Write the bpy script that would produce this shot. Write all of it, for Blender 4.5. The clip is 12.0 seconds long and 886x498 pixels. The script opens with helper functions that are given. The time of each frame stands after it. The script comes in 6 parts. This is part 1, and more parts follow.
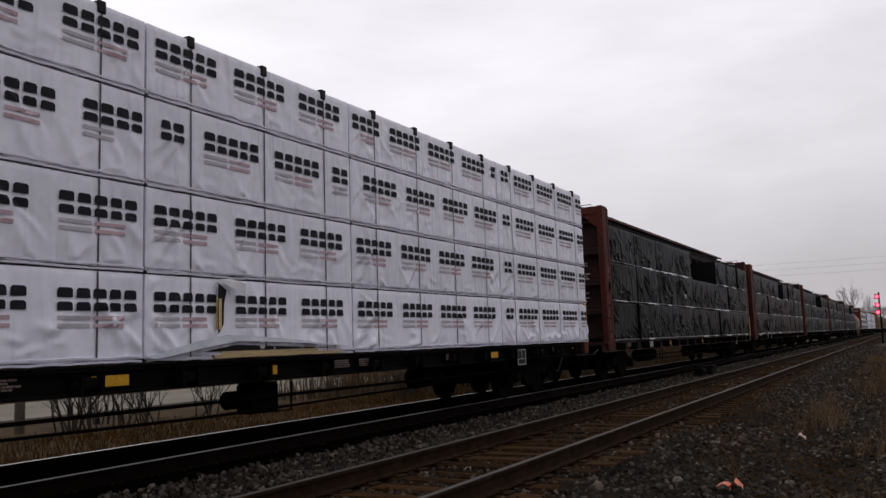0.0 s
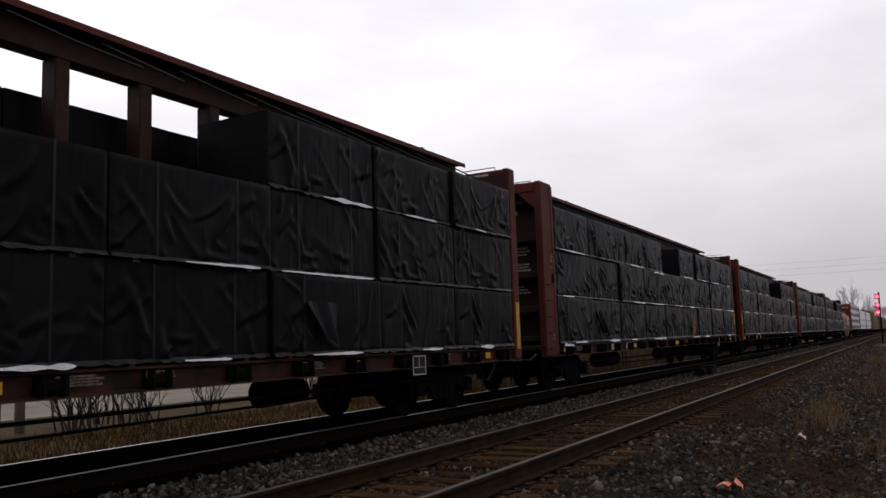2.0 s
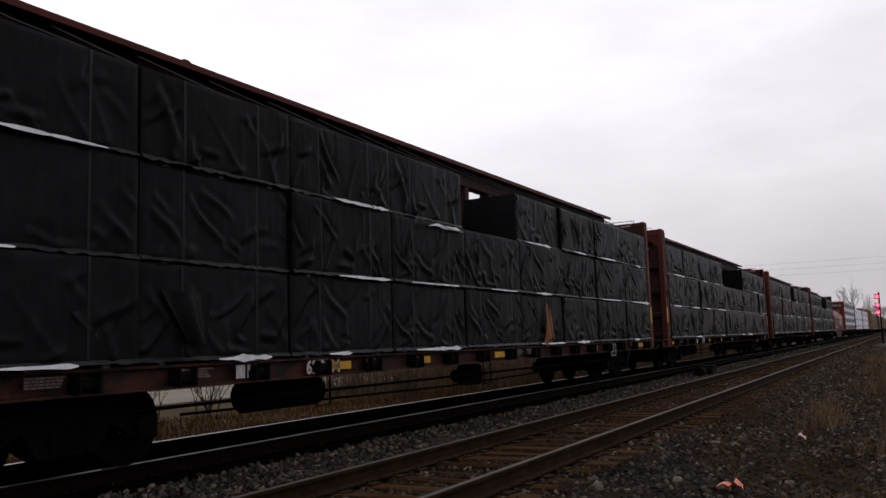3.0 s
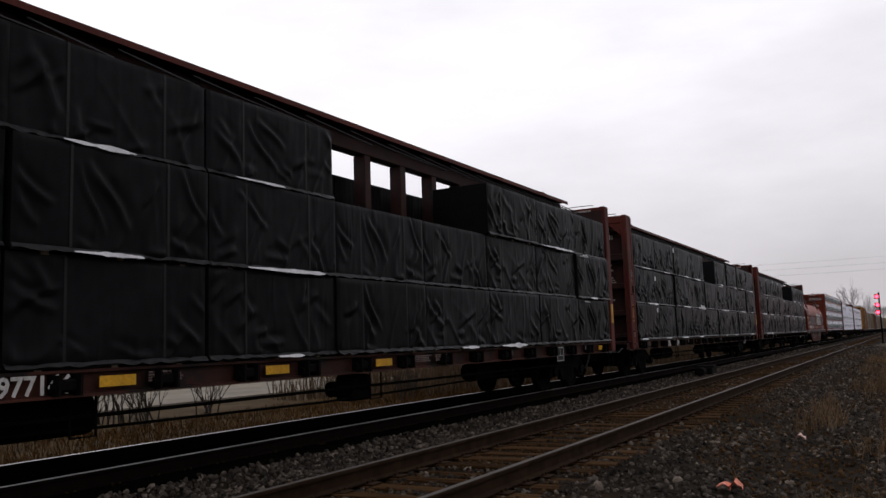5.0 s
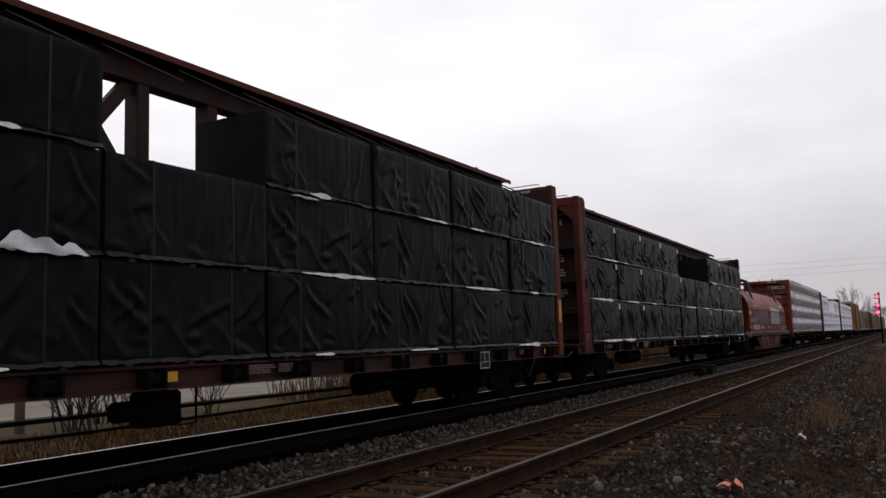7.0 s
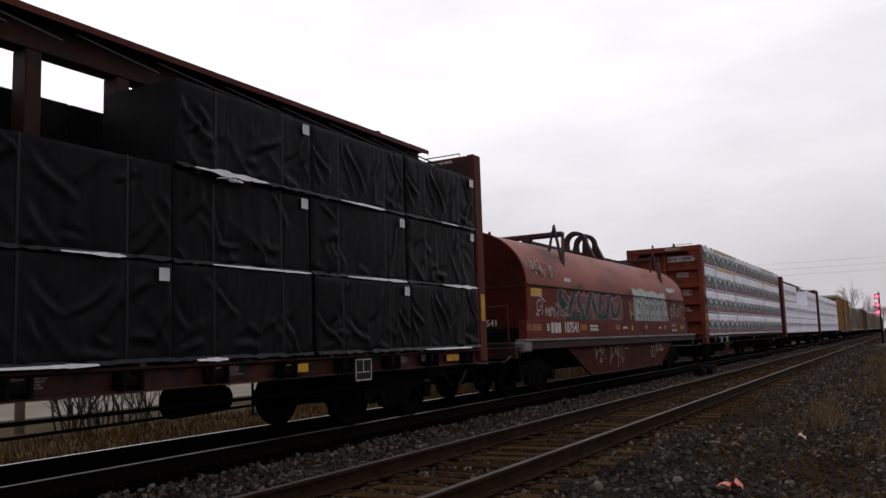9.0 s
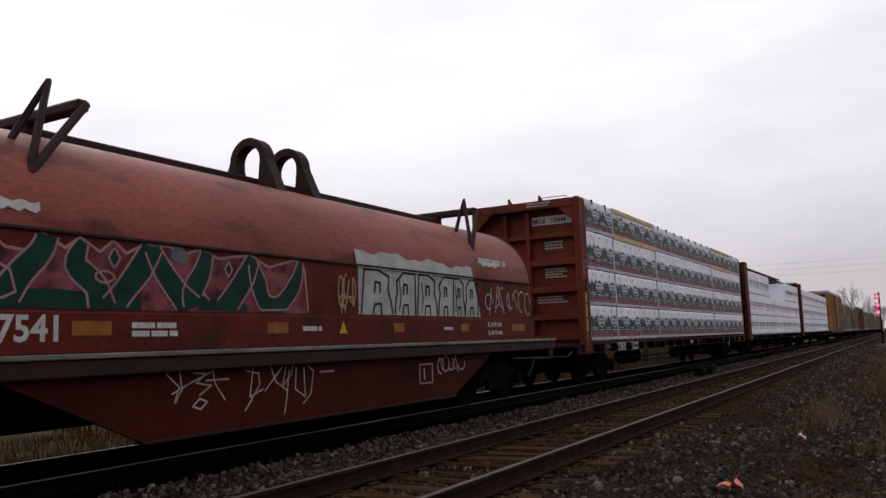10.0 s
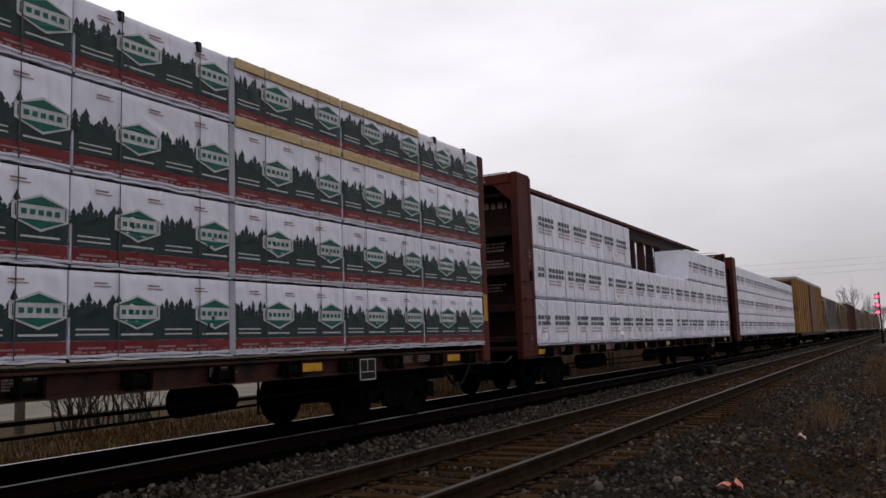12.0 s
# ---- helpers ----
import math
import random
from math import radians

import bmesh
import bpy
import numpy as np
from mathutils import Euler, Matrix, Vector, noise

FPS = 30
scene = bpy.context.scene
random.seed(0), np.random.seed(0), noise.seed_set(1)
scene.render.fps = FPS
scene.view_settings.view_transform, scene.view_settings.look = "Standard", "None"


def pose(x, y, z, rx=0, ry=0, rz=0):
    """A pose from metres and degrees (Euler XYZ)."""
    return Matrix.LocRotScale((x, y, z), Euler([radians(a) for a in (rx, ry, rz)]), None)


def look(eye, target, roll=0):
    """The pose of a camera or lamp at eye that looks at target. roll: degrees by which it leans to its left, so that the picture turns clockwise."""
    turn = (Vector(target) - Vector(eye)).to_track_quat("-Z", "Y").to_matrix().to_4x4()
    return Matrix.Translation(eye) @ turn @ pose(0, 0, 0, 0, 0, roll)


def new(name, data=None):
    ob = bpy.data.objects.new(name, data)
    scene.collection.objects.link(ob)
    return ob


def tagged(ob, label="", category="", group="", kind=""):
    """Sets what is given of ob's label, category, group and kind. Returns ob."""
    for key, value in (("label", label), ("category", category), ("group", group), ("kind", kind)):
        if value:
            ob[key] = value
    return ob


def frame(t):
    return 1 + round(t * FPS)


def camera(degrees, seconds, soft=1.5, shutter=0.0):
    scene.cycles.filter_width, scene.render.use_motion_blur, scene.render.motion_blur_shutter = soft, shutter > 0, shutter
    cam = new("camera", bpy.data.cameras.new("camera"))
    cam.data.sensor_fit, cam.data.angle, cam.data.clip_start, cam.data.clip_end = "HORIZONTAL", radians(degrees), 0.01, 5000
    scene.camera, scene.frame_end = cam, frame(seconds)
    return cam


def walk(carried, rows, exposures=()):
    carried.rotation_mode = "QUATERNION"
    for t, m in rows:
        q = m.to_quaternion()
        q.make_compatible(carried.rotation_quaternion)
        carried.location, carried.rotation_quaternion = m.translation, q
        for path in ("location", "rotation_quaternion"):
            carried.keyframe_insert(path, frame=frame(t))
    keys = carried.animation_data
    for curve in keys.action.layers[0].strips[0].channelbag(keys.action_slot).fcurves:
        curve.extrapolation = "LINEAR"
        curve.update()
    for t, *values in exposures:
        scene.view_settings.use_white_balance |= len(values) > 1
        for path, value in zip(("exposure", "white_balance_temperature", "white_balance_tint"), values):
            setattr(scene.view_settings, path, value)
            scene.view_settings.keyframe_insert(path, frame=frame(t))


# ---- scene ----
cam = camera(57.24, 12.0, soft=1.5)
CAM = pose(0, 0, 1.244, 96.571, 1.941, 29.673)
walk(cam, [(0.0, CAM), (12.0, CAM)], [(0.0, -0.02), (1.0, 0.02), (1.6, 0.07), (2.6, 0.12), (10.2, 0.14), (11.2, 0.04), (12.0, 0.02)])

# ---- world and light: a low winter overcast ----
world = bpy.data.worlds.new("overcast_sky")
scene.world = world
world.use_nodes = True
wt = world.node_tree
for n in list(wt.nodes):
    wt.nodes.remove(n)
SUN_EL, SUN_ROT = 34.0, 300.0


def wnode(kind, **values):
    n = wt.nodes.new(kind)
    for k, val in values.items():
        n.inputs[k].default_value = val
    return n


w_out = wnode("ShaderNodeOutputWorld")
w_bg = wnode("ShaderNodeBackground", Strength=1.0)
w_sky = wnode("ShaderNodeTexSky")
w_sky.sky_type = "NISHITA"
w_sky.sun_disc = False
w_sky.sun_elevation, w_sky.sun_rotation = radians(SUN_EL), radians(SUN_ROT)
w_dim = wnode("ShaderNodeVectorMath")
w_dim.operation = "SCALE"
w_dim.inputs["Scale"].default_value = 0.07
w_tc = wnode("ShaderNodeTexCoord")
w_sep = wnode("ShaderNodeSeparateXYZ")
w_ramp = wnode("ShaderNodeValToRGB")
cr = w_ramp.color_ramp
cr.elements[0].position, cr.elements[0].color = 0.0, (0.55, 0.515, 0.55, 1)
cr.elements[1].position, cr.elements[1].color = 1.0, (1.0, 0.975, 1.03, 1)
for pos, col in ((0.08, (0.63, 0.60, 0.635, 1)), (0.2, (0.81, 0.78, 0.825, 1)), (0.36, (0.98, 0.955, 1.005, 1))):
    e = cr.elements.new(pos)
    e.color = col
w_map = wnode("ShaderNodeMapping")
w_map.inputs["Scale"].default_value = (1.2, 1.2, 4.0)
w_noise = wnode("ShaderNodeTexNoise", Scale=2.2, Detail=6.0, Roughness=0.55)
w_mr = wnode("ShaderNodeMapRange")
w_mr.inputs["From Min"].default_value, w_mr.inputs["From Max"].default_value = 0.3, 0.7
w_mr.inputs["To Min"].default_value, w_mr.inputs["To Max"].default_value = 0.86, 1.08
w_mul = wnode("ShaderNodeVectorMath")
w_mul.operation = "SCALE"
w_mix = wnode("ShaderNodeMix")
w_mix.data_type = "RGBA"
w_mix.inputs["Factor"].default_value = 0.94
ln = wt.links.new
ln(w_tc.outputs["Generated"], w_sep.inputs[0])
ln(w_sep.outputs["Z"], w_ramp.inputs[0])
ln(w_tc.outputs["Generated"], w_map.inputs["Vector"])
ln(w_map.outputs[0], w_noise.inputs["Vector"])
ln(w_noise.outputs["Fac"], w_mr.inputs["Value"])
ln(w_ramp.outputs[0], w_mul.inputs[0])
w_dot = wnode("ShaderNodeVectorMath")
w_dot.operation = "DOT_PRODUCT"
w_dot.inputs[1].default_value = (-0.72, 0.42, 0.55)
w_side = wnode("ShaderNodeMapRange")
w_side.inputs["From Min"].default_value, w_side.inputs["From Max"].default_value = -0.7, 0.75
w_side.inputs["To Min"].default_value, w_side.inputs["To Max"].default_value = 0.62, 1.06
w_both = wnode("ShaderNodeMath")
w_both.operation = "MULTIPLY"
ln(w_tc.outputs["Generated"], w_dot.inputs[0])
ln(w_dot.outputs["Value"], w_side.inputs["Value"])
ln(w_mr.outputs[0], w_both.inputs[0])
ln(w_side.outputs[0], w_both.inputs[1])
ln(w_both.outputs[0], w_mul.inputs["Scale"])
ln(w_sky.outputs[0], w_dim.inputs[0])
ln(w_dim.outputs[0], w_mix.inputs["A"])
ln(w_mul.outputs[0], w_mix.inputs["B"])
ln(w_mix.outputs["Result"], w_bg.inputs["Color"])
ln(w_bg.outputs[0], w_out.inputs["Surface"])
sun = new("sun", bpy.data.lights.new("sun", "SUN"))
sun.data.energy, sun.data.angle, sun.data.color = 0.5, radians(30), (1.0, 0.97, 0.94)
sun.matrix_world = look((-34, 28, 30), (0, 8, 0))
scene.view_settings.exposure = 0.0


# ---- materials ----
def material(name, base, second=None, rough=0.6, metal=0.0, scale=4.0, stretch=(1, 1, 1), fine=60.0, bump=0.0, bump_scale=None,
             island=0.0, per_object=0.0, emit=None, spot=None, spec=0.2, grain=0.55, crinkle=0.0):
    """Two tones mixed by a broad noise, darkened a little by a fine one; relief from noise; spot: a third tone in patches."""
    m = bpy.data.materials.new(name)
    m.use_nodes = True
    nt = m.node_tree
    b = nt.nodes["Principled BSDF"]
    b.inputs["Metallic"].default_value = metal
    b.inputs["Specular IOR Level"].default_value = spec
    tc = nt.nodes.new("ShaderNodeTexCoord")
    mp = nt.nodes.new("ShaderNodeMapping")
    mp.inputs["Scale"].default_value = stretch
    nt.links.new(tc.outputs["Object"], mp.inputs["Vector"])
    vec = mp.outputs[0]

    def tex(s, d=4.0):
        n = nt.nodes.new("ShaderNodeTexNoise")
        n.inputs["Scale"].default_value, n.inputs["Detail"].default_value = s, d
        nt.links.new(vec, n.inputs["Vector"])
        return n.outputs["Fac"]

    def ramp(fac, lo, hi, a=0.35, z=0.65):
        r = nt.nodes.new("ShaderNodeValToRGB")
        r.color_ramp.elements[0].position, r.color_ramp.elements[1].position = a, z
        r.color_ramp.elements[0].color, r.color_ramp.elements[1].color = (*lo, 1), (*hi, 1)
        nt.links.new(fac, r.inputs[0])
        return r.outputs[0]

    def mix(kind, fac, a, c):
        x = nt.nodes.new("ShaderNodeMix")
        x.data_type, x.blend_type = "RGBA", kind
        for sock, val in (("Factor", fac), ("A", a), ("B", c)):
            if isinstance(val, (float, int)):
                x.inputs[sock].default_value = val
            else:
                nt.links.new(val, x.inputs[sock])
        return x.outputs["Result"]

    second = second or tuple(c * 0.7 for c in base)
    col = ramp(tex(scale), base, second)
    col = mix("MULTIPLY", grain, col, ramp(tex(fine, 3.0), (0.55, 0.55, 0.55), (1.15, 1.15, 1.15), 0.3, 0.7))
    if spot:
        tone, lo, hi, s = spot
        fac = nt.nodes.new("ShaderNodeMapRange")
        fac.inputs["From Min"].default_value, fac.inputs["From Max"].default_value = lo, hi
        nt.links.new(tex(s, 6.0), fac.inputs["Value"])
        flat = nt.nodes.new("ShaderNodeRGB")
        flat.outputs[0].default_value = (*tone, 1)
        col = mix("MIX", fac.outputs[0], col, flat.outputs[0])
    for amount, node, out in ((island, "ShaderNodeNewGeometry", "Random Per Island"), (per_object, "ShaderNodeObjectInfo", "Random")):
        if amount:
            g = nt.nodes.new(node)
            r = ramp(g.outputs[out], (1 - amount,) * 3, (1 + amount,) * 3, 0.0, 1.0)
            if amount > 0.7:
                els = r.node.color_ramp.elements
                els[0].color, els[1].color = (0.22, 0.22, 0.22, 1), (2.9, 2.8, 2.7, 1)
                for where, tone in ((0.55, 0.75), (0.85, 1.3)):
                    els.new(where).color = (tone, tone, tone, 1)
            col = mix("MULTIPLY", 1.0, col, r)
    nt.links.new(col, b.inputs["Base Color"])
    rr = nt.nodes.new("ShaderNodeMapRange")
    rr.inputs["To Min"].default_value, rr.inputs["To Max"].default_value = max(0.05, rough - 0.12), min(1.0, rough + 0.12)
    nt.links.new(tex(scale * 2.3), rr.inputs["Value"])
    nt.links.new(rr.outputs[0], b.inputs["Roughness"])
    if bump:
        bn = nt.nodes.new("ShaderNodeBump")
        bn.inputs["Strength"].default_value, bn.inputs["Distance"].default_value = min(1.0, bump), 0.02 * max(1.0, bump)
        nt.links.new(tex(bump_scale or fine, 5.0), bn.inputs["Height"])
        nt.links.new(bn.outputs[0], b.inputs["Normal"])
    if crinkle:
        # two crossing sets of sharp-crested creases, as in stretched plastic film
        heights = []
        for turn, long, s in ((0.75, 0.22, 3.4), (-0.5, 0.3, 2.3), (0.12, 0.16, 6.0)):
            cm = nt.nodes.new("ShaderNodeMapping")
            cm.inputs["Rotation"].default_value = (turn, 0, 0)
            cm.inputs["Scale"].default_value = (0.3, 1.0, long)
            nt.links.new(tc.outputs["Object"], cm.inputs["Vector"])
            off = nt.nodes.new("ShaderNodeVectorMath")
            rnd = nt.nodes.new("ShaderNodeObjectInfo")
            far = nt.nodes.new("ShaderNodeVectorMath")
            far.operation = "SCALE"
            far.inputs[0].default_value = (3.0, 17.0, 9.0)
            nt.links.new(rnd.outputs["Random"], far.inputs["Scale"])
            nt.links.new(cm.outputs[0], off.inputs[0])
            nt.links.new(far.outputs[0], off.inputs[1])
            n = nt.nodes.new("ShaderNodeTexNoise")
            n.noise_type = "RIDGED_MULTIFRACTAL"
            n.inputs["Scale"].default_value, n.inputs["Detail"].default_value, n.inputs["Distortion"].default_value = s, 2.0, 0.5
            nt.links.new(off.outputs[0], n.inputs["Vector"])
            heights.append(n.outputs["Fac"])
        total = heights[0]
        for hgt in heights[1:]:
            add = nt.nodes.new("ShaderNodeMath")
            add.operation = "ADD"
            nt.links.new(total, add.inputs[0])
            nt.links.new(hgt, add.inputs[1])
            total = add.outputs[0]
        bn = nt.nodes.new("ShaderNodeBump")
        bn.inputs["Strength"].default_value, bn.inputs["Distance"].default_value = 1.0, crinkle
        nt.links.new(total, bn.inputs["Height"])
        nt.links.new(bn.outputs[0], b.inputs["Normal"])
    if emit:
        b.inputs["Emission Color"].default_value, b.inputs["Emission Strength"].default_value = (*emit[0], 1), emit[1]
    return m


M_BALLAST = material("ballast_bed", (0.0085, 0.0064, 0.0045), (0.0165, 0.0125, 0.009), 0.95, scale=0.9, fine=38, bump=1.0, bump_scale=22, spec=0.02,
                     spot=((0.016, 0.0095, 0.005), 0.52, 0.66, 0.5))
M_STONE = material("crushed_stone", (0.041, 0.0335, 0.027), (0.07, 0.059, 0.05), 0.85, scale=6, fine=70, bump=0.4, island=0.9, spec=0.04)
M_STONE_RUST = material("rusty_crushed_stone", (0.036, 0.0205, 0.0096), (0.054, 0.031, 0.015), 0.88, scale=6, fine=70, bump=0.4, island=0.6, spec=0.02)
M_TIE = material("weathered_tie_wood", (0.034, 0.0178, 0.008), (0.056, 0.03, 0.0135), 0.95, scale=2, stretch=(1, 9, 6), fine=22, bump=0.9,
                 bump_scale=9, per_object=0.35, spec=0.02)
M_RAIL = material("rusted_rail_steel", (0.017, 0.0095, 0.0055), (0.03, 0.0175, 0.01), 0.92, 0.0, scale=5, fine=90, bump=0.2, spec=0.03)
M_RAILTOP = material("worn_rail_head", (0.20, 0.185, 0.18), (0.28, 0.26, 0.25), 0.42, 0.85, scale=5, stretch=(1, 0.1, 1), fine=90)
# near-black ballast: the shade under the train is put into its colour
M_SHADEBED = material("shade_darkened_ballast", (0.0022, 0.0018, 0.0015), (0.004, 0.0034, 0.0028), 0.95, scale=1.5, fine=38, bump=1.0, bump_scale=22, spec=0.0)
# dark copy of the rail steel, with the train's shade put into the colour
M_SHADERAIL = material("shade_darkened_rail_steel", (0.0045, 0.003, 0.0022), (0.007, 0.0046, 0.0034), 0.9, scale=5, fine=60, spec=0.03)
M_DULLHEAD = material("dull_rail_head", (0.055, 0.047, 0.041), (0.08, 0.069, 0.062), 0.6, 0.1, scale=5, stretch=(1, 0.1, 1), fine=90)
M_GRASSLAND = material("dormant_grassland", (0.03, 0.018, 0.007), (0.055, 0.034, 0.014), 0.95, scale=0.35, fine=14, bump=0.8, bump_scale=9, spec=0.03,
                       spot=((0.02, 0.016, 0.008), 0.5, 0.66, 0.8))
M_DRYGRASS = material("dry_grass", (0.085, 0.043, 0.013), (0.03, 0.0155, 0.0055), 0.9, scale=0.6, fine=30, island=0.6, spec=0.03)
M_BRUSH = material("tangled_brown_brush", (0.05, 0.032, 0.018), (0.085, 0.058, 0.036), 0.95, scale=0.5, fine=20, island=0.5, spec=0.02)
M_WEED = material("dead_brown_weeds", (0.10, 0.06, 0.029), (0.135, 0.084, 0.042), 0.9, scale=1.2, fine=30, island=0.5)
M_ROAD = material("pale_concrete_road", (0.125, 0.108, 0.085), (0.17, 0.15, 0.122), 0.85, scale=0.3, fine=20, bump=0.1, spec=0.05)
M_BARK = material("bare_bark", (0.02, 0.015, 0.012), (0.035, 0.027, 0.021), 0.9, scale=3, fine=40, bump=0.5)
# distance haze is put into this pale twig colour
M_FARWOOD = material("hazy_bare_twigs", (0.30, 0.275, 0.28), (0.36, 0.33, 0.335), 0.95, scale=1, fine=10)
M_POLE = material("weathered_pole_wood", (0.10, 0.075, 0.055), (0.06, 0.045, 0.035), 0.9, scale=3, stretch=(6, 6, 0.5), fine=40, bump=0.5)
M_REDOX = material("red_oxide_paint", (0.09, 0.02, 0.0138), (0.064, 0.0148, 0.0105), 0.6, scale=1.3, stretch=(1, 1, 0.4), fine=25, bump=0.12, spec=0.1,
                   spot=((0.05, 0.02, 0.014), 0.57, 0.72, 2.4))
M_REDBRIGHT = material("clean_red_oxide_paint", (0.15, 0.031, 0.0145), (0.10, 0.021, 0.011), 0.55, scale=1.1, stretch=(1, 1, 0.4), fine=22, bump=0.12, spec=0.1,
                       spot=((0.06, 0.016, 0.011), 0.55, 0.72, 1.7))
M_REDDARK = material("dark_red_oxide_paint", (0.034, 0.010, 0.0075), (0.022, 0.0075, 0.006), 0.7, scale=1.6, fine=25, bump=0.15,
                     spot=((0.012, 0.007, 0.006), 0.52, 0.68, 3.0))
M_BROWNSILL = material("weathered_brown_sill_paint", (0.06, 0.018, 0.011), (0.03, 0.010, 0.007), 0.7, scale=1.1, fine=25, bump=0.12,
                       spot=((0.010, 0.006, 0.005), 0.5, 0.62, 2.2))
M_HOOD = material("faded_red_brown_hood_paint", (0.25, 0.07, 0.05), (0.185, 0.048, 0.034), 0.52, scale=0.7, stretch=(1, 0.5, 1.4), fine=18, bump=0.06, spec=0.12,
                  spot=((0.07, 0.02, 0.014), 0.55, 0.7, 1.4))
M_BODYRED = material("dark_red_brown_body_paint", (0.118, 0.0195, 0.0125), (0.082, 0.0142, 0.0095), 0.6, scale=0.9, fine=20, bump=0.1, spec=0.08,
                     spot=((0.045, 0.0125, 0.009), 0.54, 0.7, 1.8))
M_BELLY = material("dark_red_belly_paint", (0.058, 0.0105, 0.0062), (0.04, 0.0078, 0.005), 0.65, scale=0.9, fine=16, bump=0.08,
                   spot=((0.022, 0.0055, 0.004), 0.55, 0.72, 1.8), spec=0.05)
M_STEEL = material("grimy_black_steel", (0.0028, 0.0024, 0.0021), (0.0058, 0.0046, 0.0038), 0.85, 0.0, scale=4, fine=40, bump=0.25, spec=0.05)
M_GREYSTRIP = material("bare_grey_walkway_steel", (0.20, 0.19, 0.18), (0.13, 0.12, 0.11), 0.6, 0.3, scale=2, fine=30)
M_WHITEWRAP = material("white_plastic_wrap", (0.74, 0.735, 0.83), (0.83, 0.825, 0.915), 0.36, scale=1.5, fine=7, spec=0.4, grain=0.16,
                       per_object=0.07, crinkle=0.03)
M_BLACKWRAP = material("black_plastic_wrap", (0.0062, 0.0064, 0.0072), (0.0098, 0.0102, 0.0112), 0.4, scale=1.2, fine=10,
                       stretch=(1, 1.0, 0.55), per_object=0.3, spec=0.035, crinkle=0.011)
M_HEM = material("scuffed_black_hem", (0.005, 0.0052, 0.006), (0.011, 0.011, 0.0125), 0.4, scale=6, fine=12, spec=0.12)
M_INK = material("black_ink", (0.014, 0.014, 0.018), (0.02, 0.02, 0.025), 0.6, scale=8, spec=0.1)
M_INKGREY = material("faded_dark_ink", (0.10, 0.105, 0.14), (0.14, 0.145, 0.18), 0.5, scale=8)
M_PINK = material("pale_red_ink", (0.50, 0.33, 0.36), (0.55, 0.42, 0.45), 0.5, scale=8)
M_LILAC = material("pale_grey_ink", (0.47, 0.44, 0.48), (0.52, 0.49, 0.53), 0.5, scale=8)
M_PALEINK = material("faded_pink_grey_ink", (0.36, 0.22, 0.23), (0.28, 0.15, 0.16), 0.5, scale=8)
M_TREEINK = material("dark_forest_ink", (0.018, 0.034, 0.036), (0.027, 0.044, 0.045), 0.5, scale=3)
M_GREENINK = material("green_ink", (0.012, 0.13, 0.10), (0.013, 0.10, 0.078), 0.5, scale=3)
M_REDINK = material("dark_red_ink", (0.20, 0.028, 0.032), (0.15, 0.02, 0.024), 0.5, scale=3, fine=14)
M_STRAP = material("dark_steel_strap", (0.10, 0.10, 0.11), (0.06, 0.06, 0.065), 0.5, 0.4, scale=3)
M_BLACKSTRAP = material("black_strap", (0.006, 0.006, 0.007), None, 0.5, scale=3)
M_FILM = material("grey_corner_film", (0.33, 0.35, 0.40), (0.45, 0.46, 0.5), 0.25, scale=3, bump=0.3, bump_scale=8)
M_PLASTIC = material("black_rubber", (0.008, 0.008, 0.008), None, 0.6, scale=6)
M_LUMBER = material("fresh_sawn_lumber", (0.64, 0.49, 0.28), (0.54, 0.39, 0.2), 0.7, scale=2, stretch=(4, 0.5, 8), fine=16, bump=0.15, island=0.12)
M_BATTEN = material("grey_batten_wood", (0.14, 0.11, 0.08), (0.09, 0.07, 0.05), 0.8, scale=4, fine=30, island=0.3)
M_WHITETORN = material("torn_white_film", (0.62, 0.62, 0.63), (0.5, 0.5, 0.52), 0.4, scale=4, bump=0.4, bump_scale=14)
M_ORANGEFILM = material("rust_orange_film", (0.22, 0.07, 0.018), (0.12, 0.04, 0.012), 0.5, scale=5, fine=20)
M_YELLOW = material("yellow_reflector", (0.62, 0.33, 0.02), (0.5, 0.26, 0.02), 0.4, scale=5, fine=30)
M_ORANGE = material("faded_orange_reflector", (0.27, 0.10, 0.015), (0.2, 0.075, 0.012), 0.5, scale=5, fine=30)
M_WHITEPAINT = material("white_stencil_paint", (0.55, 0.53, 0.51), (0.42, 0.40, 0.38), 0.6, scale=12, fine=60)
M_STENCIL = material("aged_white_stencil_paint", (0.40, 0.35, 0.33), (0.28, 0.23, 0.21), 0.6, scale=12, fine=60)
M_DULLPAINT = material("dirty_stencil_paint", (0.17, 0.125, 0.115), (0.10, 0.07, 0.062), 0.6, scale=12, fine=60)
M_GRAFGREEN = material("dark_green_spray_paint", (0.005, 0.03, 0.022), (0.010, 0.046, 0.034), 0.5, scale=3, spec=0.08)
M_GRAFPINK = material("dusty_pink_spray_paint", (0.10, 0.024, 0.026), (0.24, 0.075, 0.085), 0.5, scale=2.2, spec=0.08, spot=((0.055, 0.014, 0.013), 0.5, 0.62, 2.6))
M_GRAFPALE = material("pale_pink_spray_paint", (0.36, 0.19, 0.20), (0.28, 0.13, 0.145), 0.5, scale=4)
M_GRAFBLUE = material("blue_grey_spray_paint", (0.09, 0.105, 0.12), (0.13, 0.14, 0.15), 0.5, scale=4)
M_GRAFAMBER = material("pale_amber_spray_paint", (0.38, 0.27, 0.13), (0.3, 0.2, 0.1), 0.55, scale=6)
M_GRAFWHITE = material("silver_white_spray_paint", (0.42, 0.42, 0.40), (0.3, 0.31, 0.31), 0.5, scale=3)
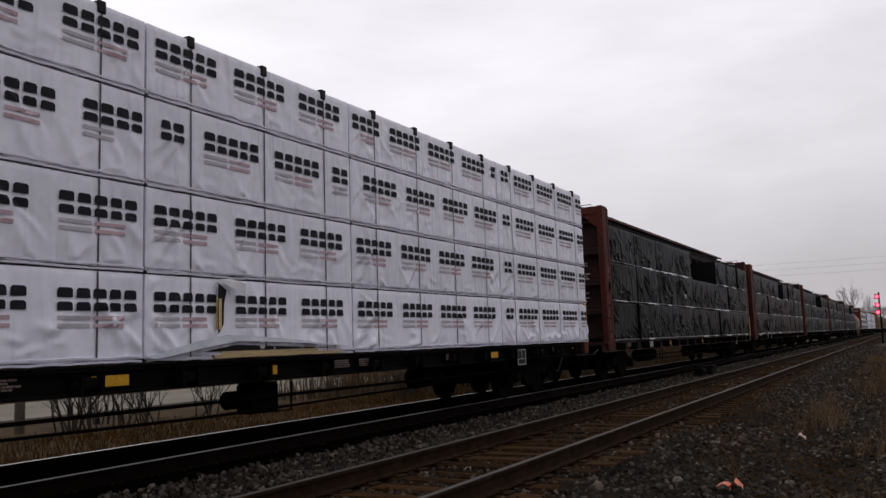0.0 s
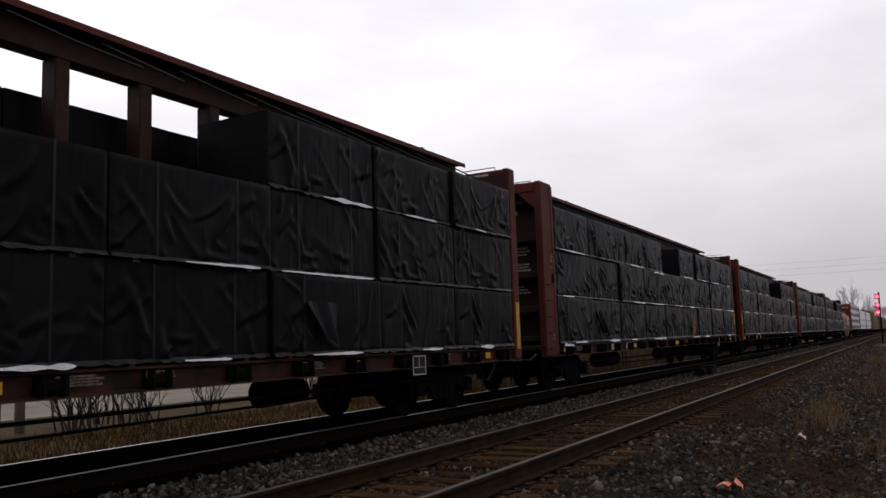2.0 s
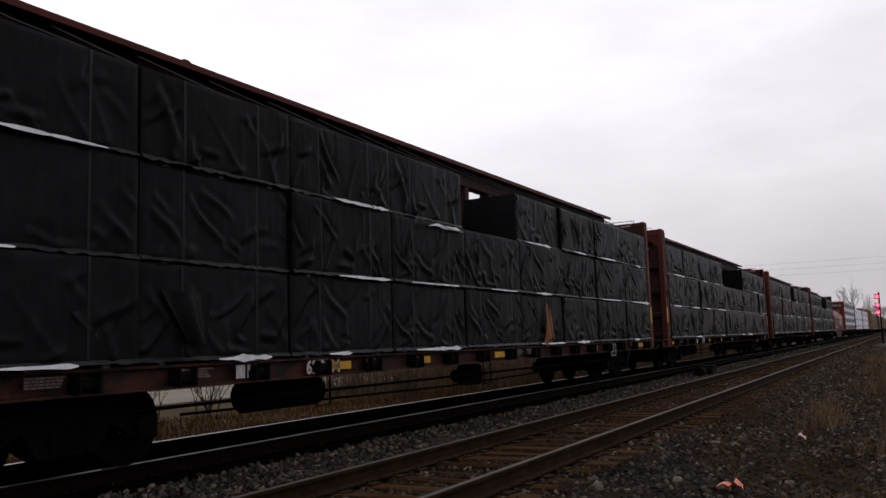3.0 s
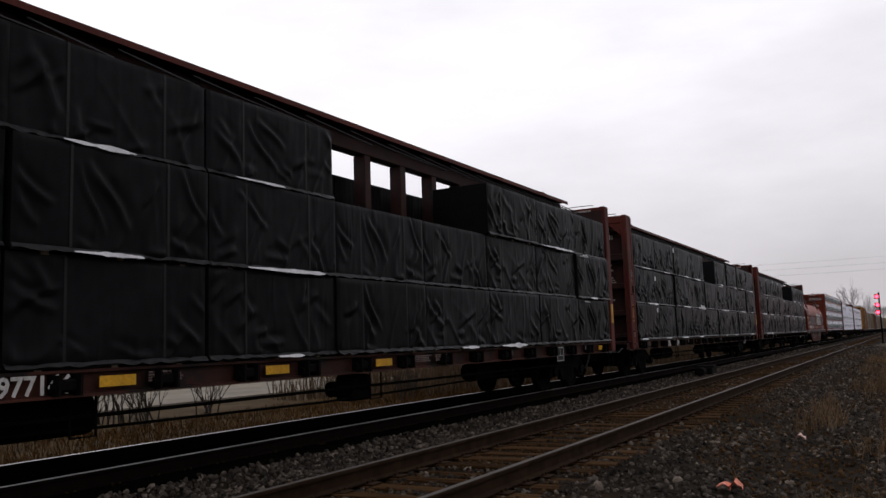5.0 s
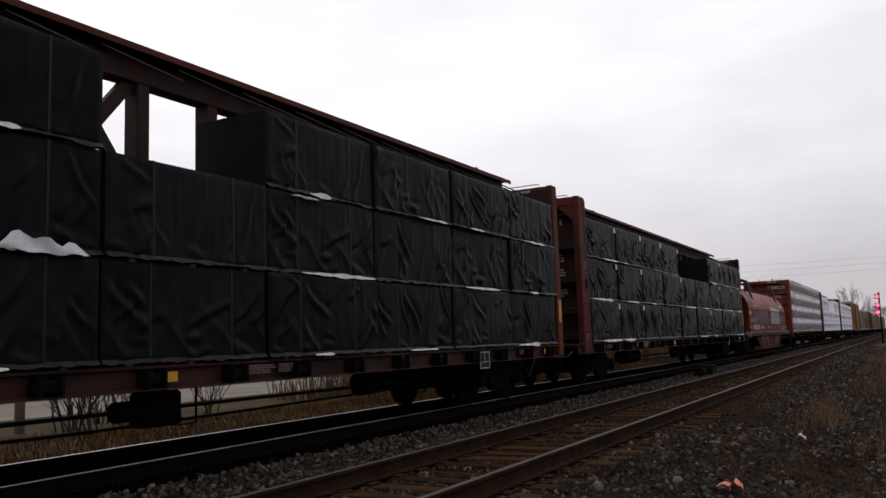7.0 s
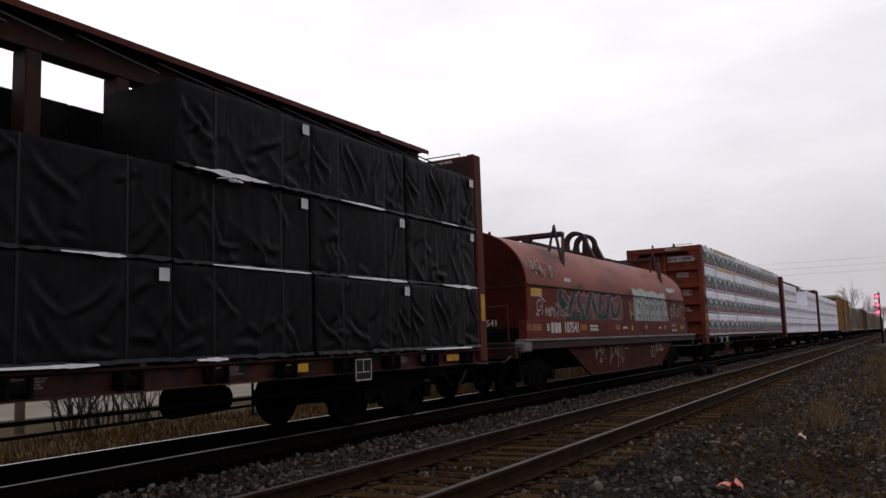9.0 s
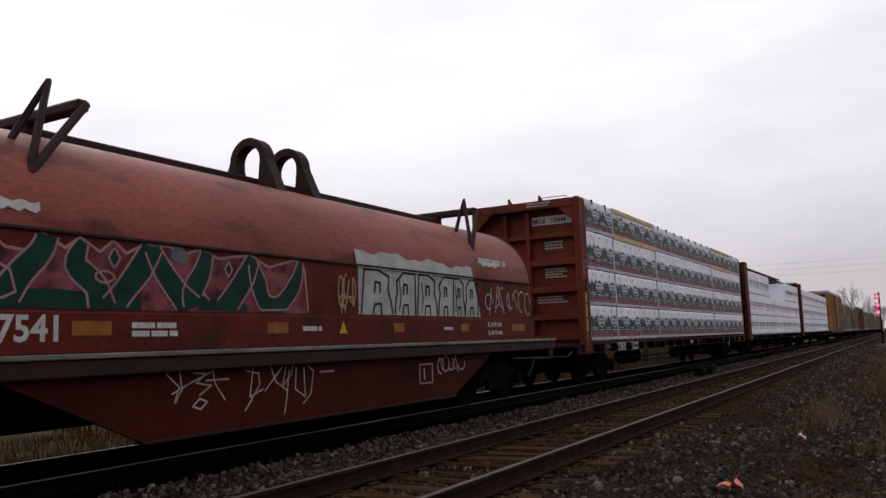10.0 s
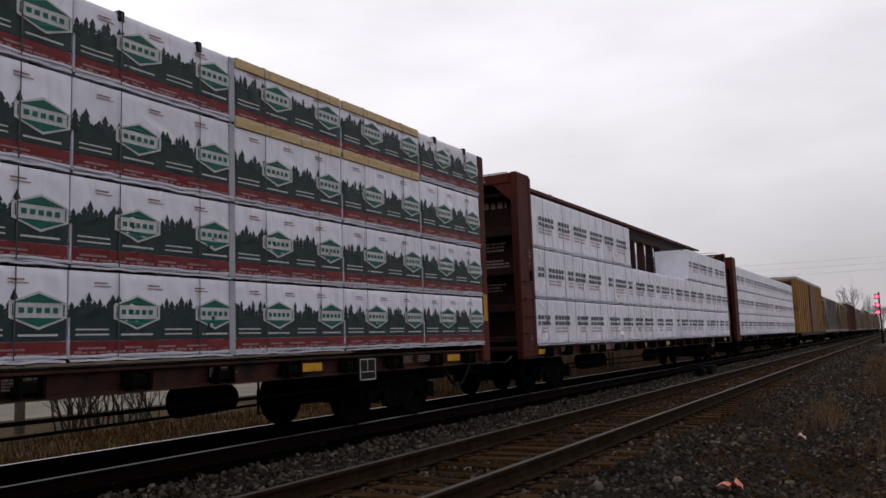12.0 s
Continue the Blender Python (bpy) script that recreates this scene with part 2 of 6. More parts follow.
M_GRAFTHIN = material("thin_white_spray_paint", (0.46, 0.38, 0.36), (0.3, 0.22, 0.2), 0.6, scale=6)
M_BOXYELLOW = material("weathered_yellow_boxcar_paint", (0.33, 0.17, 0.035), (0.25, 0.12, 0.03), 0.6, scale=0.8, fine=10, spot=((0.13, 0.06, 0.025), 0.56, 0.7, 0.9))
M_BOXBROWN = material("brown_boxcar_paint", (0.14, 0.065, 0.04), (0.10, 0.045, 0.03), 0.6, scale=0.8, fine=10)
M_BOXGREY = material("weathered_grey_car_paint", (0.27, 0.24, 0.21), (0.2, 0.17, 0.145), 0.6, scale=0.6, fine=8, spot=((0.12, 0.085, 0.06), 0.55, 0.7, 0.7))
M_BOXTAN = material("weathered_tan_car_paint", (0.25, 0.18, 0.115), (0.18, 0.125, 0.08), 0.6, scale=0.6, fine=8)
M_ROOF = material("galvanised_roof", (0.45, 0.45, 0.45), (0.34, 0.34, 0.34), 0.45, 0.4, scale=1, fine=10)
M_LAMPRED = material("lit_red_signal_lens", (0.5, 0.02, 0.02), None, 0.3, emit=((1.0, 0.03, 0.06), 9.0))
M_LITTER = material("faded_orange_plastic_litter", (0.60, 0.16, 0.09), (0.66, 0.26, 0.19), 0.5, scale=6)
M_LITTERPALE = material("pale_pink_plastic_litter", (0.62, 0.42, 0.36), (0.55, 0.32, 0.27), 0.5, scale=6)
M_CABLE = material("black_cable", (0.015, 0.015, 0.016), None, 0.6)
M_GLASSLAMP = material("milky_lamp_glass", (0.4, 0.42, 0.42), None, 0.3)


# ---- mesh building ----
class Shape:
    """Collects boxes, tubes and faces into one mesh."""

    def __init__(self):
        self.v, self.f = [], []

    def add(self, verts, faces):
        k = len(self.v)
        self.v.extend(verts)
        self.f.extend([tuple(i + k for i in fc) for fc in faces])
        return self

    def box(self, x0, x1, y0, y1, z0, z1, c=0.0):
        if c <= 0:
            return self.add([(x, y, z) for x in (x0, x1) for y in (y0, y1) for z in (z0, z1)],
                            [(0, 1, 3, 2), (4, 6, 7, 5), (0, 4, 5, 1), (2, 3, 7, 6), (0, 2, 6, 4), (1, 5, 7, 3)])
        c = min(c, (x1 - x0) / 2.2, (y1 - y0) / 2.2, (z1 - z0) / 2.2)
        bm = bmesh.new()
        bmesh.ops.create_cube(bm, size=1.0, matrix=Matrix.LocRotScale(((x0 + x1) / 2, (y0 + y1) / 2, (z0 + z1) / 2), None, (x1 - x0, y1 - y0, z1 - z0)))
        bmesh.ops.bevel(bm, geom=bm.edges[:], offset=c, segments=1, affect="EDGES")
        bm.verts.index_update()
        self.add([v.co[:] for v in bm.verts], [tuple(v.index for v in fc.verts) for fc in bm.faces])
        bm.free()
        return self

    def tube(self, p0, p1, r0, r1=None, n=8, caps=True):
        r1 = r0 if r1 is None else r1
        a, b = Vector(p0), Vector(p1)
        d = (b - a).normalized()
        s = d.orthogonal().normalized()
        t = d.cross(s)
        vs = []
        for p, r in ((a, r0), (b, r1)):
            for i in range(n):
                g = 2 * math.pi * i / n
                vs.append((p + s * (r * math.cos(g)) + t * (r * math.sin(g)))[:])
        fs = [(i, (i + 1) % n, n + (i + 1) % n, n + i) for i in range(n)]
        if caps:
            fs += [tuple(range(n - 1, -1, -1)), tuple(range(n, 2 * n))]
        return self.add(vs, fs)

    def pipe(self, pts, r, n=6):
        """One bent tube through the points."""
        pts = [Vector(p) for p in pts]
        k = len(pts)
        vs = []
        side = (pts[1] - pts[0]).normalized().orthogonal().normalized()
        for i, p in enumerate(pts):
            d = (pts[min(i + 1, k - 1)] - pts[max(i - 1, 0)]).normalized()
            side = (side - d * side.dot(d)).normalized()
            t = d.cross(side)
            vs += [(p + side * (r * math.cos(2 * math.pi * j / n)) + t * (r * math.sin(2 * math.pi * j / n)))[:] for j in range(n)]
        fs = [(i * n + j, i * n + (j + 1) % n, (i + 1) * n + (j + 1) % n, (i + 1) * n + j) for i in range(k - 1) for j in range(n)]
        return self.add(vs, fs + [tuple(range(n - 1, -1, -1)), tuple(range((k - 1) * n, k * n))])

    def prism(self, poly, axis, lo, hi):
        """A closed polygon in the other two axes, drawn out along axis."""
        k = len(poly)
        vs = []
        for w in (lo, hi):
            for p, q in poly:
                vs.append({"x": (w, p, q), "y": (p, w, q), "z": (p, q, w)}[axis])
        fs = [(i, (i + 1) % k, k + (i + 1) % k, k + i) for i in range(k)] + [tuple(range(k - 1, -1, -1)), tuple(range(k, 2 * k))]
        return self.add(vs, fs)

    def mesh(self, name, mat, smooth=False):
        me = bpy.data.meshes.new(name)
        me.from_pydata([tuple(v) for v in self.v], [], self.f)
        bm = bmesh.new()
        bm.from_mesh(me)
        bmesh.ops.recalc_face_normals(bm, faces=bm.faces[:])
        bm.to_mesh(me)
        bm.free()
        me.materials.append(mat)
        if smooth:
            me.polygons.foreach_set("use_smooth", [True] * len(me.polygons))
        me.update()
        return me


def raw_mesh(name, verts, faces, mat, smooth=False):
    me = bpy.data.meshes.new(name)
    me.from_pydata(verts, [], faces)
    me.materials.append(mat)
    if smooth:
        me.polygons.foreach_set("use_smooth", [True] * len(me.polygons))
    me.update()
    return me


def part(name, shape, mat, parent, label="", at=None, smooth=False):
    """Links a Shape or a mesh as one mesh object under a thing or a part."""
    data = shape.mesh(name, mat, smooth) if isinstance(shape, Shape) else shape
    ob = new(name, data)
    ob.parent = parent
    if at is not None:
        ob.matrix_basis = at
    if label:
        ob["label"] = label
    return ob


def lettering(text, size, mat):
    """Flat letters, standing up along +z and reading along +y, seen from +x."""
    cu = bpy.data.curves.new("lettering", "FONT")
    cu.body, cu.size, cu.extrude, cu.resolution_u, cu.offset = text, size, 0.002, 2, size * 0.025
    ob = bpy.data.objects.new("lettering", cu)
    scene.collection.objects.link(ob)
    bpy.context.view_layer.update()
    me = bpy.data.meshes.new_from_object(ob.evaluated_get(bpy.context.evaluated_depsgraph_get()))
    bpy.data.objects.remove(ob)
    me.transform(Matrix(((0, 0, 1, 0), (1, 0, 0, 0), (0, 1, 0, 0), (0, 0, 0, 1))))
    me.materials.clear()
    me.materials.append(mat)
    return me


# ---- the plan: the tracks run along y, rail tops at z = 0 ----
TRAIN_X, NEAR_X, HALF_GAUGE = -8.487, -4.301, 0.765
SPEED, GAIN = 14.109, -0.021          # metres a second, and its slow change
MOVERS = []                            # (thing, x, y at 6 s, z, turn)
ROLLERS = []                           # (wheelset, place on its bogie)


def run_back(t):
    """How far the train still has to come at t seconds, against its place at 6 s."""
    return -(SPEED * (t - 6) + 0.5 * GAIN * (t - 6) ** 2)


def moving(ob, x, y, z, turn=0.0):
    MOVERS.append((ob, x, y, z, turn))
    return ob


def motions():
    for ob, x, y, z, turn in MOVERS:
        walk(ob, [(t, pose(x, y + run_back(t), z, 0, 0, turn)) for t in (0.0, 3.0, 6.0, 9.0, 12.0)])
    spins = [(k / FPS, math.degrees(run_back(k / FPS) / 0.457)) for k in range(0, 12 * FPS + 1)]
    for ob, (x, y, z) in ROLLERS:
        walk(ob, [(t, pose(x, y, z, -turn, 0, 0)) for t, turn in spins])


# ---- ground ----
def ground_z(x):
    """The bed across the tracks: ballast crown, shoulders, camera side, and the lower land beyond."""
    pts = ((-900, -1.2), (-60, -1.3), (-34, -1.13), (-24, -1.12), (-15, -0.9), (-12.6, -0.75), (-10.6, -0.24), (-10.0, -0.165), (-7.05, -0.165),
           (-6.5, -0.25), (-6.0, -0.22), (-2.9, -0.215), (-2.3, -0.26), (-1.4, -0.36), (0.5, -0.42), (3.0, -0.40), (6.0, -0.6), (900, -0.9))
    for (a, za), (b, zb) in zip(pts[:-1], pts[1:]):
        if x <= b:
            return za + (zb - za) * (x - a) / (b - a)
    return pts[-1][1]


def lumps(x, y):
    far = min(1.0, max(0.0, (abs(x + 4.5) - 4.5) / 4))
    return 0.018 * noise.noise((x * 1.7, y * 1.7, 0)) + far * 0.07 * noise.noise((x * 0.35, y * 0.35, 5))


def ground():
    xs = [-900, -400, -200, -120, -80, -60, -48, -40] + list(np.arange(-34, -13, 0.7)) + list(np.arange(-13, 3.2, 0.2)) + [4, 5, 6, 8, 12, 20, 40, 80, 160, 400, 900]
    ys = [-300, -150, -80, -40, -20, -10, -5] + list(np.arange(0, 40, 0.3)) + list(np.arange(40, 100, 1.5)) + list(np.arange(100, 400, 12)) + [500, 700, 1000, 1600, 2500]
    vs = [(float(x), float(y), ground_z(x) + lumps(x, y)) for y in ys for x in xs]
    n = len(xs)
    fs = [(j * n + i, j * n + i + 1, (j + 1) * n + i + 1, (j + 1) * n + i) for j in range(len(ys) - 1) for i in range(n - 1)]
    me = raw_mesh("ground", vs, fs, M_BALLAST, True)
    me.materials.append(M_GRASSLAND)
    me.materials.append(M_SHADEBED)
    # the strip below the train gets the ballast with shade in its colour
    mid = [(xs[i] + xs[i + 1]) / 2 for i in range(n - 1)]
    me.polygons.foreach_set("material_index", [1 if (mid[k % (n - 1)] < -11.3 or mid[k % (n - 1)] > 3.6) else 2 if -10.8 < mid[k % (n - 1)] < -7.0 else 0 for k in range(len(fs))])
    tagged(new("ground", me), "dark crushed-stone railway bed with dormant grass beyond", "ground", kind="structure")


def road():
    s = Shape()
    for k in range(9):
        y0, y1 = -60 + k * 12, -60 + (k + 1) * 12
        s.box(-38.0, -28.2, y0, y1, -1.4, -1.0)
    tagged(new("road", s.mesh("road", M_ROAD)), "pale wet concrete road beyond the tracks", "road", kind="structure")


ICO = []


def stone_shapes():
    bm = bmesh.new()
    bmesh.ops.create_icosphere(bm, subdivisions=1, radius=1.0)
    bm.verts.index_update()
    base = np.array([v.co[:] for v in bm.verts])
    faces = np.array([[v.index for v in f.verts] for f in bm.faces])
    bm.free()
    return base, faces


def scatter_stones(name, label, mat, count, region, size, keep, seed):
    """Crushed stones of many sizes lying on the ground, as one mesh."""
    rng = np.random.default_rng(seed)
    base, faces = stone_shapes()
    vs, fs = [], []
    x0, x1, y0, y1 = region
    k = 0
    while k < count:
        x = rng.uniform(x0, x1)
        y = y0 + (y1 - y0) * rng.random() ** 2.2
        if not keep(x, y):
            continue
        r = size * rng.uniform(0.5, 1.4) * (1 + max(0.0, y - 22) / 40)
        rot = np.array(Euler(rng.uniform(0, 6.28, 3)).to_matrix())
        v = (base * rng.uniform(0.72, 1.2, (len(base), 1)) * np.array([1.25, 1.0, 0.75]) * r) @ rot.T
        v += (x, y, ground_z(x) + lumps(x, y) + r * rng.uniform(-0.1, 0.45))
        fs.append(faces + k * len(base))
        vs.append(v)
        k += 1
    me = bpy.data.meshes.new(name)
    me.from_pydata(np.concatenate(vs).tolist(), [], np.concatenate(fs).tolist())
    me.materials.append(mat)
    tagged(new(name, me), label, "gravel", kind="stuff")


# ---- tracks ----
RAIL_PROFILE = ((-0.075, -0.175), (0.075, -0.175), (0.075, -0.163), (0.014, -0.145), (0.010, -0.045), (0.036, -0.034), (0.037, -0.008), (0.028, -0.001),
                (-0.028, -0.001), (-0.037, -0.008), (-0.036, -0.034), (-0.010, -0.045), (-0.014, -0.145), (-0.075, -0.163))


def track(cx, name, label, seed):
    rng = random.Random(seed)
    top = tagged(new(name), label, "track", "railway tracks", kind="structure")
    top.location = (cx, 0, 0)
    rail = Shape()
    rail.prism(RAIL_PROFILE, "y", -60, 900)
    # rails below the train use the copy that has shade in its colour
    me = rail.mesh("rail", M_RAIL if cx > -6 else M_SHADERAIL)
    head = Shape().box(-0.03, 0.03, -60, 900, -0.001, 0.003, 0.0).mesh("rail_head", M_RAILTOP)
    dull = Shape().box(-0.03, 0.03, -60, 900, -0.001, 0.003, 0.0).mesh("rail_head", M_DULLHEAD)
    for sx in (-HALF_GAUGE, HALF_GAUGE):
        r = part("rail", me, M_RAIL, top, "rusty steel rail with a worn bright head", pose(sx, 0, 0))
        part("running_surface", head if cx < -6 else dull, M_RAILTOP, r, "worn running surface")
    ties = [Shape().box(-1.3, 1.3, -0.115, 0.115, -0.36, -0.186, 0.012).mesh("tie", M_TIE)]
    for k in range(3):
        s = Shape()
        y = -0.115
        widths = [rng.uniform(0.05, 0.1) for _ in range(3)]
        tot = sum(widths)
        for w in widths:
            w = w * 0.23 / tot
            s.box(-1.3 + rng.uniform(-0.03, 0.03), 1.3 + rng.uniform(-0.03, 0.03), y + 0.003, y + w - 0.003, -0.36, -0.186 - rng.uniform(0, 0.014), 0.008)
            y += w
        ties.append(s.mesh("tie", M_TIE))
    plate = Shape().box(-0.18, 0.18, -0.09, 0.09, -0.19, -0.172, 0.004)
    for sx in (-0.1, 0.1):
        for sy in (-0.05, 0.05):
            plate.box(sx - 0.014, sx + 0.014, sy - 0.014, sy + 0.014, -0.172, -0.145, 0.004)
    plate = plate.mesh("tie_plate", M_RAIL)
    y, k = -28.6, 0
    rest = Shape()
    while y < 340:
        dy, turn = rng.uniform(-0.04, 0.04), rng.uniform(-1.2, 1.2)
        if 1.0 < y < 112:
            part("tie", ties[rng.randrange(4)], M_TIE, top, at=pose(rng.uniform(-0.06, 0.06), y + dy, rng.uniform(-0.012, 0.004), 0, 0, turn))
            if y < 40:
                for sx in (-HALF_GAUGE, HALF_GAUGE):
                    part("tie_plate", plate, M_RAIL, top, at=pose(sx, y + dy, 0))
        else:
            rest.box(-1.3, 1.3, y + dy - 0.115, y + dy + 0.115, -0.36, -0.186)
        y += 0.51
    tagged(part("far_ties", rest, M_TIE, top, "dark wooden ties away from the camera"), kind="stuff")


# ---- plants ----
def branching(s, p, d, length, r, depth, rng, spread=0.5, n=4, droop=0.0):
    q = p + d * length
    s.tube(p[:], q[:], r, r * 0.62, n=n, caps=False)
    if depth == 0:
        return
    for _ in range(rng.choice((2, 3, 3))):
        e = (d + Vector((rng.uniform(-1, 1), rng.uniform(-1, 1), rng.uniform(-0.5, 0.8) - droop)) * spread).normalized()
        branching(s, p + d * length * rng.uniform(0.55, 1.0), e, length * rng.uniform(0.55, 0.8), r * 0.55, depth - 1, rng, spread, max(3, n - 1), droop)


def bare_shrub(x, y, h, seed, name="bare_shrub", label="leafless dark multi-stemmed shrub in the dry grass"):
    rng = random.Random(seed)
    top = tagged(new(name), label, "shrub", "shrubs along the road")
    top.location = (x, y, ground_z(x))
    for _ in range(9):
        s = Shape()
        d = Vector((rng.uniform(-0.4, 0.4), rng.uniform(-0.4, 0.4), 1)).normalized()
        branching(s, Vector((rng.uniform(-0.3, 0.3), rng.uniform(-0.3, 0.3), -0.1)), d, h * rng.uniform(0.35, 0.5), 0.03, 3, rng, 0.42)
        part("stem", s, M_BARK, top)


def bare_tree(x, y, h, seed, spread=0.55):
    rng = random.Random(seed)
    top = tagged(new("bare_tree"), "tall leafless tree in the hazy distance", "tree", "far trees")
    top.location = (x, y, ground_z(x) - 0.2)
    trunk = Shape()
    trunk.tube((0, 0, 0), (0.2, 0, h * 0.35), h * 0.022, h * 0.016, n=7, caps=False)
    part("trunk", trunk, M_FARWOOD, top)
    crown = Shape()
    for k in range(7):
        z = h * rng.uniform(0.22, 0.36)
        d = Vector((rng.uniform(-0.7, 0.7), rng.uniform(-0.7, 0.7), 1)).normalized()
        branching(crown, Vector((0.15, 0, z)), d, h * rng.uniform(0.22, 0.3), h * 0.014, 4, rng, spread)
    part("crown", crown, M_FARWOOD, top, "bare branching crown")


def grass_blades(name, label, mat, count, region, height, seed, keep=None, lean=0.35, width=0.012):
    rng = np.random.default_rng(seed)
    x0, x1, y0, y1 = region
    vs, fs = [], []
    k = 0
    while k < count:
        x, y = rng.uniform(x0, x1), rng.uniform(y0, y1)
        if keep and not keep(x, y):
            continue
        h = height * rng.uniform(0.4, 1.25)
        a = rng.uniform(0, 6.28)
        dx, dy = rng.normal(0, lean * h, 2)
        z = ground_z(x) + lumps(x, y) - 0.02
        c, s = math.cos(a) * width, math.sin(a) * width
        vs += [(x - c, y - s, z), (x + c, y + s, z), (x + dx * 0.45 + c * 0.7, y + dy * 0.45 + s * 0.7, z + h * 0.6), (x + dx * 0.45 - c * 0.7, y + dy * 0.45 - s * 0.7, z + h * 0.6),
               (x + dx, y + dy, z + h)]
        fs += [(5 * k, 5 * k + 1, 5 * k + 2, 5 * k + 3), (5 * k + 3, 5 * k + 2, 5 * k + 4)]
        k += 1
    tagged(new(name, raw_mesh(name, vs, fs, mat)), label, "grass", kind="stuff")


def signal(x, y):
    top = tagged(new("railway_signal"), "railway signal mast showing three red lights", "signal")
    top.location = (x, y, ground_z(x))
    z0 = -ground_z(x)
    part("mast", Shape().tube((0.16, 0, -0.1), (0.16, 0, 4.1 + z0), 0.06, n=10), M_STEEL, top)
    part("base", Shape().box(-0.1, 0.42, -0.26, 0.26, -0.2, 0.25, 0.03), M_ROAD, top, "grey concrete base")
    for z in (1.244 + 0.0337 * y, 1.244 + 0.0245 * y, 1.244 + 0.0166 * y):
        zz = z + z0
        head = part("signal_head", Shape().box(-0.18, 0.18, -0.05, 0.12, zz - 0.2, zz + 0.2, 0.05), M_STEEL, top, "black signal head")
        part("lens", Shape().tube((0, -0.051, zz), (0, -0.075, zz), 0.135, 0.11, n=16), M_LAMPRED, head, "lit red lens")
        hood = Shape()
        for k in range(9):
            a0, a1 = math.pi * k / 9, math.pi * (k + 1) / 9
            hood.add([(0.15 * math.cos(a), yy, zz + 0.15 * math.sin(a)) for a in (a0, a1) for yy in (-0.05, -0.3)], [(0, 1, 3, 2)])
        part("visor", hood, M_STEEL, head)


def street_lamp(x, y):
    top = tagged(new("street_lamp"), "wooden utility pole with a curved street lamp arm", "street lamp")
    z = ground_z(x)
    top.location = (x, y, z)
    h = 1.244 + 0.395 * y - z
    part("pole", Shape().tube((0, 0, -0.5), (0, 0, h), 0.16, 0.12, n=12), M_POLE, top, "weathered wooden pole")
    arm = [(0, 0, h - 0.9)] + [(-0.25 * k, -0.06 * k, h - 0.9 + 0.85 * math.sin(k / 8 * 1.45)) for k in range(1, 9)]
    part("arm", Shape().pipe(arm, 0.03), M_STRAP, top, "thin curved metal arm")
    e = arm[-1]
    lum = part("luminaire", Shape().box(e[0] - 0.55, e[0] + 0.05, e[1] - 0.13, e[1] + 0.13, e[2] - 0.07, e[2] + 0.07, 0.05), M_GREYSTRIP, top)
    part("lens", Shape().box(e[0] - 0.45, e[0] - 0.1, e[1] - 0.09, e[1] + 0.09, e[2] - 0.1, e[2] - 0.068, 0.01), M_GLASSLAMP, lum)


def wire_span(y, zs, x0, x1):
    for x in (x0, x1):
        pole = tagged(new("utility_pole"), "distant wooden utility pole with a crossarm", "utility pole", "utility poles")
        pole.location = (x, y, ground_z(x))
        part("pole", Shape().tube((0, 0, -0.5), (0, 0, max(zs) + 2), 0.18, 0.13, n=8), M_POLE, pole)
        part("crossarm", Shape().box(-0.08, 0.08, -1.4, 1.4, max(zs) + 1.3, max(zs) + 1.45, 0.02), M_POLE, pole)
    for k, z in enumerate(zs):
        pts = []
        for i in range(13):
            u = i / 12
            pts.append((x0 + (x1 - x0) * u, y + (k - 1) * 1.2, z + 0.9 * ((2 * u - 1) ** 2)))
        tagged(new("overhead_wire", Shape().pipe(pts, 0.02, 4).mesh("overhead_wire", M_CABLE)), "thin overhead wire against the grey sky", "wire", "overhead wires")


def litter(x, y, seed, mat, label, parts=2):
    rng = random.Random(seed)
    top = tagged(new("litter"), label, "litter", "litter on the gravel")
    top.location = (x, y, ground_z(x) + 0.05)
    for k in range(parts):
        s = Shape()
        n = 5
        pts = []
        for i in range(n):
            for j in range(n):
                u, w = i / (n - 1) - 0.5, j / (n - 1) - 0.5
                pts.append((u * 0.13 + k * 0.1, w * 0.11 + k * 0.05, 0.02 + 0.05 * noise.noise((u * 3 + k, w * 3, seed)) + 0.05 * (1 - 2 * abs(u))))
        s.add(pts, [(i * n + j, (i + 1) * n + j, (i + 1) * n + j + 1, i * n + j + 1) for i in range(n - 1) for j in range(n - 1)])
        s.add([(a, b, c - 0.012) for a, b, c in pts], [(i * n + j, i * n + j + 1, (i + 1) * n + j + 1, (i + 1) * n + j) for i in range(n - 1) for j in range(n - 1)])
        part("scrap", s, mat, top, smooth=True)


def track_box(x, y):
    top = tagged(new("switch_machine"), "low black trackside switch machine between the tracks", "switch machine")
    top.location = (x, y, ground_z(x))
    part("case", Shape().box(-0.3, 0.3, -0.45, 0.45, 0.0, 0.3, 0.05), M_STEEL, top)
    part("motor", Shape().tube((0, -0.95, 0.16), (0, -0.45, 0.16), 0.14, n=12), M_STEEL, top)
    part("lid", Shape().box(-0.32, 0.32, -0.3, 0.4, 0.29, 0.35, 0.02), M_STEEL, top)
    part("throw_rod", Shape().tube((-0.2, 0.1, 0.08), (-1.5, 0.1, 0.06), 0.03, n=6), M_STEEL, top)


ground()
road()
track(NEAR_X, "near_track", "empty railway track with weathered wooden ties", 3)
track(TRAIN_X, "train_track", "railway track in shade under the passing train", 4)
on_rail = lambda x: any(abs(x - c - s) < 0.1 for c in (NEAR_X, TRAIN_X) for s in (-HALF_GAUGE, HALF_GAUGE))
in_track = lambda x: abs(x - NEAR_X) < 1.25 or abs(x - TRAIN_X) < 1.25


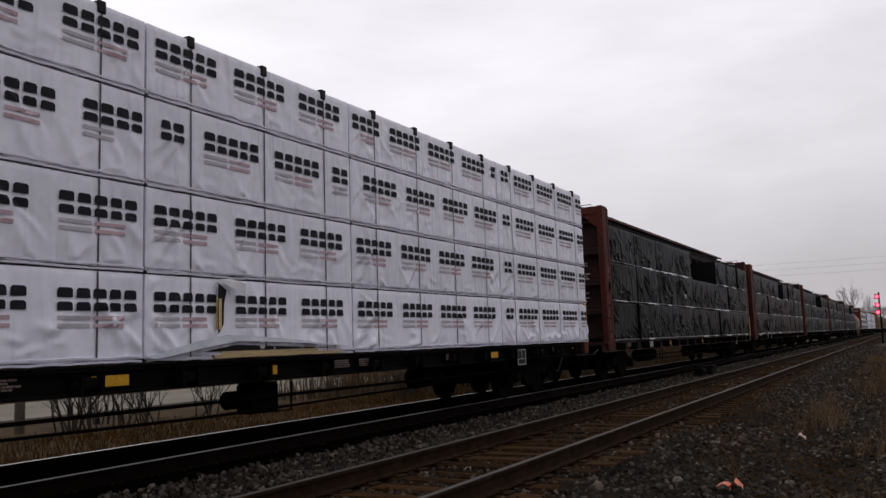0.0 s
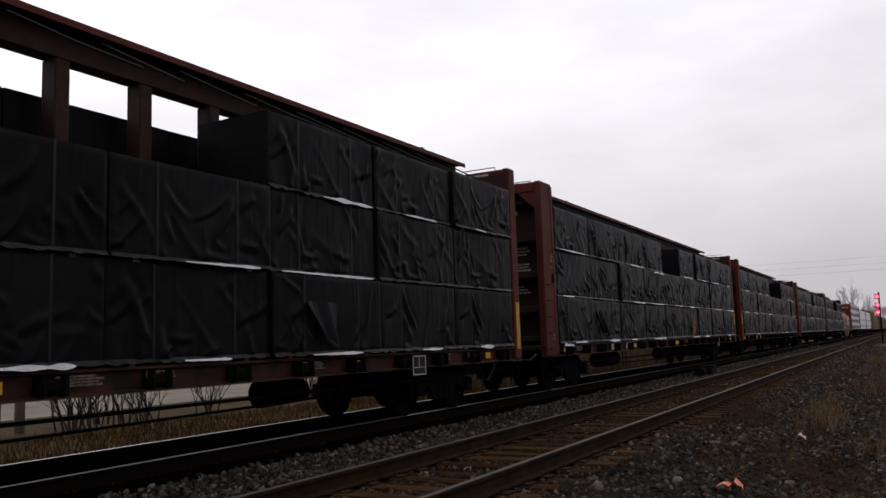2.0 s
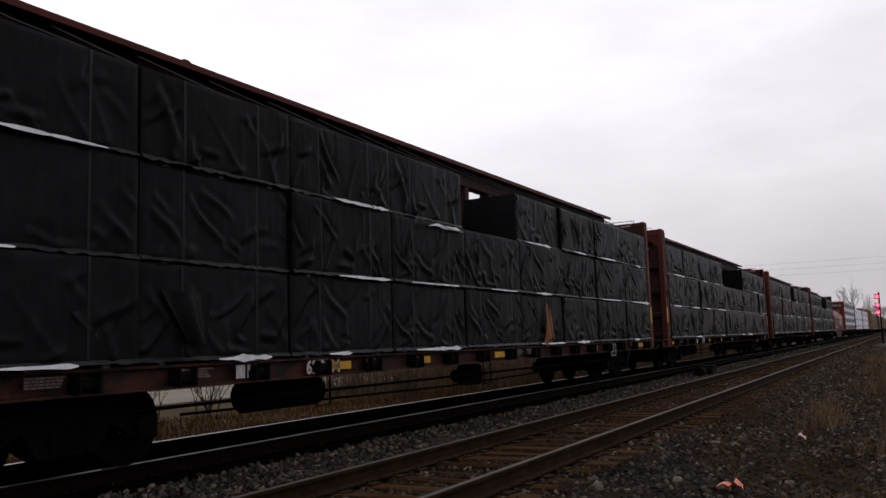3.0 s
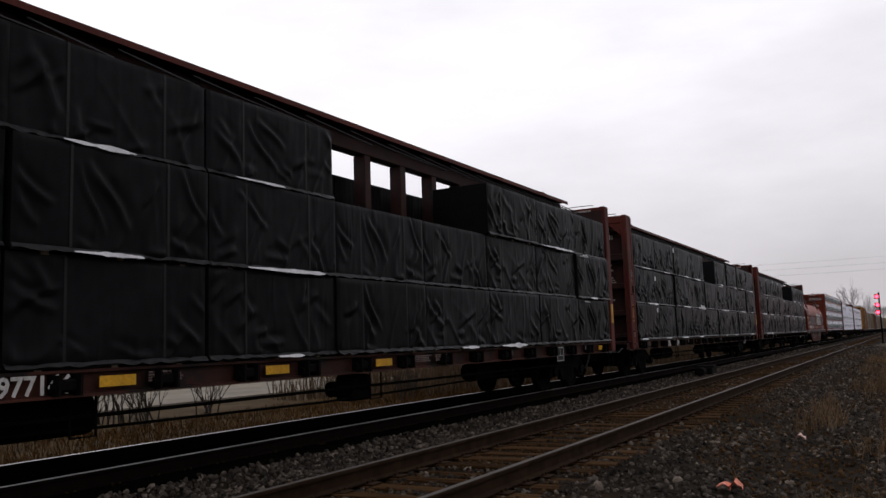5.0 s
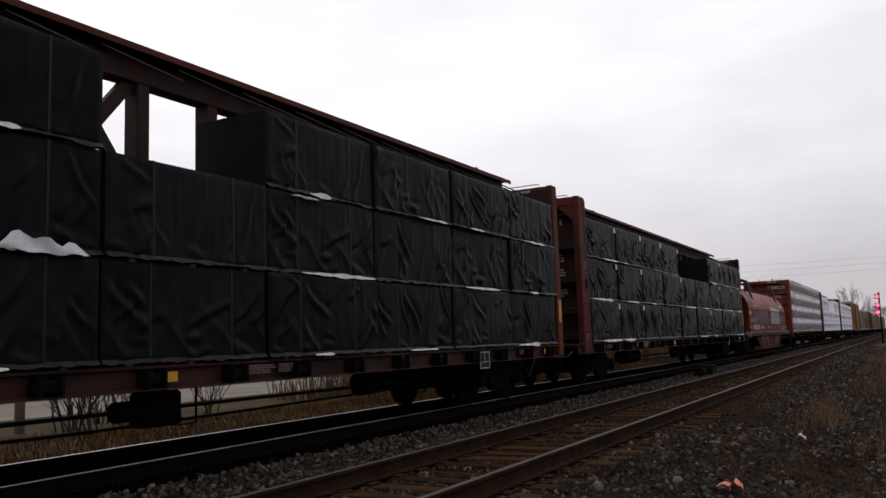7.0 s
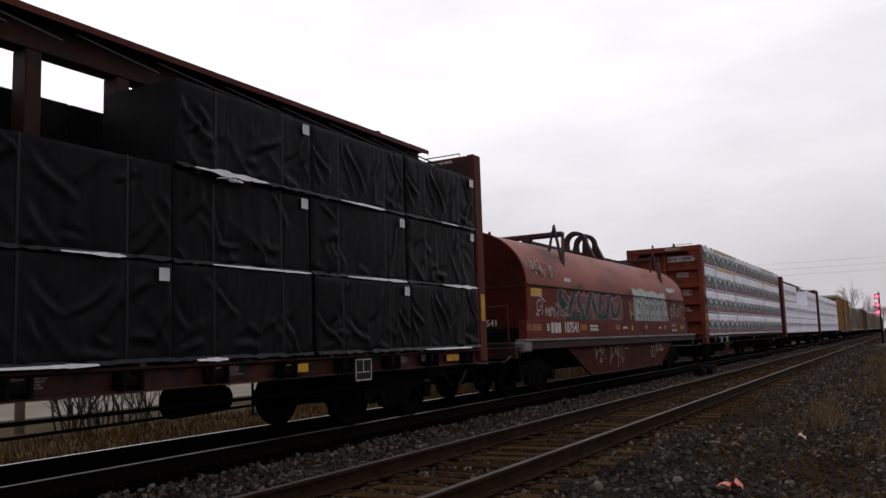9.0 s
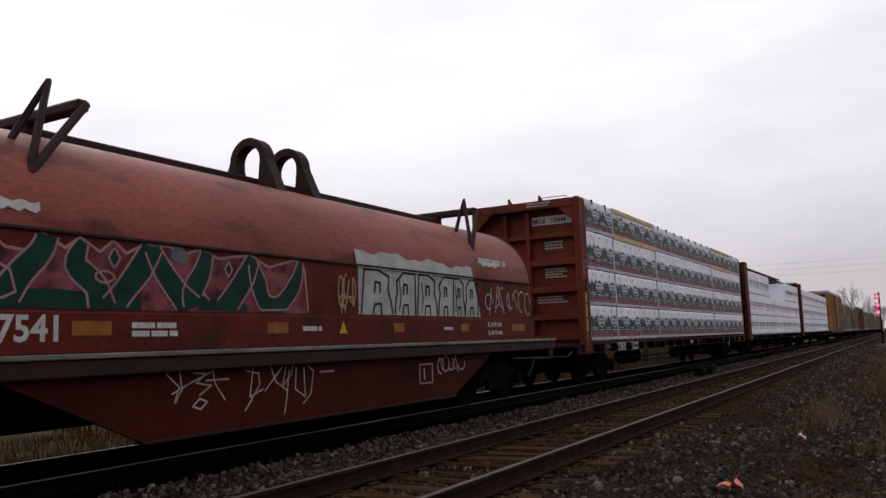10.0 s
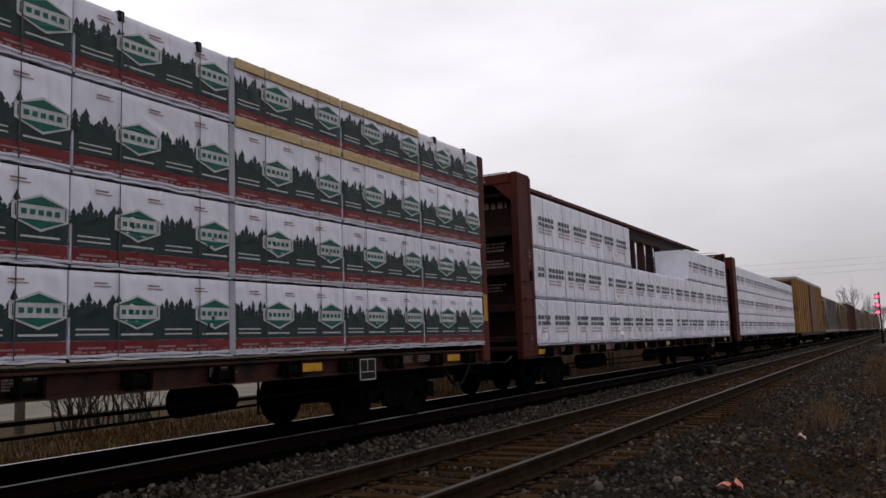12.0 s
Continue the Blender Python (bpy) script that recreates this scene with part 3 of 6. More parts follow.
def keep_grey(x, y):
    if on_rail(x):
        return False
    patch = noise.noise((x * 0.5, y * 0.3, 9))
    if in_track(x):
        return ((y - 2.0) / 0.51) % 1 > 0.26 and ((y - 2.0) / 0.51) % 1 < 0.74 and patch > -0.1
    return patch > -0.42 or x < -5.5


def keep_rust(x, y):
    if on_rail(x):
        return False
    if in_track(x):
        return 0.24 < ((y - 2.0) / 0.51) % 1 < 0.76
    return noise.noise((x * 0.5, y * 0.3, 9)) < 0.12


scatter_stones("ballast_stones", "dark grey crushed-stone ballast", M_STONE, 66000, (-7.0, 3.4, 0.5, 78), 0.0255, keep_grey, 11)
scatter_stones("rusty_ballast_stones", "rust-brown stained ballast along the empty track", M_STONE_RUST, 26000, (-6.0, 2.6, 0.5, 60), 0.024, keep_rust, 12)
scatter_stones("large_ballast_stones", "paler loose stones on the gravel", M_STONE, 1100, (-6.9, 2.4, 4.0, 34), 0.043, keep_grey, 13)
scatter_stones("ballast_strip_stones", "grey crushed stone piled between the two tracks", M_STONE, 9500, (-7.05, -5.55, -2.0, 44), 0.03, keep_grey, 14)
grass_blades("brown_brush", "tall tangled brown brush hiding the road", M_BRUSH, 20000, (-26.0, -15.0, 29, 130), 1.5, 23, lean=0.25, width=0.022)
grass_blades("dry_grass", "tall straw-coloured dormant grass beyond the tracks", M_DRYGRASS, 22000, (-21.0, -12.0, 3, 50), 0.27, 21, width=0.012)
grass_blades("dead_weeds", "thin dead brown weeds on the gravel", M_WEED, 17000, (-1.7, 3.2, 7.5, 60), 0.36, 22,
             keep=lambda x, y: noise.noise((x * 0.9, y * 0.35, 3)) > 0.16 - 0.3 * max(0.0, min(1.0, (x + 1.3) / 1.2)), lean=0.35, width=0.006)


# ---- freight cars ----
BOGIE = {}


def bogie(parent, y):
    """A three-piece freight truck with two wheelsets; y along the car."""
    if not BOGIE:
        frame = Shape()
        arch = ((-1.12, 0.30), (-1.12, 0.56), (-0.75, 0.62), (-0.42, 0.80), (0.42, 0.80), (0.75, 0.62), (1.12, 0.56), (1.12, 0.30), (0.80, 0.34),
                (0.50, 0.52), (0.34, 0.24), (-0.34, 0.24), (-0.50, 0.52), (-0.80, 0.34))
        frame.prism(arch, "x", -0.06, 0.06)
        BOGIE["side_frame"] = frame.mesh("side_frame", M_STEEL)
        BOGIE["bearing"] = Shape().tube((0, 0, 0.46), (0.13, 0, 0.46), 0.11, n=12).mesh("bearing_cap", M_STEEL)
        coil = [(0.08 * math.cos(1.05 * k), 0.08 * math.sin(1.05 * k), 0.26 + 0.0095 * k) for k in range(31)]
        BOGIE["spring"] = Shape().pipe(coil, 0.017, 4).mesh("spring", M_STEEL)
        BOGIE["bolster"] = Shape().box(-1.05, 1.05, -0.2, 0.2, 0.52, 0.76, 0.03).mesh("bolster", M_STEEL)
        BOGIE["beam"] = Shape().box(-0.85, 0.85, -0.05, 0.05, 0.3, 0.42, 0.01).mesh("brake_beam", M_STEEL)
        w = Shape()
        for s in (-1, 1):
            prof = ((0.457, 0.70), (0.457, 0.80), (0.40, 0.815), (0.37, 0.775), (0.14, 0.79), (0.12, 0.82))
            flange = ((0.485, 0.675), (0.485, 0.695))
            ring = [(0.12, 0.66), (0.36, 0.70), (0.40, 0.672)] + list(flange) + list(prof)
            n = 28
            vs = [(s * u, r * math.cos(2 * math.pi * i / n), r * math.sin(2 * math.pi * i / n)) for r, u in ring for i in range(n)]
            w.add(vs, [(j * n + i, j * n + (i + 1) % n, (j + 1) * n + (i + 1) % n, (j + 1) * n + i) for j in range(len(ring) - 1) for i in range(n)])
        w.tube((-0.95, 0, 0), (0.95, 0, 0), 0.085, n=12)
        BOGIE["wheelset"] = w.mesh("wheelset", M_STEEL)
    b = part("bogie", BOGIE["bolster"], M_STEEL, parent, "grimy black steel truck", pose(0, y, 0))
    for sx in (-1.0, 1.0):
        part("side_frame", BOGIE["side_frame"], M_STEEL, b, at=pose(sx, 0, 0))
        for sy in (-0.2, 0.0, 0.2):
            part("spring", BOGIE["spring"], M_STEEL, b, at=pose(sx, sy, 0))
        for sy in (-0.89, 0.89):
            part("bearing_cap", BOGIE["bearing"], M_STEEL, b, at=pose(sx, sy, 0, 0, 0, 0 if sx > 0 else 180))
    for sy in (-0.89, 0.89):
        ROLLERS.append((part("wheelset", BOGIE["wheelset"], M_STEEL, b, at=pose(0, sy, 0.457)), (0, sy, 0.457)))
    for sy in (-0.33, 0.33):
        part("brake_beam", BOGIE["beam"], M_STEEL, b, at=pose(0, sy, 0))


def coupler(parent, y, s, hose=True):
    """A knuckle coupler that reaches out along s, with its air hose."""
    c = Shape()
    c.box(-0.09, 0.09, min(y, y + s * 0.75), max(y, y + s * 0.75), 0.76, 0.94, 0.02)
    c.box(-0.2, 0.14, min(y + s * 0.62, y + s * 0.92), max(y + s * 0.62, y + s * 0.92), 0.68, 1.0, 0.05)
    part("coupler", c, M_STEEL, parent, "grimy knuckle coupler")
    if hose:
        pts = [(0.35, y + s * (0.02 + 0.052 * k), 0.74 - 0.36 * math.sin(k / 9 * math.pi * 0.5)) for k in range(10)]
        part("air_hose", Shape().pipe(pts, 0.028), M_PLASTIC, parent, "drooping black air hose")
    part("cut_lever", Shape().pipe([(1.35, y, 0.92), (1.3, y + s * 0.2, 0.8), (0.3, y + s * 0.25, 0.82), (0.1, y + s * 0.4, 0.95)], 0.014), M_STRAP, parent)


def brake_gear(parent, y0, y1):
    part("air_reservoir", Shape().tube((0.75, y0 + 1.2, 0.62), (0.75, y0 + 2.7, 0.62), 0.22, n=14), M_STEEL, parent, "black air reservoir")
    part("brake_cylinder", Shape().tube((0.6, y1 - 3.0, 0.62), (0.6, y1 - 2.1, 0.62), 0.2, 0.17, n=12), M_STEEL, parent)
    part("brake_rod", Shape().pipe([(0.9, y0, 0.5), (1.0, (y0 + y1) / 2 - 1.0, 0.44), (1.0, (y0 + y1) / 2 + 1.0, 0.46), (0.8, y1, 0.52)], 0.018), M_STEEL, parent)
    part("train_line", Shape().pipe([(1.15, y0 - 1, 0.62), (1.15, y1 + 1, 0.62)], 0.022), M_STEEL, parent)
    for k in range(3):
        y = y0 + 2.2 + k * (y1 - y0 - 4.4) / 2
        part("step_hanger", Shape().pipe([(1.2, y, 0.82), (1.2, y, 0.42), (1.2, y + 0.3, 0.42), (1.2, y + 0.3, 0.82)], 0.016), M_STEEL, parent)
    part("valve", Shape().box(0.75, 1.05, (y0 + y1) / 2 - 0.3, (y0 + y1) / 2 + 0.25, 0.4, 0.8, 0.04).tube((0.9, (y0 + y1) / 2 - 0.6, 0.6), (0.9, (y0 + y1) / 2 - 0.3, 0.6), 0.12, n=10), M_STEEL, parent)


def bars(x, y, z, rows, width, height, mat, rng=None, gap=0.45):
    """Lines of unreadable stencilling, as short flat bars on a face at x; returns a Shape."""
    s = Shape()
    rng = rng or random.Random(1)
    for r in range(rows):
        w = y
        zz = z - r * height * (1 + gap)
        end = y + width * rng.uniform(0.75, 1.0)
        while w < end - 0.03:
            l = min(end - w, rng.uniform(2.0, 5.5) * height)
            s.box(x, x + 0.004, w, w + l, zz, zz + height)
            w += l + height * 0.5
    return s


def face_bars(y, x, z, rows, width, height, seed):
    """The same on a bulkhead that faces along -y."""
    rng = random.Random(seed)
    s = Shape()
    for r in range(rows):
        w, zz = x, z - r * height * 1.7
        end = x + width * rng.uniform(0.7, 1.0)
        while w < end - 0.03:
            l = min(end - w, rng.uniform(0.06, 0.18))
            s.box(w, w + l, y - 0.004, y, zz, zz + height)
            w += l + height * 0.4
    return s


def bulkhead(parent, y0, y1, out, top_z, paint, seed, style=0):
    """An end wall between y0 and y1; out is the side (-1 or 1) on which its ribs and ladder stand."""
    b = Shape()
    inner = y1 if out < 0 else y0
    lip = inner + out * 0.06
    b.box(-1.46, 1.46, min(inner, lip), max(inner, lip), 1.1, top_z - 0.1)
    # back wall and ribs take the darker red unless style is set
    wall = part("bulkhead", b, M_REDDARK if style == 0 else paint, parent, "ribbed red-brown steel end bulkhead")
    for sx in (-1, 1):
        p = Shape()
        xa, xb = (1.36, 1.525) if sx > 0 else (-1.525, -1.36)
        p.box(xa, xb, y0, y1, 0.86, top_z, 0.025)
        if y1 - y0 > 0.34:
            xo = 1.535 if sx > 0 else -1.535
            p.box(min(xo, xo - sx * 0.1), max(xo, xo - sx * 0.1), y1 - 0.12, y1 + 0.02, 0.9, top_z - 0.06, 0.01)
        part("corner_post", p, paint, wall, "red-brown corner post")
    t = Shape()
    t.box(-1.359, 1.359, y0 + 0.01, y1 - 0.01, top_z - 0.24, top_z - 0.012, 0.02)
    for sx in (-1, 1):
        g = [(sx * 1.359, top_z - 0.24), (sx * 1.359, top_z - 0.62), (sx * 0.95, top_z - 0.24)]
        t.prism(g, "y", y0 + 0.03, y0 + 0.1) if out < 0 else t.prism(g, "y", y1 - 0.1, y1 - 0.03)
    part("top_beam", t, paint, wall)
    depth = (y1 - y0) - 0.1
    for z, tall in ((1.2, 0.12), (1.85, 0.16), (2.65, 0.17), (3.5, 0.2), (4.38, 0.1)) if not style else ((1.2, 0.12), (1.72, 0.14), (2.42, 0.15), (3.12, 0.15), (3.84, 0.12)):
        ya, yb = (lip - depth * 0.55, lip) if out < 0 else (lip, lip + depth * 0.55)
        part("rib", Shape().box(-1.359, 1.359, ya, yb, z, z + tall, 0.015), M_REDDARK if style == 0 else paint, wall)
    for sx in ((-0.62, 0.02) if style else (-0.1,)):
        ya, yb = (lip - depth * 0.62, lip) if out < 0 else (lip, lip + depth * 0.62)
        part("stiffener", Shape().box(sx - 0.05, sx + 0.05, ya, yb, 1.1, top_z - 0.24, 0.01), M_REDDARK if style == 0 else paint, wall)
    face = y0 - 0.03 if out < 0 else y1 + 0.03
    for k in range(8):
        z = 1.25 + 0.38 * k
        part("grab_iron", Shape().pipe([(-1.4, face + 0.03 * -out, z), (-1.4, face, z), (-0.95, face, z), (-0.95, face + 0.03 * -out, z)], 0.011, 5), M_REDOX, wall)
    if y1 - y0 > 0.4:
        for k in range(5):
            z = 1.02 + 0.36 * k
            part("grab_iron", Shape().pipe([(1.525, y0 + 0.12, z), (1.58, y0 + 0.12, z), (1.58, y1 - 0.16, z), (1.525, y1 - 0.16, z)], 0.012, 5), M_REDOX, wall, "thin side ladder rung")
    part("top_grab", Shape().pipe([(0.35, (y0 + y1) / 2, top_z - 0.03), (0.35, (y0 + y1) / 2, top_z + 0.08), (1.15, (y0 + y1) / 2, top_z + 0.08), (1.15, (y0 + y1) / 2, top_z - 0.03)], 0.012, 5), M_GREYSTRIP, wall)
    return wall


CB = {}


def centerbeam(place, number, seed, label, sill_paint=None, chord=True, bulk_z=4.83, style=0, chord_z=5.12, depth=0.7):
    """A centre-beam lumber flatcar; its own zero is at the inner face of the near bulkhead."""
    rng = random.Random(seed)
    sill_paint = sill_paint or M_BROWNSILL
    car = tagged(new("centerbeam_flatcar"), label, "freight car", "cars of the freight train")
    moving(car, TRAIN_X, place, 0)
    L0, L1 = -0.72, 22.3
    part("deck", Shape().box(-1.4, 1.4, L0, L1, 1.0, 1.1, 0.02), M_REDDARK, car)
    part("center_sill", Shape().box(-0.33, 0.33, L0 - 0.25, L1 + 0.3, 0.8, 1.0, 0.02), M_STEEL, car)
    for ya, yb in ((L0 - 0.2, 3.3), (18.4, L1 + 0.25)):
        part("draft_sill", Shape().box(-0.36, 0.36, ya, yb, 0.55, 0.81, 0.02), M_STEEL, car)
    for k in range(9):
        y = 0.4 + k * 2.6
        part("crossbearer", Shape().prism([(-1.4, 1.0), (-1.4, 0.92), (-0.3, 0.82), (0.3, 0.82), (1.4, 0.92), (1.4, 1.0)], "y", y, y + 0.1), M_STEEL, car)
    for sx in (-1, 1):
        s = Shape()
        s.prism([(sx * 1.4, 0.84), (sx * 1.5, 0.84), (sx * 1.5, 0.865), (sx * 1.425, 0.88), (sx * 1.425, 1.06), (sx * 1.5, 1.075), (sx * 1.5, 1.105), (sx * 1.4, 1.105)], "y", L0, L1)
        sill = part("side_sill", s, sill_paint, car, "weathered red-brown side sill")
        if sx < 0:
            continue
        # winches, stencilled panels and reflectors along the visible sill
        if "winch" not in CB:
            CB["winch"] = Shape().box(1.43, 1.56, -0.1, 0.1, 0.9, 1.02, 0.02).tube((1.5, -0.16, 0.94), (1.5, 0.16, 0.94), 0.05, n=8).box(1.42, 1.6, -0.13, -0.1, 0.86, 1.06).box(1.42, 1.6, 0.1, 0.13, 0.86, 1.06).mesh("winch", M_STEEL)
            CB["reflector"] = Shape().box(1.502, 1.508, 0, 0.44, 0.92, 1.03, 0.001).mesh("reflector", M_YELLOW)
        for k in range(18):
            part("winch", CB["winch"], M_STEEL, sill, at=pose(0, 0.62 + k * 1.22 + rng.uniform(-0.03, 0.03), 0), label="black strap winch" if k == 0 else "")
        for y in (0.35, 5.7, 8.05, 10.65, 16.6, 20.9):
            o = part("reflector", CB["reflector"], M_YELLOW, sill, "yellow reflector strip" , pose(0, y + rng.uniform(-0.3, 0.3), 0))
            if rng.random() < 0.25:
                o.scale = (1, 0.45, 1)
        for y in (1.3, 3.1, 6.6, 11.7, 12.6, 15.2, 18.9, 19.8):
            b = bars(1.503, y + rng.uniform(-0.2, 0.2), 1.03, 4, rng.uniform(0.4, 0.62), 0.02, M_DULLPAINT, rng)
            tagged(part("stencil_panel", b, M_DULLPAINT, sill, "unreadable white stencilling"), kind="stuff")
        # framed inspection stencil
        f = Shape()
        for a, b, c, d in ((18.0, 18.4, 1.03, 1.045), (18.0, 18.4, 0.735, 0.75), (18.0, 18.015, 0.735, 1.045), (18.385, 18.4, 0.735, 1.045), (18.19, 18.2, 0.86, 1.03), (18.04, 18.36, 0.85, 0.86)):
            f.box(1.512, 1.516, a, b, c, d)
        part("inspection_frame", f, M_WHITEPAINT, sill, "white-outlined inspection stencil")
        part("inspection_plate", Shape().box(1.5, 1.511, 17.98, 18.42, 0.72, 1.06), M_PLASTIC, sill)
        if number:
            ya, yb = {32: (3.6, 4.32), 34: (3.9, 4.85), 35: (3.32, 4.39), 37: (2.18, 3.33)}.get(seed, (3.9, 5.2))
            ink = M_INK if style else M_WHITEPAINT
            if style:
                for y0, y1 in ((ya - 0.03, ya + 0.76), (yb - 0.03, yb + 0.87)):
                    part("number_plate", Shape().box(1.502, 1.5045, y0, y1, 0.87, 1.08), M_WHITEPAINT, sill, "white panel behind the car number")
            if len(number[0]) > 2:
                part("initials", lettering(number[0], 0.24, ink), ink, sill, "stencilled reporting letters", pose(1.506, ya, 0.89))
            else:
                initials = Shape()
                for k in range(len(number[0])):
                    initials.box(1.503, 1.507, ya + 0.19 * k, ya + 0.15 + 0.19 * k, 0.9, 1.06)
                part("initials", initials, ink, sill, "white stencilled initials")
            part("car_number", lettering(number[1], 0.25, ink), ink, sill, "stencilled car number", pose(1.506, yb, 0.89))
    # bulkheads
    near = bulkhead(car, -depth, 0.0, -1, bulk_z, M_REDBRIGHT if style else M_REDOX, seed, style)
    far = bulkhead(car, 21.97, 22.27, 1, bulk_z, M_REDOX, seed + 1, style)
    zs = (3.36, 2.98, 2.45) if not style else (3.72, 3.02, 2.3)
    for k, (x, rows, width, tall) in enumerate(((0.42, 3, 0.55, 0.045), (0.4, 4, 0.62, 0.04), (0.15, 3, 0.85, 0.04))):
        tagged(part("stencil", face_bars(-0.067, x, zs[k], rows, width, tall, seed + 5 * k), M_STENCIL, near), kind="stuff")
    dx = -0.3 if depth > 0.6 else 0.0
    nz = 4.17 if not style else 4.26
    if not number:
        tagged(part("stencil", face_bars(-0.067, 0.25, nz, 1, 0.9, 0.15, seed + 9), M_STENCIL, near), kind="stuff")
        tagged(part("stencil_panel", bars(1.503, 4.0, 0.92, 1, 1.9, 0.15, M_DULLPAINT, rng), M_DULLPAINT, car), kind="stuff")
    if number:
        board = M_INK if style else M_WHITEPAINT
        part("car_number", lettering(number[1], 0.18, board), board, near, "stencilled car number", pose(0.6 if style else 0.55 + dx, -0.069, nz, 0, 0, -90) @ Matrix.Diagonal((1, 0.8, 1, 1)))
        if len(number[0]) > 2:
            part("initials", lettering(number[0], 0.18, board), board, near, "stencilled reporting letters", pose(0.09 if style else 0.05 + dx, -0.069, nz, 0, 0, -90) @ Matrix.Diagonal((1, 0.8, 1, 1)))
        else:
            part("initials", face_bars(-0.067, 0.15 + dx, nz + 0.005, 1, 0.26, 0.12, seed), board, near)
        if style:
            for xa, xb in ((0.07, 0.56), (0.575, 1.2)):
                part("number_board", Shape().box(xa, xb, -0.066, -0.0605, nz - 0.04, nz + 0.18), M_WHITEPAINT, near, "white number board")
    for x in (-0.45, 0.42):
        part("top_lug", Shape().prism([(-depth + 0.05, bulk_z - 0.02), (-0.1, bulk_z - 0.02), (-depth + 0.05, bulk_z + 0.13)], "x", x, x + 0.05), M_REDOX, near)
    tagged(part("stencil", face_bars(-depth - 0.002, 0.1, bulk_z - 0.1, 2, 0.8, 0.04, seed + 3), M_STENCIL, near), kind="stuff")
    tagged(part("stencil", bars(1.527, -0.25, 3.08, 2, 0.16, 0.06, M_DULLPAINT, rng), M_DULLPAINT, near), kind="stuff")
    tagged(part("stencil", face_bars(21.968, 0.5, bulk_z - 0.12, 1, 0.7, 0.05, seed + 4), M_STENCIL, far), kind="stuff")
    if style:
        part("safety_stripe", Shape().box(1.527, 1.532, -0.27, -0.17, 1.39, 2.36), M_YELLOW, near, "yellow vertical safety stripe")
        for y, z0, z1 in ((-0.24, 2.4, 2.72), (-0.1, 2.0, 2.72), (-0.1, 1.4, 1.95)):
            part("grab_iron", Shape().pipe([(1.525, y, z0), (1.575, y, z0), (1.575, y, z1), (1.525, y, z1)], 0.012, 5), M_GREYSTRIP, near, "pale vertical grab iron")
    elif seed in (34, 35):
        for y in (-0.33, -0.25):
            part("safety_stripe", Shape().box(1.527, 1.532, y, y + 0.065, 1.66, 2.17), M_YELLOW if seed == 34 else M_ORANGE, near, "yellow vertical safety stripe")
    za, zb = (1.07, 2.02) if seed == 32 else (1.62, 2.13)
    for y in (22.05, 22.13):
        part("safety_stripe", Shape().box(1.527, 1.533, y, y + 0.06, za, zb), M_YELLOW, far, "yellow vertical safety stripe")
    f = Shape()
    for a, b, c, d in ((-0.3, -0.04, 2.86, 2.875), (-0.3, -0.04, 3.165, 3.18), (-0.3, -0.285, 2.86, 3.18), (-0.055, -0.04, 2.86, 3.18)):
        f.box(1.527, 1.531, a, b, c, d)
    part("stencil_frame", f, M_STENCIL if style else M_DULLPAINT, near, "white-outlined square stencil")
    tagged(part("stencil", bars(1.527, -0.3, 1.3, 2, 0.14, 0.05, M_DULLPAINT, rng), M_DULLPAINT, near), kind="stuff")
    part("tag_box", Shape().box(1.527, 1.545, -0.22, -0.1, 2.5, 2.72, 0.01), M_STEEL, near)
    # the truss down the middle
    if chord:
        c = Shape()
        f, u, w = chord_z - 0.085, chord_z - 0.03, chord_z - 0.41
        c.prism([(-0.36, f), (-0.345, f), (-0.345, u), (0.345, u), (0.345, f), (0.36, f), (0.36, chord_z), (-0.36, chord_z)], "y", 0.75, 22.27)
        top_chord = part("top_chord", c, M_REDOX, car, "long red-brown top chord")
        part("chord_web", Shape().box(-0.13, 0.13, 0.8, 22.26, w, u - 0.002, 0.01), M_REDDARK, top_chord, "dark box web under the chord")
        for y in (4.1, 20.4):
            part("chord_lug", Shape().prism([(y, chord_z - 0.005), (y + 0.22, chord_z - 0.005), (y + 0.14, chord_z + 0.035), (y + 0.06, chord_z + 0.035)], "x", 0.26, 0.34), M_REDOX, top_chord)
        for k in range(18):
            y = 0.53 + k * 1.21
            part("post", Shape().box(-0.13, 0.13, y - 0.1, y + 0.1, 1.1, chord_z - 0.41, 0.015), M_REDDARK, car)
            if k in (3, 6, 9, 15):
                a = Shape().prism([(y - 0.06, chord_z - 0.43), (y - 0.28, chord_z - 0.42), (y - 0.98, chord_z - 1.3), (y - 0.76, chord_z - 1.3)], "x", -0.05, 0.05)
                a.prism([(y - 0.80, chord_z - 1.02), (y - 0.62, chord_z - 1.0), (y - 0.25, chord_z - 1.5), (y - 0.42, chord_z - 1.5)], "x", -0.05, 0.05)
                part("brace", a, M_REDDARK, car, "bent diagonal brace between the posts")
        part("web", Shape().box(-0.02, 0.02, 0.1, 21.9, 1.1, 3.2), M_REDDARK, car)
        for k in range(18):
            y = 1.0 + k * 1.2
            lean = 0.9 if k % 3 == 0 else 0.3
            part("tie_down_cable", Shape().pipe([(0.35, y, chord_z - 0.16), (0.9, y + lean * 0.5, 4.66 - 0.03 * lean), (1.42, y + lean, 4.36)], 0.014, 5), M_CABLE, car)
    for y in (2.0, 19.75):
        bogie(car, y)
    coupler(car, L0 - 0.2, -1)
    coupler(car, L1 + 0.2, 1)
    brake_gear(car, 3.6, 18.4)
    part("end_step", Shape().pipe([(1.45, -0.6, 0.86), (1.45, -0.6, 0.45), (1.45, -0.2, 0.45), (1.45, -0.2, 0.86)], 0.016), M_STEEL, car)
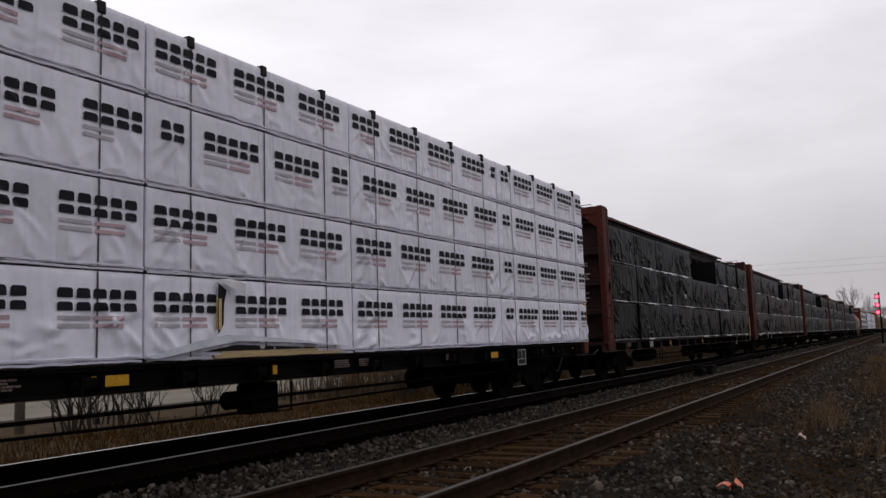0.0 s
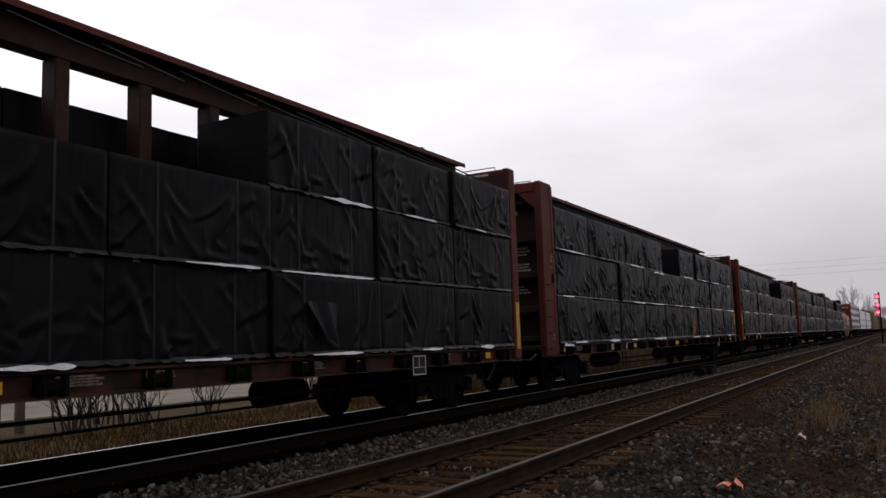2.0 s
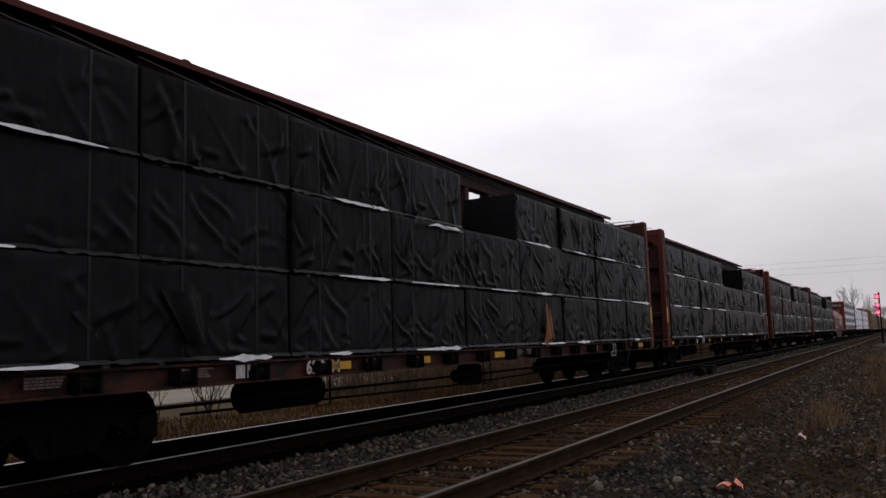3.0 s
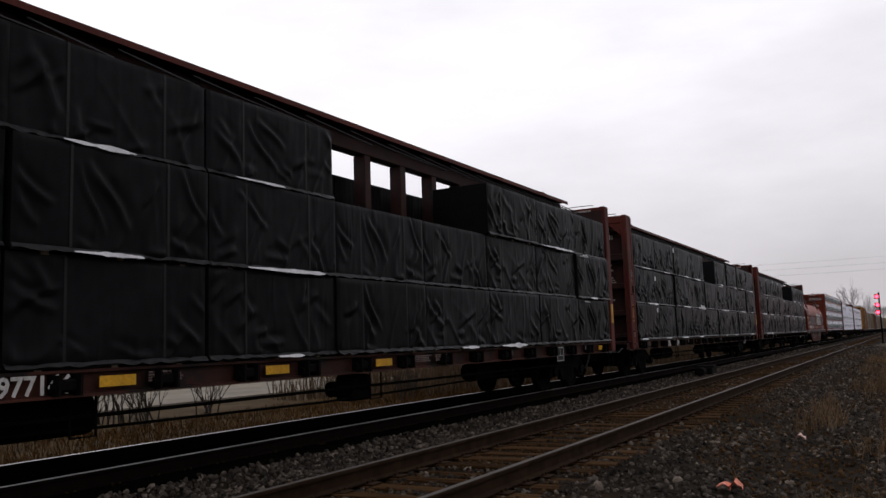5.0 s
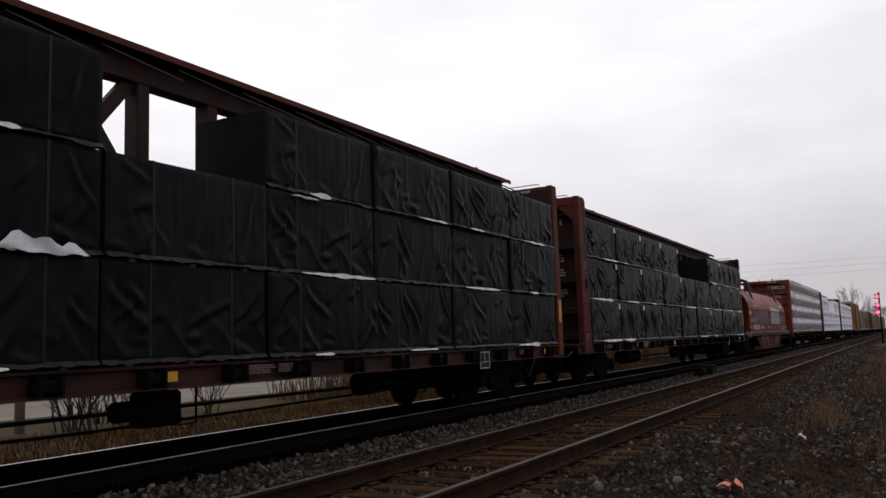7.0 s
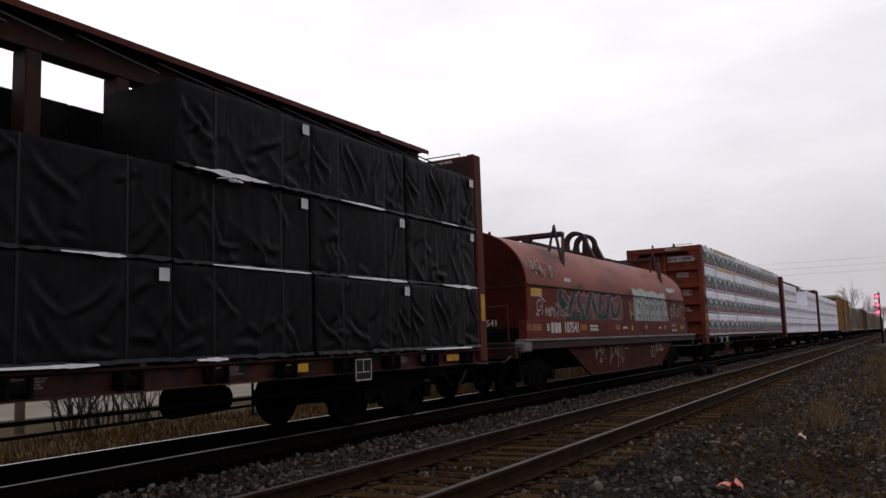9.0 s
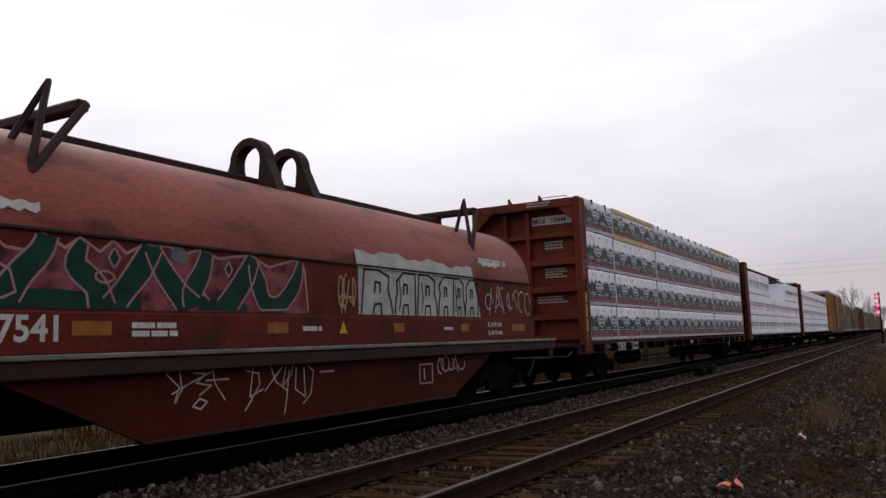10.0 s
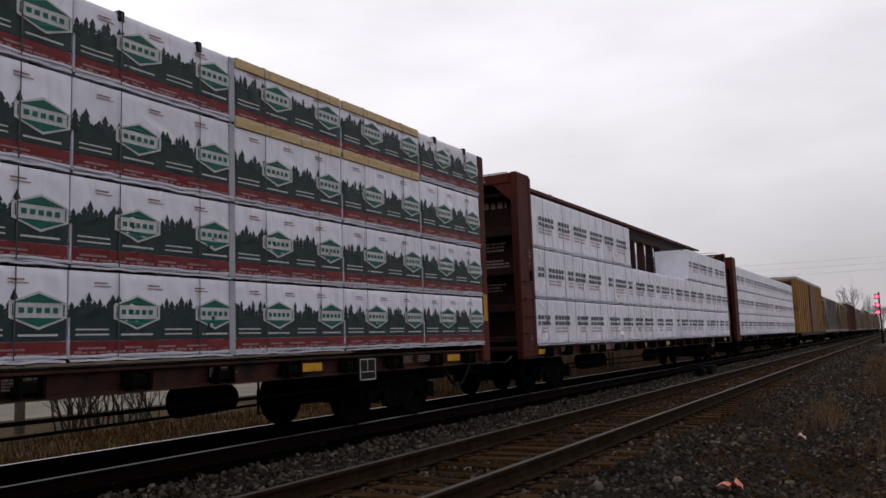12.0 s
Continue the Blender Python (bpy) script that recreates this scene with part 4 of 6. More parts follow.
    part("end_step", Shape().pipe([(1.45, 21.85, 0.86), (1.45, 21.85, 0.45), (1.45, 22.2, 0.45), (1.45, 22.2, 0.86)], 0.016), M_STEEL, car)
    return car


# ---- wrapped lumber packs ----
def ridge(a, b, c):
    """Sharp-crested noise, 0 to 1."""
    return max(0.0, 1 - 3.2 * abs(noise.noise((a, b, c)))) ** 4


def strap_places(w):
    n = max(1, round(w / 1.22))
    return [(k + 0.5) * w / n for k in range(n)]


CREASES = {}


def creases(w, h, seed):
    """Taut diagonal creases that run down from the top edge and the straps of a pack, and short ones along its foot."""
    key = (w, h, seed)
    if key not in CREASES:
        rng = random.Random(seed * 91 + 7)
        out = []
        tops = [0.05, w - 0.05] + strap_places(w)
        for k in range(int(4.2 * w)):
            y0 = rng.choice(tops) + rng.uniform(-0.25, 0.25)
            z0 = h * rng.uniform(0.35, 1.0)
            a = math.radians(rng.choice((-1, 1)) * rng.uniform(22, 62) - 90)
            out.append((y0, z0, math.cos(a), math.sin(a), rng.uniform(0.3, 0.85), rng.uniform(0.028, 0.06), rng.uniform(0.25, 1.0)))
        for k in range(int(2.2 * w)):
            a = math.radians(rng.uniform(-25, 25) + rng.choice((0, 180)))
            out.append((rng.uniform(0, w), h * rng.uniform(0.04, 0.3), math.cos(a), math.sin(a), rng.uniform(0.2, 0.5), rng.uniform(0.03, 0.05), rng.uniform(0.3, 0.8)))
        CREASES[key] = out
    return CREASES[key]


def fold(y, z, w, h, seed, amp, loose):
    """How far the front of a wrapped bundle stands out at (y, z)."""
    edge = max(0.0, min(1.0, y / 0.06) * min(1.0, (w - y) / 0.06) * min(1.0, z / 0.05) * min(1.0, (h - z) / 0.05))
    f = 0.22 * noise.noise((y * 1.1, z * 1.0, seed * 1.7)) + 0.06 * noise.noise((y * 4.1, z * 3.3, seed * 2.9))
    for y0, z0, cy, cz, length, wide, tall in creases(w, h, seed):
        dy, dz = y - y0, z - z0
        along = dy * cy + dz * cz
        if 0.0 < along < length:
            off = (dz * cy - dy * cz + 0.03 * math.sin(along * 7 + y0 * 9)) / wide
            if -3.5 < off < 4.5:
                fade = math.sin(math.pi * along / length) ** 0.6
                f += 0.55 * tall * fade * (math.exp(-off * off) - 0.45 * math.exp(-((off - 1.9) / 1.2) ** 2))
    way = 1 if seed % 2 else -1
    low = max(0.0, 1 - z / h) ** 1.6
    vert = ridge(y * 1.6 + 0.9 * z * way, z * 0.6, seed * 7.7)
    cinch = 1.0
    for q in strap_places(w):
        cinch *= 1 - 0.85 * math.exp(-((y - q) / 0.05) ** 2)
    return edge * cinch * amp * (f + loose * low * vert) + (edge ** 0.5) * 0.012


WRAPS = {}


def bundle_mesh(w, d, h, seed, mat, amp, loose, wavy, step=0.032):
    key = (w, d, h, seed, mat.name, amp, step)
    if key in WRAPS:
        return WRAPS[key]
    ny, nz = max(6, int(w / step)), max(6, int(h / step))
    vs, fs = [], []
    for j in range(nz + 1):
        for i in range(ny + 1):
            y, z = w * i / ny, h * j / nz
            dz = 0.0
            if j == 0:
                dz = -wavy * max(0.0, noise.noise((y * 2.5, seed, 0.5)) + 0.15)
            vs.append((d / 2 + fold(y, z, w, h, seed, amp, loose), y, z + dz))
    fs += [(j * (ny + 1) + i, j * (ny + 1) + i + 1, (j + 1) * (ny + 1) + i + 1, (j + 1) * (ny + 1) + i) for j in range(nz) for i in range(ny)]
    k = len(vs)
    # top, back, ends, bottom with a slight crown on top
    m = 6
    for j in range(3):
        for i in range(m + 1):
            y = w * i / m
            crown = 0.02 * math.sin(math.pi * i / m) if j == 1 else 0.0
            vs.append((d / 2 - d * j / 2, y, h + crown))
    fs += [(k + j * (m + 1) + i, k + j * (m + 1) + i + 1, k + (j + 1) * (m + 1) + i + 1, k + (j + 1) * (m + 1) + i) for j in range(2) for i in range(m)]
    k = len(vs)
    vs += [(x, y, z) for x in (-d / 2, d / 2) for y in (0, w) for z in (0, h)]
    fs += [(k, k + 1, k + 3, k + 2), (k, k + 4, k + 5, k + 1), (k + 2, k + 3, k + 7, k + 6), (k, k + 2, k + 6, k + 4)]
    WRAPS[key] = raw_mesh("bundle", vs, fs, mat, False)
    WRAPS[key].polygons.foreach_set("use_smooth", [q < ny * nz for q in range(len(fs))])
    return WRAPS[key]


def strap_shape(y, w, d, h, seed, amp, loose, width=0.022, mat_off=0.006):
    s = Shape()
    n = 22
    pts = [(d / 2 + max(0.0, 0.3 * fold(y, h * k / n, w, h, seed, amp, loose)) + 0.012 + mat_off, h * k / n) for k in range(n + 1)]
    vs = []
    for x, z in pts:
        vs += [(x, y - width / 2, z), (x, y + width / 2, z)]
    s.add(vs, [(2 * k, 2 * k + 1, 2 * k + 3, 2 * k + 2) for k in range(n)])
    s.add([(d / 2 + 0.008, y - width / 2, h + 0.004), (d / 2 + 0.008, y + width / 2, h + 0.004), (-d / 2, y + width / 2, h + 0.024), (-d / 2, y - width / 2, h + 0.024)], [(0, 1, 2, 3)])
    return s


def patch(s, y0, y1, z0, z1, fx, n=4, m=2, off=0.009, skew=0.0):
    """A small inked quad laid on the wrap."""
    vs = []
    for j in range(m + 1):
        for i in range(n + 1):
            y, z = y0 + (y1 - y0) * i / n, z0 + (z1 - z0) * j / m
            vs.append((fx(y, z) + off, y + skew * (z - z0), z))
    s.add(vs, [(j * (n + 1) + i, j * (n + 1) + i + 1, (j + 1) * (n + 1) + i + 1, (j + 1) * (n + 1) + i) for j in range(m) for i in range(n)])


def tri(s, pts, fx, off=0.012):
    """An inked polygon laid on the wrap, cut finely enough to follow its folds."""
    bm = bmesh.new()
    bm.faces.new([bm.verts.new((0, y, z)) for y, z in pts])
    bmesh.ops.triangulate(bm, faces=bm.faces[:])
    span = max(max(p[0] for p in pts) - min(p[0] for p in pts), max(p[1] for p in pts) - min(p[1] for p in pts))
    if span > 0.1:
        bmesh.ops.subdivide_edges(bm, edges=bm.edges[:], cuts=3 if span > 0.3 else 2, use_grid_fill=True)
    bm.verts.index_update()
    s.add([(fx(v.co.y, v.co.z) + off, v.co.y, v.co.z) for v in bm.verts], [tuple(v.index for v in f.verts) for f in bm.faces])
    bm.free()


def ragged_hem(w, d, seed):
    """Two uneven folds of film hanging at the foot of a white pack, with a dark slot between them."""
    key = ("ragged", w, d, seed)
    if key not in WRAPS:
        s, n = Shape(), int(w / 0.06)
        for lo, hi, out in ((0.012, 0.034, 0.026), (-0.032, -0.012, 0.018)):
            vs = []
            for i in range(n + 1):
                y = 0.01 + (w - 0.02) * i / n
                wob = 0.012 * noise.noise((y * 4.3, seed, lo * 50)) + 0.006 * noise.noise((y * 15, seed, 3))
                o = d / 2 + out + 0.012 * noise.noise((y * 6.1, seed, 9 + lo * 40))
                vs += [(d / 2 - 0.03, y, lo + wob), (o, y, lo + wob), (o + 0.004, y, hi + wob), (d / 2 - 0.03, y, hi + wob + 0.006)]
            s.add(vs, [(4 * i + a, 4 * i + 4 + a, 4 * i + 5 + a, 4 * i + 1 + a) for i in range(n) for a in range(3)])
        WRAPS[key] = s.mesh("folded_hem", M_WHITEWRAP)
    return WRAPS[key]


def battens(parent, w, d, z=-0.045):
    key = ("batten", d, z)
    if key not in WRAPS:
        WRAPS[key] = Shape().box(-d / 2, d / 2 - 0.02, -0.04, 0.04, z, 0.0).mesh("batten", M_BATTEN)
    for k in range(3):
        part("batten", WRAPS[key], M_BATTEN, parent, at=pose(0, w * (0.15 + 0.35 * k), 0))


FAR_SIDE = []


def far_side(mesh, x, y, z):
    """The packs on the side that faces away are gathered into one load."""
    FAR_SIDE.append((mesh, x, y, z))


def far_side_load():
    vs, fs, mi = [], [], []
    for mesh, x, y, z in FAR_SIDE:
        k = len(vs)
        vs += [(x - v.co.x, y - v.co.y, z + v.co.z) for v in mesh.vertices]
        fs += [tuple(i + k for i in p.vertices) for p in mesh.polygons]
        mi += [0 if mesh.materials[0] == M_BLACKWRAP else 1] * len(mesh.polygons)
    me = raw_mesh("far_side_load", vs, fs, M_BLACKWRAP)
    me.materials.append(M_WHITEWRAP)
    me.polygons.foreach_set("material_index", mi)
    ob = tagged(new("far_side_load", me), "wrapped lumber stacked along the hidden side of the flatcars", "lumber", kind="stuff")
    moving(ob, TRAIN_X, 0, 0)


PRINTS = {}


def white_print(w, d, h, seed, amp, loose, pitch, first, tone, line):
    """Rows of five slit dark blocks for the maker's name, with two pale lines under each."""
    key = (w, h, seed, pitch, round(first, 2), line, amp)
    if key not in PRINTS:
        fx = lambda y, z: d / 2 + fold(min(max(y, 0), w), min(max(z, 0), h), w, h, seed, amp, loose)
        a, b, c = Shape(), Shape(), Shape()
        y = first
        zb = h * line
        lh = 0.22
        while y < w - 0.12:
            x = y
            for lw in (0.165, 0.15, 0.15, 0.135, 0.15):
                if 0.02 < x and x + lw < w - 0.02:
                    # two short bars with a slit between them
                    for q0, q1 in ((0.0, 0.085), (0.125, lh)):
                        tri(a, [(x, zb + q0), (x + lw, zb + q0), (x + lw, zb + q1 - 0.02), (x + lw - 0.02, zb + q1), (x + 0.02, zb + q1), (x, zb + q1 - 0.02)], fx)
                x += lw + 0.04
            for shp, q0, q1 in ((c, 0.0, 0.36), (b, 0.4, 0.76)):
                for r in range(2):
                    if y + q0 > 0.02 and y + q1 < w - 0.02:
                        patch(shp, y + q0, y + q1, zb - 0.09 - 0.075 * r, zb - 0.05 - 0.075 * r, fx, 4, 1)
            y += pitch
        PRINTS[key] = [sh.mesh(n, m) if sh.v else None for sh, n, m in ((a, "maker_print", tone), (b, "small_red_print", M_PINK), (c, "small_grey_print", M_LILAC))]
    return PRINTS[key]


def white_bundle(place, y, z, w, h, d, seed, side, label, tone=M_INK, pitch=1.24, first=0.1, line=0.55, straps=(), cap=False, torn=False, amp=0.045, loose=0.8):
    cx = 0.3 + d / 2
    me = bundle_mesh(w, d, h, seed, M_WHITEWRAP, amp, loose, 0.02, 0.03 if side > 0 else 0.2)
    if side < 0:
        return far_side(me, -cx, place + y + w, z)
    ob = tagged(new("lumber_pack", me), label, "lumber pack", "wrapped lumber packs")
    moving(ob, TRAIN_X + cx, place + y, z)
    for nm, me in zip(("maker_print", "small_red_print", "small_grey_print"), white_print(w, d, h, seed, amp, loose, pitch, first, tone, line)):
        if me:
            tagged(part(nm, me, None, ob, {"maker_print": "dark block lettering shapes", "small_red_print": "pale red fine print", "small_grey_print": "pale grey fine print"}[nm]), kind="stuff")
    for q in straps:
        part("strap", strap_shape(q, w, d, h, seed, amp, loose), M_STRAP, ob)
        if cap:
            part("edge_protector", Shape().box(d / 2 - 0.08, d / 2 + 0.035, q - 0.05, q + 0.05, h - 0.1, h + 0.035, 0.01), M_PLASTIC, ob, "black edge protector under the strap")
    fx = lambda a, b: d / 2
    part("folded_hem", ragged_hem(w, d, seed), M_WHITEWRAP, ob, "creased folded hem of the wrap")
    battens(ob, w, d)
    if torn:
        # boards bared along the foot, a split in the wrap and the film pulled aside
        for k in range(2):
            part("bare_board", Shape().box(d / 2 - 0.3, d / 2 + 0.05 - 0.01 * k, 0.95 + 0.12 * k, 3.35 - 0.5 * k, -0.03 + 0.04 * k, 0.008 + 0.04 * k, 0.004), M_LUMBER, ob, "bare pale board below torn wrap")
        # flat black faces stand in for the shade behind the torn wrap
        part("split", Shape().add([(d / 2 + 0.045, 0.75, 0.05), (d / 2 + 0.045, 3.2, 0.05), (d / 2 + 0.045, 1.3, 0.12)], [(0, 1, 2)]), M_PLASTIC, ob)
        split = Shape().add([(d / 2 + 0.062, 1.0, 0.84), (d / 2 + 0.062, 1.13, 0.76), (d / 2 + 0.062, 1.09, 0.6), (d / 2 + 0.062, 1.08, 0.36), (d / 2 + 0.062, 0.99, 0.24), (d / 2 + 0.062, 0.98, 0.5)], [(0, 1, 2, 3, 4, 5)])
        part("split", split, M_PLASTIC, ob, "flat black shape for the shade inside a split in the wrap")
        part("bare_board", Shape().box(d / 2 + 0.02, d / 2 + 0.07, 1.0, 1.045, 0.3, 0.66, 0.004), M_LUMBER, ob, "pale board end in the split")
        for mat, pts in ((M_FILM, ((0.02, 0.0), (0.75, 0.13), (1.2, 0.19), (2.1, 0.16), (3.4, 0.07))),):
            flap, vs = Shape(), []
            for i, (q, z) in enumerate(pts):
                u = i / (len(pts) - 1)
                t = 0.05 * math.sin(math.pi * (0.1 + 0.85 * u))
                vs += [(d / 2 + 0.12, q + 0.05, z - t * 0.6), (d / 2 + 0.075, q, z), (d / 2 + 0.045, q - 0.04, z + t)]
            flap.add(vs, [f for i in range(len(pts) - 1) for f in ((3 * i, 3 * i + 3, 3 * i + 4, 3 * i + 1), (3 * i + 1, 3 * i + 4, 3 * i + 5, 3 * i + 2))])
            part("pulled_flap", flap, mat, ob, "creased film pulled up off the boards", smooth=True)
        part("torn_flap", Shape().add([(d / 2 + 0.06, 0.98, 0.88), (d / 2 + 0.2, 1.3, 0.7), (d / 2 + 0.16, 1.36, 0.84), (d / 2 + 0.06, 1.2, 0.9)], [(0, 1, 2, 3)]), M_WHITETORN, ob, "torn white flap")
    return ob


def forest_bundle(place, y, z, w, h, d, seed, side, label, lumber=False, cap=False, film=False):
    """White wrap printed with a dark tree line, green diamonds and a red band along the foot."""
    amp, loose = 0.018, 0.4
    cx = 0.3 + d / 2
    me = bundle_mesh(w, d, h, seed, M_WHITEWRAP, amp, loose, 0.01, 0.03 if side > 0 else 0.2)
    if side < 0:
        return far_side(me, -cx, place + y + w, z)
    ob = tagged(new("lumber_pack", me), label, "lumber pack", "wrapped lumber packs")
    moving(ob, TRAIN_X + cx, place + y, z)
    key = ("forest", w, h, seed)
    if key not in PRINTS:
        fx = lambda a, b: d / 2 + fold(min(max(a, 0), w), min(max(b, 0), h), w, h, seed, amp, loose)
        rng = random.Random(seed * 13)
        red, dark, white, pale, greens = Shape(), Shape(), Shape(), Shape(), []
        for k in range(3):
            patch(pale, w * (0.12 + 0.3 * k), w * (0.12 + 0.3 * k) + 0.16, h - 0.12, h - 0.105, fx, 2, 1)
            patch(pale, w * (0.12 + 0.3 * k), w * (0.12 + 0.3 * k) + 0.2, h - 0.15, h - 0.14, fx, 2, 1)
        for k in range(int(w / 0.09)):
            patch(pale, 0.05 + 0.09 * k, 0.05 + 0.09 * k + rng.uniform(0.03, 0.09), 0.045, 0.055 + rng.uniform(0, 0.02), fx, 2, 1, 0.012)
        patch(red, 0.01, w - 0.01, 0.03, 0.165, fx, 30, 3)
        for k in range(int(w / 0.45)):
            patch(pale, 0.12 + 0.45 * k + rng.uniform(-0.06, 0.06), 0.4 + 0.45 * k, 0.085, 0.105, fx, 4, 1, 0.013)
        patch(dark, 0.01, w - 0.01, 0.17, 0.40, fx, 28, 3)
        per = 1.12
        n = max(1, round(w / per))
        per = w / n
        for k in range(n):
            c = per * (k + 0.72)
            dia = [(c - 0.27, 0.39), (c, 0.29), (c + 0.27, 0.39), (c + 0.27, 0.52), (c, 0.62), (c - 0.27, 0.52)]
            tri(white, [(c + (p - c) * 1.09, 0.455 + (q - 0.455) * 1.1) for p, q in dia], fx, 0.014)
            green = Shape()
            tri(green, [(c - 0.25, 0.385), (c, 0.30), (c + 0.25, 0.385)], fx, 0.018)
            tri(green, [(c - 0.25, 0.525), (c + 0.25, 0.525), (c, 0.61)], fx, 0.018)
            for e in (-0.262, 0.25):
                patch(green, c + e, c + e + 0.012, 0.40, 0.51, fx, 1, 2, 0.018)
            for e in range(5):
                patch(green, c - 0.2 + 0.085 * e, c - 0.2 + 0.085 * e + 0.055, 0.43, 0.48, fx, 2, 1, 0.018)
            greens.append(green)
            for r in range(2):
                patch(white, per * k + 0.06, per * k + 0.44, 0.27 - 0.05 * r, 0.285 - 0.05 * r, fx, 4, 1, 0.013)
            patch(white, c - 0.2, c + 0.2, 0.215, 0.235, fx, 4, 1, 0.013)
            t = per * k + 0.02
            while t < per * k + per * 0.52:
                wd, hh = rng.uniform(0.05, 0.085), rng.uniform(0.1, 0.26)
                zt = 0.395
                for lv in range(3):
                    f0, f1 = lv / 3.2, (lv + 1.25) / 3.2
                    tri(dark, [(t - wd * (1 - f0 * 0.7), zt + hh * f0), (t + wd * (1 - f0 * 0.7), zt + hh * f0), (t, min(h - 0.03, zt + hh * min(1.0, f1 + 0.1)))], fx, 0.010 + 0.0006 * lv)
                t += rng.uniform(0.04, 0.075)
            patch(dark, per * (k + 0.5), per * (k + 0.98), 0.40, 0.44, fx, 5, 1)
        PRINTS[key] = [(nm, sh.mesh(nm, m), lb) for sh, nm, m, lb in ((red, "red_band", M_REDINK, "dark red printed band"), (dark, "tree_line_print", M_TREEINK, "dark printed tree line"),
                       (white, "white_print", M_WHITETORN, "small white printed lines"), (pale, "fine_print", M_PALEINK, "faded fine print"), *[(gr, "diamond_print", M_GREENINK, "green printed diamond") for gr in greens])]
    for nm, me, lb in PRINTS[key]:
        o = part(nm, me, None, ob, lb)
        if nm == "fine_print":
            tagged(o, kind="stuff")
    for q in strap_places(w):
        part("strap", strap_shape(q, w, d, h, seed, amp, loose, 0.014, 0.022), M_STRAP, ob)
        if cap:
            part("edge_protector", Shape().box(d / 2 - 0.07, d / 2 + 0.03, q - 0.04, q + 0.04, h - 0.09, h + 0.03, 0.01), M_PLASTIC, ob, "black edge protector under the strap")
    part("folded_hem", ragged_hem(w, d, seed), M_WHITEWRAP, ob, "creased folded hem of the wrap")
    if film:
        part("corner_film", Shape().box(d / 2 + 0.012, d / 2 + 0.03, w - 0.07, w + 0.03, -0.03, h, 0.006), M_FILM, ob, "shiny grey overlapping film at the seam")
    if lumber:
        for za, zb in ((h - 0.11, h + 0.02), (-0.08, 0.06)):
            k = 0.02
            while k < w - 0.1:
                l = min(0.62, w - 0.02 - k)
                part("bare_board", Shape().box(d / 2 - 0.2, d / 2 + 0.035, k, k + l, za, zb, 0.008), M_LUMBER, ob, "fresh pale lumber showing outside the wrap")
                k += l + 0.01
    battens(ob, w, d)
    return ob


